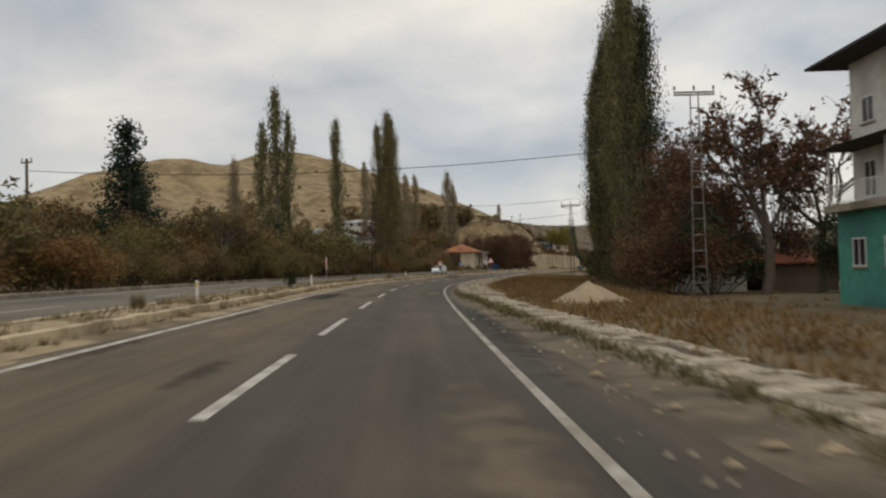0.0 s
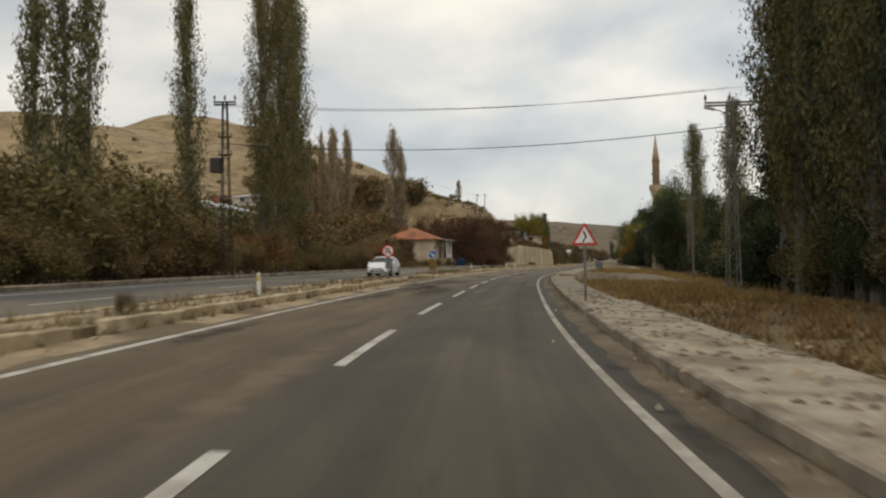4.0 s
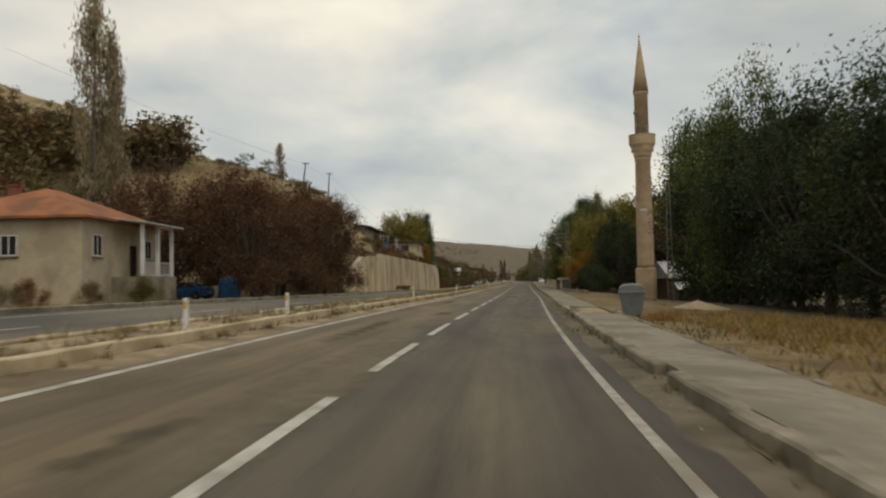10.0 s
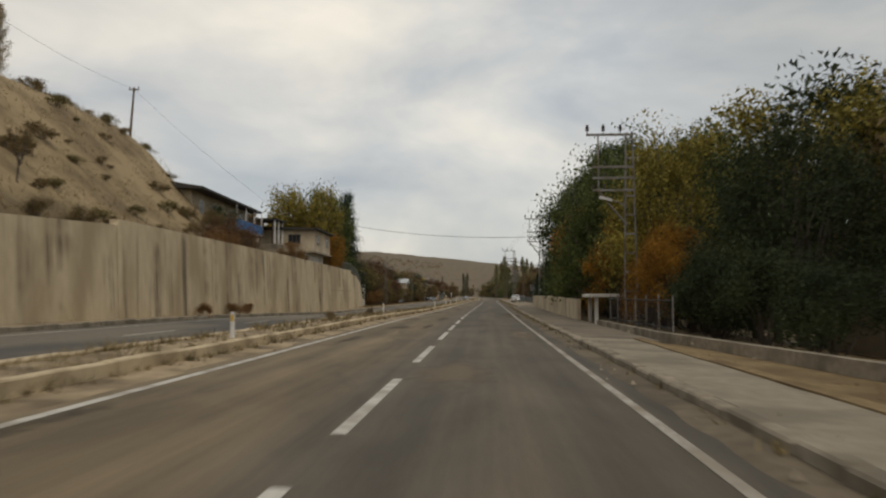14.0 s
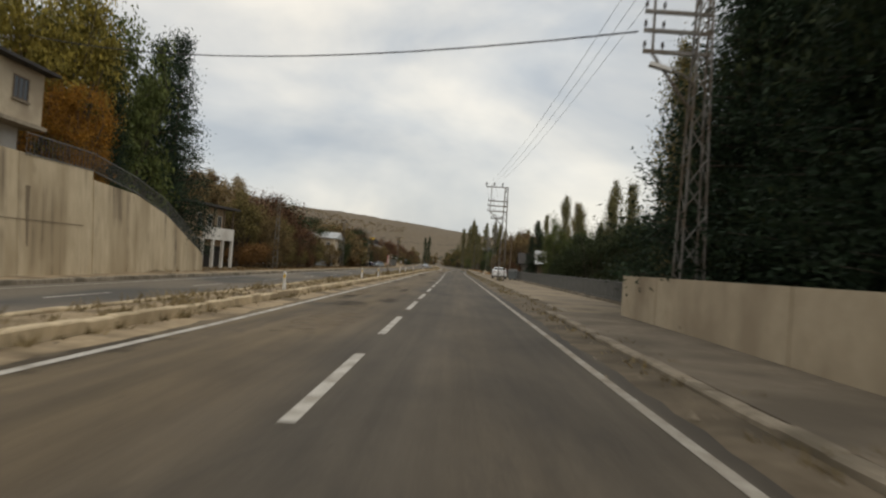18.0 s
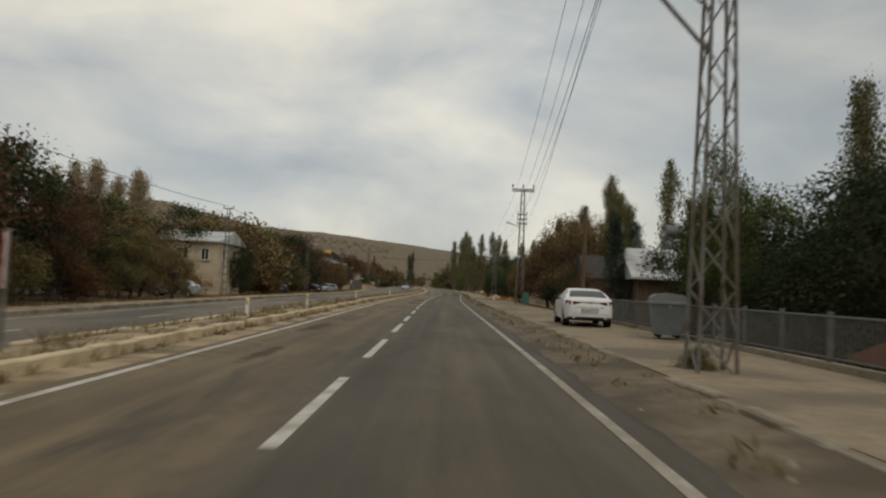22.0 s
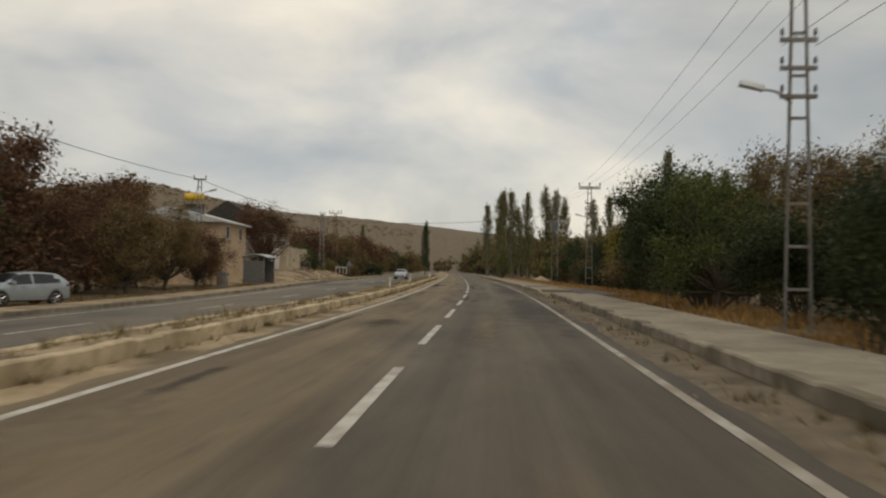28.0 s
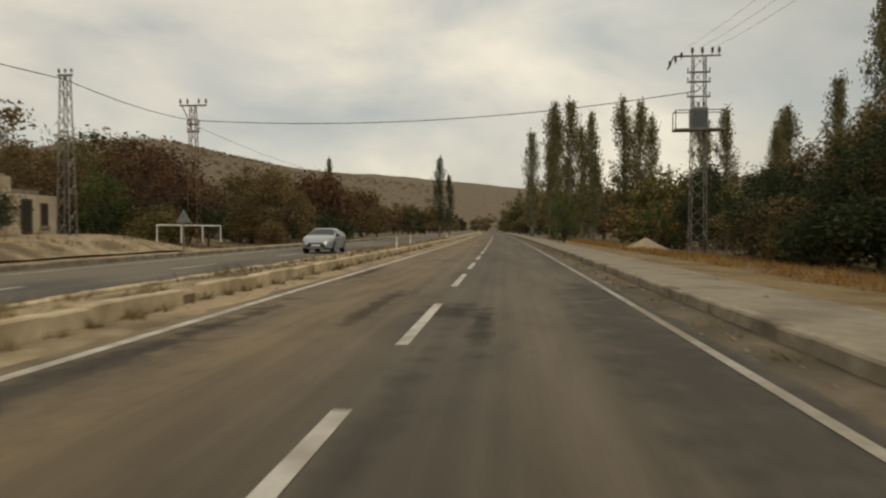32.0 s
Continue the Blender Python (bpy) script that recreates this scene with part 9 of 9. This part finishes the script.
def stripes(owner, z0, z1, w, c1, c2, n=4):
    """A board with stripes that fall from one side to the other at 40 degrees."""
    bd = Geo().box((-w / 2, -0.012, z0), (w / 2, 0.012, z1), bevel=0.01).make("chevron_board", c1, owner)
    pitch, drop = (z1 - z0) / n, 0.85 * w
    for i in range(n + 3):
        a = z0 + pitch * (i - 0.3)
        q = clipped([(-w / 2 + 0.01, a + drop / 2), (-w / 2 + 0.01, a + drop / 2 - pitch * 0.5), (w / 2 - 0.01, a - drop / 2 - pitch * 0.5), (w / 2 - 0.01, a - drop / 2)], z0 + 0.01, z1 - 0.01, 1)
        if len(q) > 2:
            m = len(q)
            Geo().add([(x, -0.02, z) for x, z in q] + [(x, -0.011, z) for x, z in q], [tuple(range(m)), tuple(range(2 * m - 1, m - 1, -1))] + [(k, m + k, m + (k + 1) % m, (k + 1) % m) for k in range(m)]).make("stripe", c2, bd)


stripes(kr, 0.55, 1.36, 0.52, M["dullyellow"], M["black"], 3)
for y, d in ((51.8, -5.5), (351.2, -5.55)):
    p = W(y, d, 0.2)
    ch = sign_post(p, heading(y) - 52, "marker_board", "narrow red-white striped marker board on a steel post", 2.0)
    stripes(ch, 1.05, 1.95, 0.26, M["white"], M["red"], 3)
p = W(86, 4.65, 0.2)
ws = sign_post(p, heading(86), "warning_sign", "red-bordered triangular warning sign on a steel post", 2.3)
tri = lambda s, y: [(-0.42 * s, y, 2.05 - 0.28 * s), (0.42 * s, y, 2.05 - 0.28 * s), (0, y, 2.05 + 0.46 * s)]  # noqa: E731
for nm, s, y, m in (("red_plate", 1.0, 0.0, "red"), ("white_plate", 0.72, -0.012, "white")):
    Geo().add(tri(s, y) + tri(s, y + 0.012), [(0, 1, 2), (5, 4, 3), (0, 3, 4, 1), (1, 4, 5, 2), (2, 5, 3, 0)]).make(nm, M[m], ws)
Geo().tube([(-0.06, -0.02, 1.88), (0.05, -0.02, 2.05), (-0.03, -0.02, 2.22)], 0.03, 4).make("symbol", M["black"], ws)
p = W(539, -16.2, 0.1)
wb = sign_post(p, heading(539) + 180, "warning_sign", "triangular warning sign seen from its grey back", 2.1)
Geo().add([(x, y, z - 0.15) for x, y, z in tri(1.0, 0.0) + tri(1.0, 0.015)], [(0, 1, 2), (5, 4, 3), (0, 3, 4, 1), (1, 4, 5, 2), (2, 5, 3, 0)]).make("plate", M["signback"], wb)


def delineator(y, d, h=0.75, z=0.15):
    p = W(y, d, z)
    ob = root("delineator_post", p, heading(y), "white plastic delineator post in the median", "marker post", "delineator posts")
    Geo().box((-0.06, -0.045, -0.1), (0.06, 0.045, h), taper=0.01, bevel=0.015).make("post", M["white"], ob)
    Geo().box((-0.035, -0.05, h - 0.24), (0.035, -0.04, h - 0.08)).make("reflector", M["yellow"], ob)


for y, d in [(25.6, -6.1), (48.4, -5.9), (83.4, -5.2), (143, -5.4), (165.5, -5.0), (172.6, -5.0), (200, -5.2), (232, -5.2), (262.6, -5.4), (302.7, -4.9), (327, -5.1), (336, -4.9), (365, -5.2), (376.6, -5.2), (398, -5.2), (427.6, -4.9), (488, -5.5), (508, -5.6), (545, -5.3), (553, -5.4), (590, -5.3)]:
    delineator(y, d)


def blades(name, count, where, hmin, hmax, material, label, category, seed, tuft=9, spread=0.12):
    """Thin grass blades in tufts; where(rs) gives station, offset and height above the road."""
    rs = np.random.RandomState(seed)
    v, f = [], []
    for _ in range(count):
        y, d, z = where(rs)
        c = W(y, d, z) if z is not None else None
        if c is None:
            c = W(y, d)
            c.z = land(c.x, c.y)
        hh = rs.uniform(hmin, hmax)
        for _ in range(tuft):
            a = rs.uniform(0, 2 * math.pi)
            o = rs.normal(size=2) * spread
            t = rs.normal(size=2) * hh * 0.45
            w = 0.012 + 0.018 * rs.uniform()
            b = np.array([c.x + o[0], c.y + o[1], c.z - 0.02])
            k = len(v)
            v += [(b[0] - w * math.cos(a), b[1] - w * math.sin(a), b[2]), (b[0] + w * math.cos(a), b[1] + w * math.sin(a), b[2]), (b[0] + t[0], b[1] + t[1], b[2] + hh * rs.uniform(0.6, 1.0))]
            f.append((k, k + 1, k + 2))
    tagged(obj(name, v, f, material), label, category, kind="stuff")


# ---- bins ----
def container(place, turn, label, lid_tilt=0.0):
    ob = root("waste_container", place, turn, label, "waste container")
    Geo().add([(-0.44, -0.36, 0.1), (0.44, -0.36, 0.1), (0.44, 0.36, 0.1), (-0.44, 0.36, 0.1), (-0.6, -0.5, 1.0), (0.6, -0.5, 1.0), (0.6, 0.5, 1.0), (-0.6, 0.5, 1.0)], [(3, 2, 1, 0), (4, 5, 6, 7), (0, 1, 5, 4), (1, 2, 6, 5), (2, 3, 7, 6), (3, 0, 4, 7)]).make("tub", M["plastic"], ob)
    Geo().box((-0.64, -0.54, 0.97), (0.64, 0.54, 1.05), bevel=0.02).make("rim", M["plastic"], ob)
    for i in range(5):
        x = -0.36 + 0.18 * i
        Geo().add([(x - 0.02, -0.385, 0.15), (x + 0.02, -0.385, 0.15), (x + 0.02, -0.52, 0.97), (x - 0.02, -0.52, 0.97), (x - 0.02, -0.36, 0.15), (x + 0.02, -0.36, 0.15), (x + 0.02, -0.49, 0.97), (x - 0.02, -0.49, 0.97)], [(0, 1, 2, 3), (0, 3, 7, 4), (1, 5, 6, 2), (2, 6, 7, 3), (0, 4, 5, 1)]).make("rib", M["plastic"], ob)
    t = math.tan(lid_tilt)
    prof = [(-0.5, 1.05), (-0.49, 1.15), (-0.36, 1.25), (0.0, 1.29), (0.36, 1.25), (0.49, 1.15), (0.5, 1.05)]
    lid = Geo().add([(x, y, z + t * (x + 0.6)) for x in (-0.6, 0.6) for y, z in prof], [(i, i + 1, 8 + i, 7 + i) for i in range(6)] + [(6, 0, 7, 13), tuple(range(6, -1, -1)), tuple(range(7, 14))])
    lid.make("lid", M["lidgrey"], ob, "paler dusty lid")
    for x in (-0.36, 0.36):
        for y in (-0.26, 0.26):
            Geo().tube([(x - 0.03, y, 0.07), (x + 0.03, y, 0.07)], 0.07, 10).make("castor", M["tyre"], ob)
    for s in (-1, 1):
        Geo().tube([(s * 0.62, 0, 0.9), (s * 0.74, 0, 0.9)], 0.05, 8).make("trunnion", M["steel"], ob)


container(W(181.2, 6.75, -0.02), heading(179) + 82, "grey wheeled waste container with paler lid on the verge", 0.06)
container(W(361.2, 8.0, 0.05), heading(361) + 80, "grey wheeled waste container by the railing")
blades("rusty_weeds", 60, lambda rs: (178.4 + rs.normal() * 0.45, 7.3 + rs.normal() * 0.4, 0.0), 0.15, 0.4, M["grass_rust"], "rusty clump of dry weeds beside the waste container", "weeds", 29, 12, 0.2)


tarp = root("blue_tarpaulin", (-57.6, 212.6, land(-57.6, 212.6)), 10, "bright blue sheet draped over stacked goods under the trees", "tarpaulin")
ct, cf = [], []
for i in range(9):
    for j in range(13):
        a = 2 * math.pi * j / 12
        q = (0.0, 0.3, 0.6, 0.8, 0.9, 0.94, 0.97, 1.0, 1.06)[i] * (1 + 0.06 * math.sin(5 * a + i))
        ct.append((0.95 * q * math.copysign(abs(math.cos(a)) ** 0.6, math.cos(a)), 0.8 * q * math.copysign(abs(math.sin(a)) ** 0.6, math.sin(a)), (1.9, 1.86, 1.8, 1.7, 1.4, 1.0, 0.6, 0.3, -0.05)[i] + 0.03 * math.sin(3 * a)))
for i in range(8):
    for j in range(12):
        k = i * 13 + j
        cf.append((k, k + 1, k + 14, k + 13)[::-1])
obj("sheet", ct, cf, M["bluewall"], tarp, "", True)


# ---- heaps and rubble ----
def heap(x, y, r, h, seed, label):
    rs = np.random.RandomState(seed)
    vs, fs, n, m = [], [], 26, 9
    for i in range(m + 1):
        t = i / m
        for j in range(n):
            a = 2 * math.pi * j / n
            q = r * t * (1 + 0.12 * math.sin(2 * a + seed) + 0.06 * math.sin(5 * a)) * (1 + rs.uniform(-0.03, 0.03))
            vs.append((q * math.cos(a), q * math.sin(a) * 0.9, h * (1 - t) ** 1.1 * (1 + rs.uniform(-0.05, 0.05)) - 0.05 * t))
    for i in range(m):
        for j in range(n):
            fs.append((i * n + j, (i + 1) * n + j, (i + 1) * n + (j + 1) % n, i * n + (j + 1) % n))
    ob = tagged(obj("sand_heap", vs, fs, M["gravel"], smooth_shade=True), label, "sand heap")
    ob.location = (x, y, land(x, y) - 0.02)


sb = root("slab_stack", (-56.6, 180.7, land(-56.6, 180.7)), 60, "low stack of white slabs on the verge", "slab stack")
for k in range(4):
    Geo().box((-1.15 + 0.06 * k, -0.4, 0.02 + 0.11 * k), (1.15 - 0.09 * (k % 2), 0.4, 0.11 + 0.11 * k), bevel=0.015).make("slab", M["plaster_white"], sb)
heap(-5.3, 35.5, 1.75, 0.95, 1, "conical heap of pale building sand on the verge")
heap(-23.4, 190.5, 1.6, 0.45, 2, "low heap of pale sand near the minaret")
heap(-23.2, 434.4, 1.2, 0.66, 3, "heap of pale sand beside the pavement")
heap(-21.4, 434.0, 1.1, 0.3, 5, "low spread heap of pale sand")
heap(-16.6, 561.5, 2.2, 1.0, 4, "wide heap of pale sand beyond the pavement")
heap(-12.6, 178, 1.0, 0.35, 6, "low heap of brown soil")
fr = root("pipe_frame", (-47.6, 540, land(-47.6, 541)), 0, "low frame of pale steel pipes", "pipe frame")
Geo().tube([(0, 0, 0), (0, 0, 1.1), (0, 9.5, 1.1), (0, 9.5, 0)], 0.05, 6).make("outer_pipe", M["white"], fr)
for y in (3.2, 6.4):
    Geo().tube([(0, y, 0), (0, y, 1.1)], 0.045, 6).make("upright", M["white"], fr)


# ---- weeds, dry grass and grit ----
def med(rs):
    y = rs.uniform(-20, 600)
    return (y if not 106 < y < 119 else 130.0), rs.choice([-4.85, -5.0, -5.3, -5.7, -6.1, -6.25]) + rs.normal() * 0.08, 0.18


blades("dry_weeds", 2600, med, 0.12, 0.42, M["weed"], "dry brown weeds along the median", "weeds", 1, 10, 0.14)
blades("dry_weeds", 1500, lambda rs: (lambda y: (y + (0.2 if y > 137 else 0.0) + rs.normal() * 0.05, -4.46 + rs.normal() * 0.04, 0.02))(float(rs.choice([v for v in range(-20, 560) if not 105 < v < 119]))), 0.08, 0.3, M["weed"], "dry weeds at the foot of the median kerb", "weeds", 2, 8, 0.09)
blades("dry_weeds", 520, lambda rs: (lambda y: (y, EDGE(y) - 0.1 + rs.normal() * 0.14, 0.05))(rs.uniform(-20, 40)), 0.08, 0.3, M["weed_green"], "dull green and brown weeds along the broken paving", "weeds", 13, 9, 0.13)
blades("dry_weeds", 1250, lambda rs: (rs.uniform(37, 560), 4.2 + rs.normal() * 0.08 + (0.5 if rs.uniform() > 0.5 else 0), 0.02), 0.05, 0.22, M["weed"], "dry weeds at the foot of the pavement kerb", "weeds", 3, 8, 0.1)
blades("dry_grass", 2900, lambda rs: (lambda y: (y, 6.6 + abs(rs.normal()) * 6.5, None))(rs.uniform(5, 100)), 0.12, 0.5, M["grass_dry"], "tall dry brown grass of the roadside field", "dry grass", 4, 10, 0.2)
blades("dry_grass", 3600, lambda rs: (lambda y: (y, (6.4 if y < 120 else 15.0 if y < 152 else 8.0) + abs(rs.normal()) * 6.0, None))(rs.uniform(92, 184)), 0.14, 0.5, M["grass_gold"], "tall golden dry grass of the roadside field", "dry grass", 41, 10, 0.22)
blades("field_weeds", 260, lambda rs: (rs.uniform(96, 180), 6.5 + abs(rs.normal()) * 2.2, None), 0.15, 0.5, M["weed_green"], "dull green weeds scattered in the dry field", "weeds", 37, 9, 0.22)
blades("dry_grass", 900, lambda rs: (rs.uniform(126, 236), 6.3 + abs(rs.normal()) * 3.0, None), 0.04, 0.14, M["grass_dry"], "short dry yellow grass before the minaret", "dry grass", 5, 9, 0.18)
blades("dry_grass", 2600, lambda rs: (lambda y: (y, (7.4 if y < 476 else 9.7) + abs(rs.normal()) * 3.2, None))(rs.uniform(425, 640)), 0.12, 0.5, M["grass_rust"], "tall rusty dry grass beyond the pavement", "dry grass", 6, 10, 0.22)
blades("dry_grass", 2600, lambda rs: (rs.uniform(0, 600), -16.6 - abs(rs.normal()) * 2.5, None), 0.12, 0.5, M["grass_dry"], "dry yellow grass beyond the opposite carriageway", "dry grass", 7, 9, 0.22)
tree("shrub_dark", *W(40.0, -5.5)[:2], 1.0, 0.7, z=W(40, -5.5, 0.15).z, label="small dark evergreen bush in the median")
for y, d in ((19, -5.6), (62, -5.5), (76, -5.3), (150, -5.3), (157, -5.4), (246, -5.5), (258, -5.6), (343, -5.6), (349, -5.3)):
    tree("shrub_brown", *W(y, d)[:2], 0.55, 0.7, z=W(y, d, 0.16).z, label="small dry bush in the median")
for y in (258, 263.5, 266):
    tree("shrub_rust", *W(y, -15.9)[:2], 1.0, 1.0, z=W(y, -15.9, 0.05).z, label="low rusty bush at the wall's foot")
blades("dry_grass", 5200, lambda rs: (rs.uniform(110, 330), -30 - abs(rs.normal()) * 60, None), 0.15, 0.55, M["weed"], "dry scrub tufts on the hillside", "dry grass", 8, 6, 0.3)
blades("dry_grass", 2600, lambda rs: (rs.uniform(228, 300), -18.5 - abs(rs.normal()) * 12, None), 0.15, 0.5, M["weed"], "dry yellow tufts on the eroded slope above the wall", "dry grass", 18, 7, 0.35)
cl = Geo()
rs = np.random.RandomState(19)
for _ in range(420):
    y, d, q = rs.uniform(2, 75), rs.uniform(4.3, 7.0), abs(rs.normal(0, 0.05)) + 0.02
    c = W(y, d, 0.06 if y < 36 else 0.2)
    cl.add([(c.x - q, c.y - q, c.z - 0.02), (c.x + q, c.y - q * 0.8, c.z - 0.02), (c.x, c.y + q, c.z - 0.02), (c.x, c.y, c.z + q * 0.3)], [(0, 1, 3), (1, 2, 3), (2, 0, 3)])
tagged(cl.make("dirt_clods", M["soil"]), "dark clods of dirt on the broken paving", "dirt", kind="stuff")
rs = np.random.RandomState(9)
gr = Geo()
for _ in range(2600):
    side = rs.uniform()
    d = rs.normal(4.15, 0.28) if side < 0.5 else rs.normal(-4.2, 0.22) if side < 0.8 else rs.normal(6.6, 0.8)
    y, q = rs.uniform(0, 560), abs(rs.normal(0, 0.018)) + 0.008
    c = W(y, d, 0.02 if abs(d) < 4.7 else 0.2)
    gr.add([(c.x - q, c.y - q, c.z), (c.x + q, c.y - q * 0.8, c.z), (c.x, c.y + q, c.z), (c.x, c.y, c.z + q * 1.3)], [(0, 1, 3), (1, 2, 3), (2, 0, 3)])
tagged(gr.make("grit", M["concrete"]), "small stones and grit along the kerbs", "grit", kind="stuff")


# scrub on the distant hills
rs = np.random.RandomState(31)
pts = []
for _ in range(6500):
    y = rs.uniform(600, 1500)
    x = float(xc(min(y, 1300))) + (rs.uniform(-420, -40) if rs.uniform() < 0.7 else rs.uniform(60, 500))
    r = rs.uniform(0.6, 1.8)
    z = land(x, y)
    pts.append(np.array([x, y, z + 0.5 * r]) + rs.normal(size=(7, 3)) * np.array([r, r, 0.35 * r]))
tagged(new("hill_scrub", leaf_mesh("hill_scrub", np.vstack(pts), 1.0, M["lf_brown"], rs)), "scattered low scrub on the far hills", "scrub", kind="stuff")
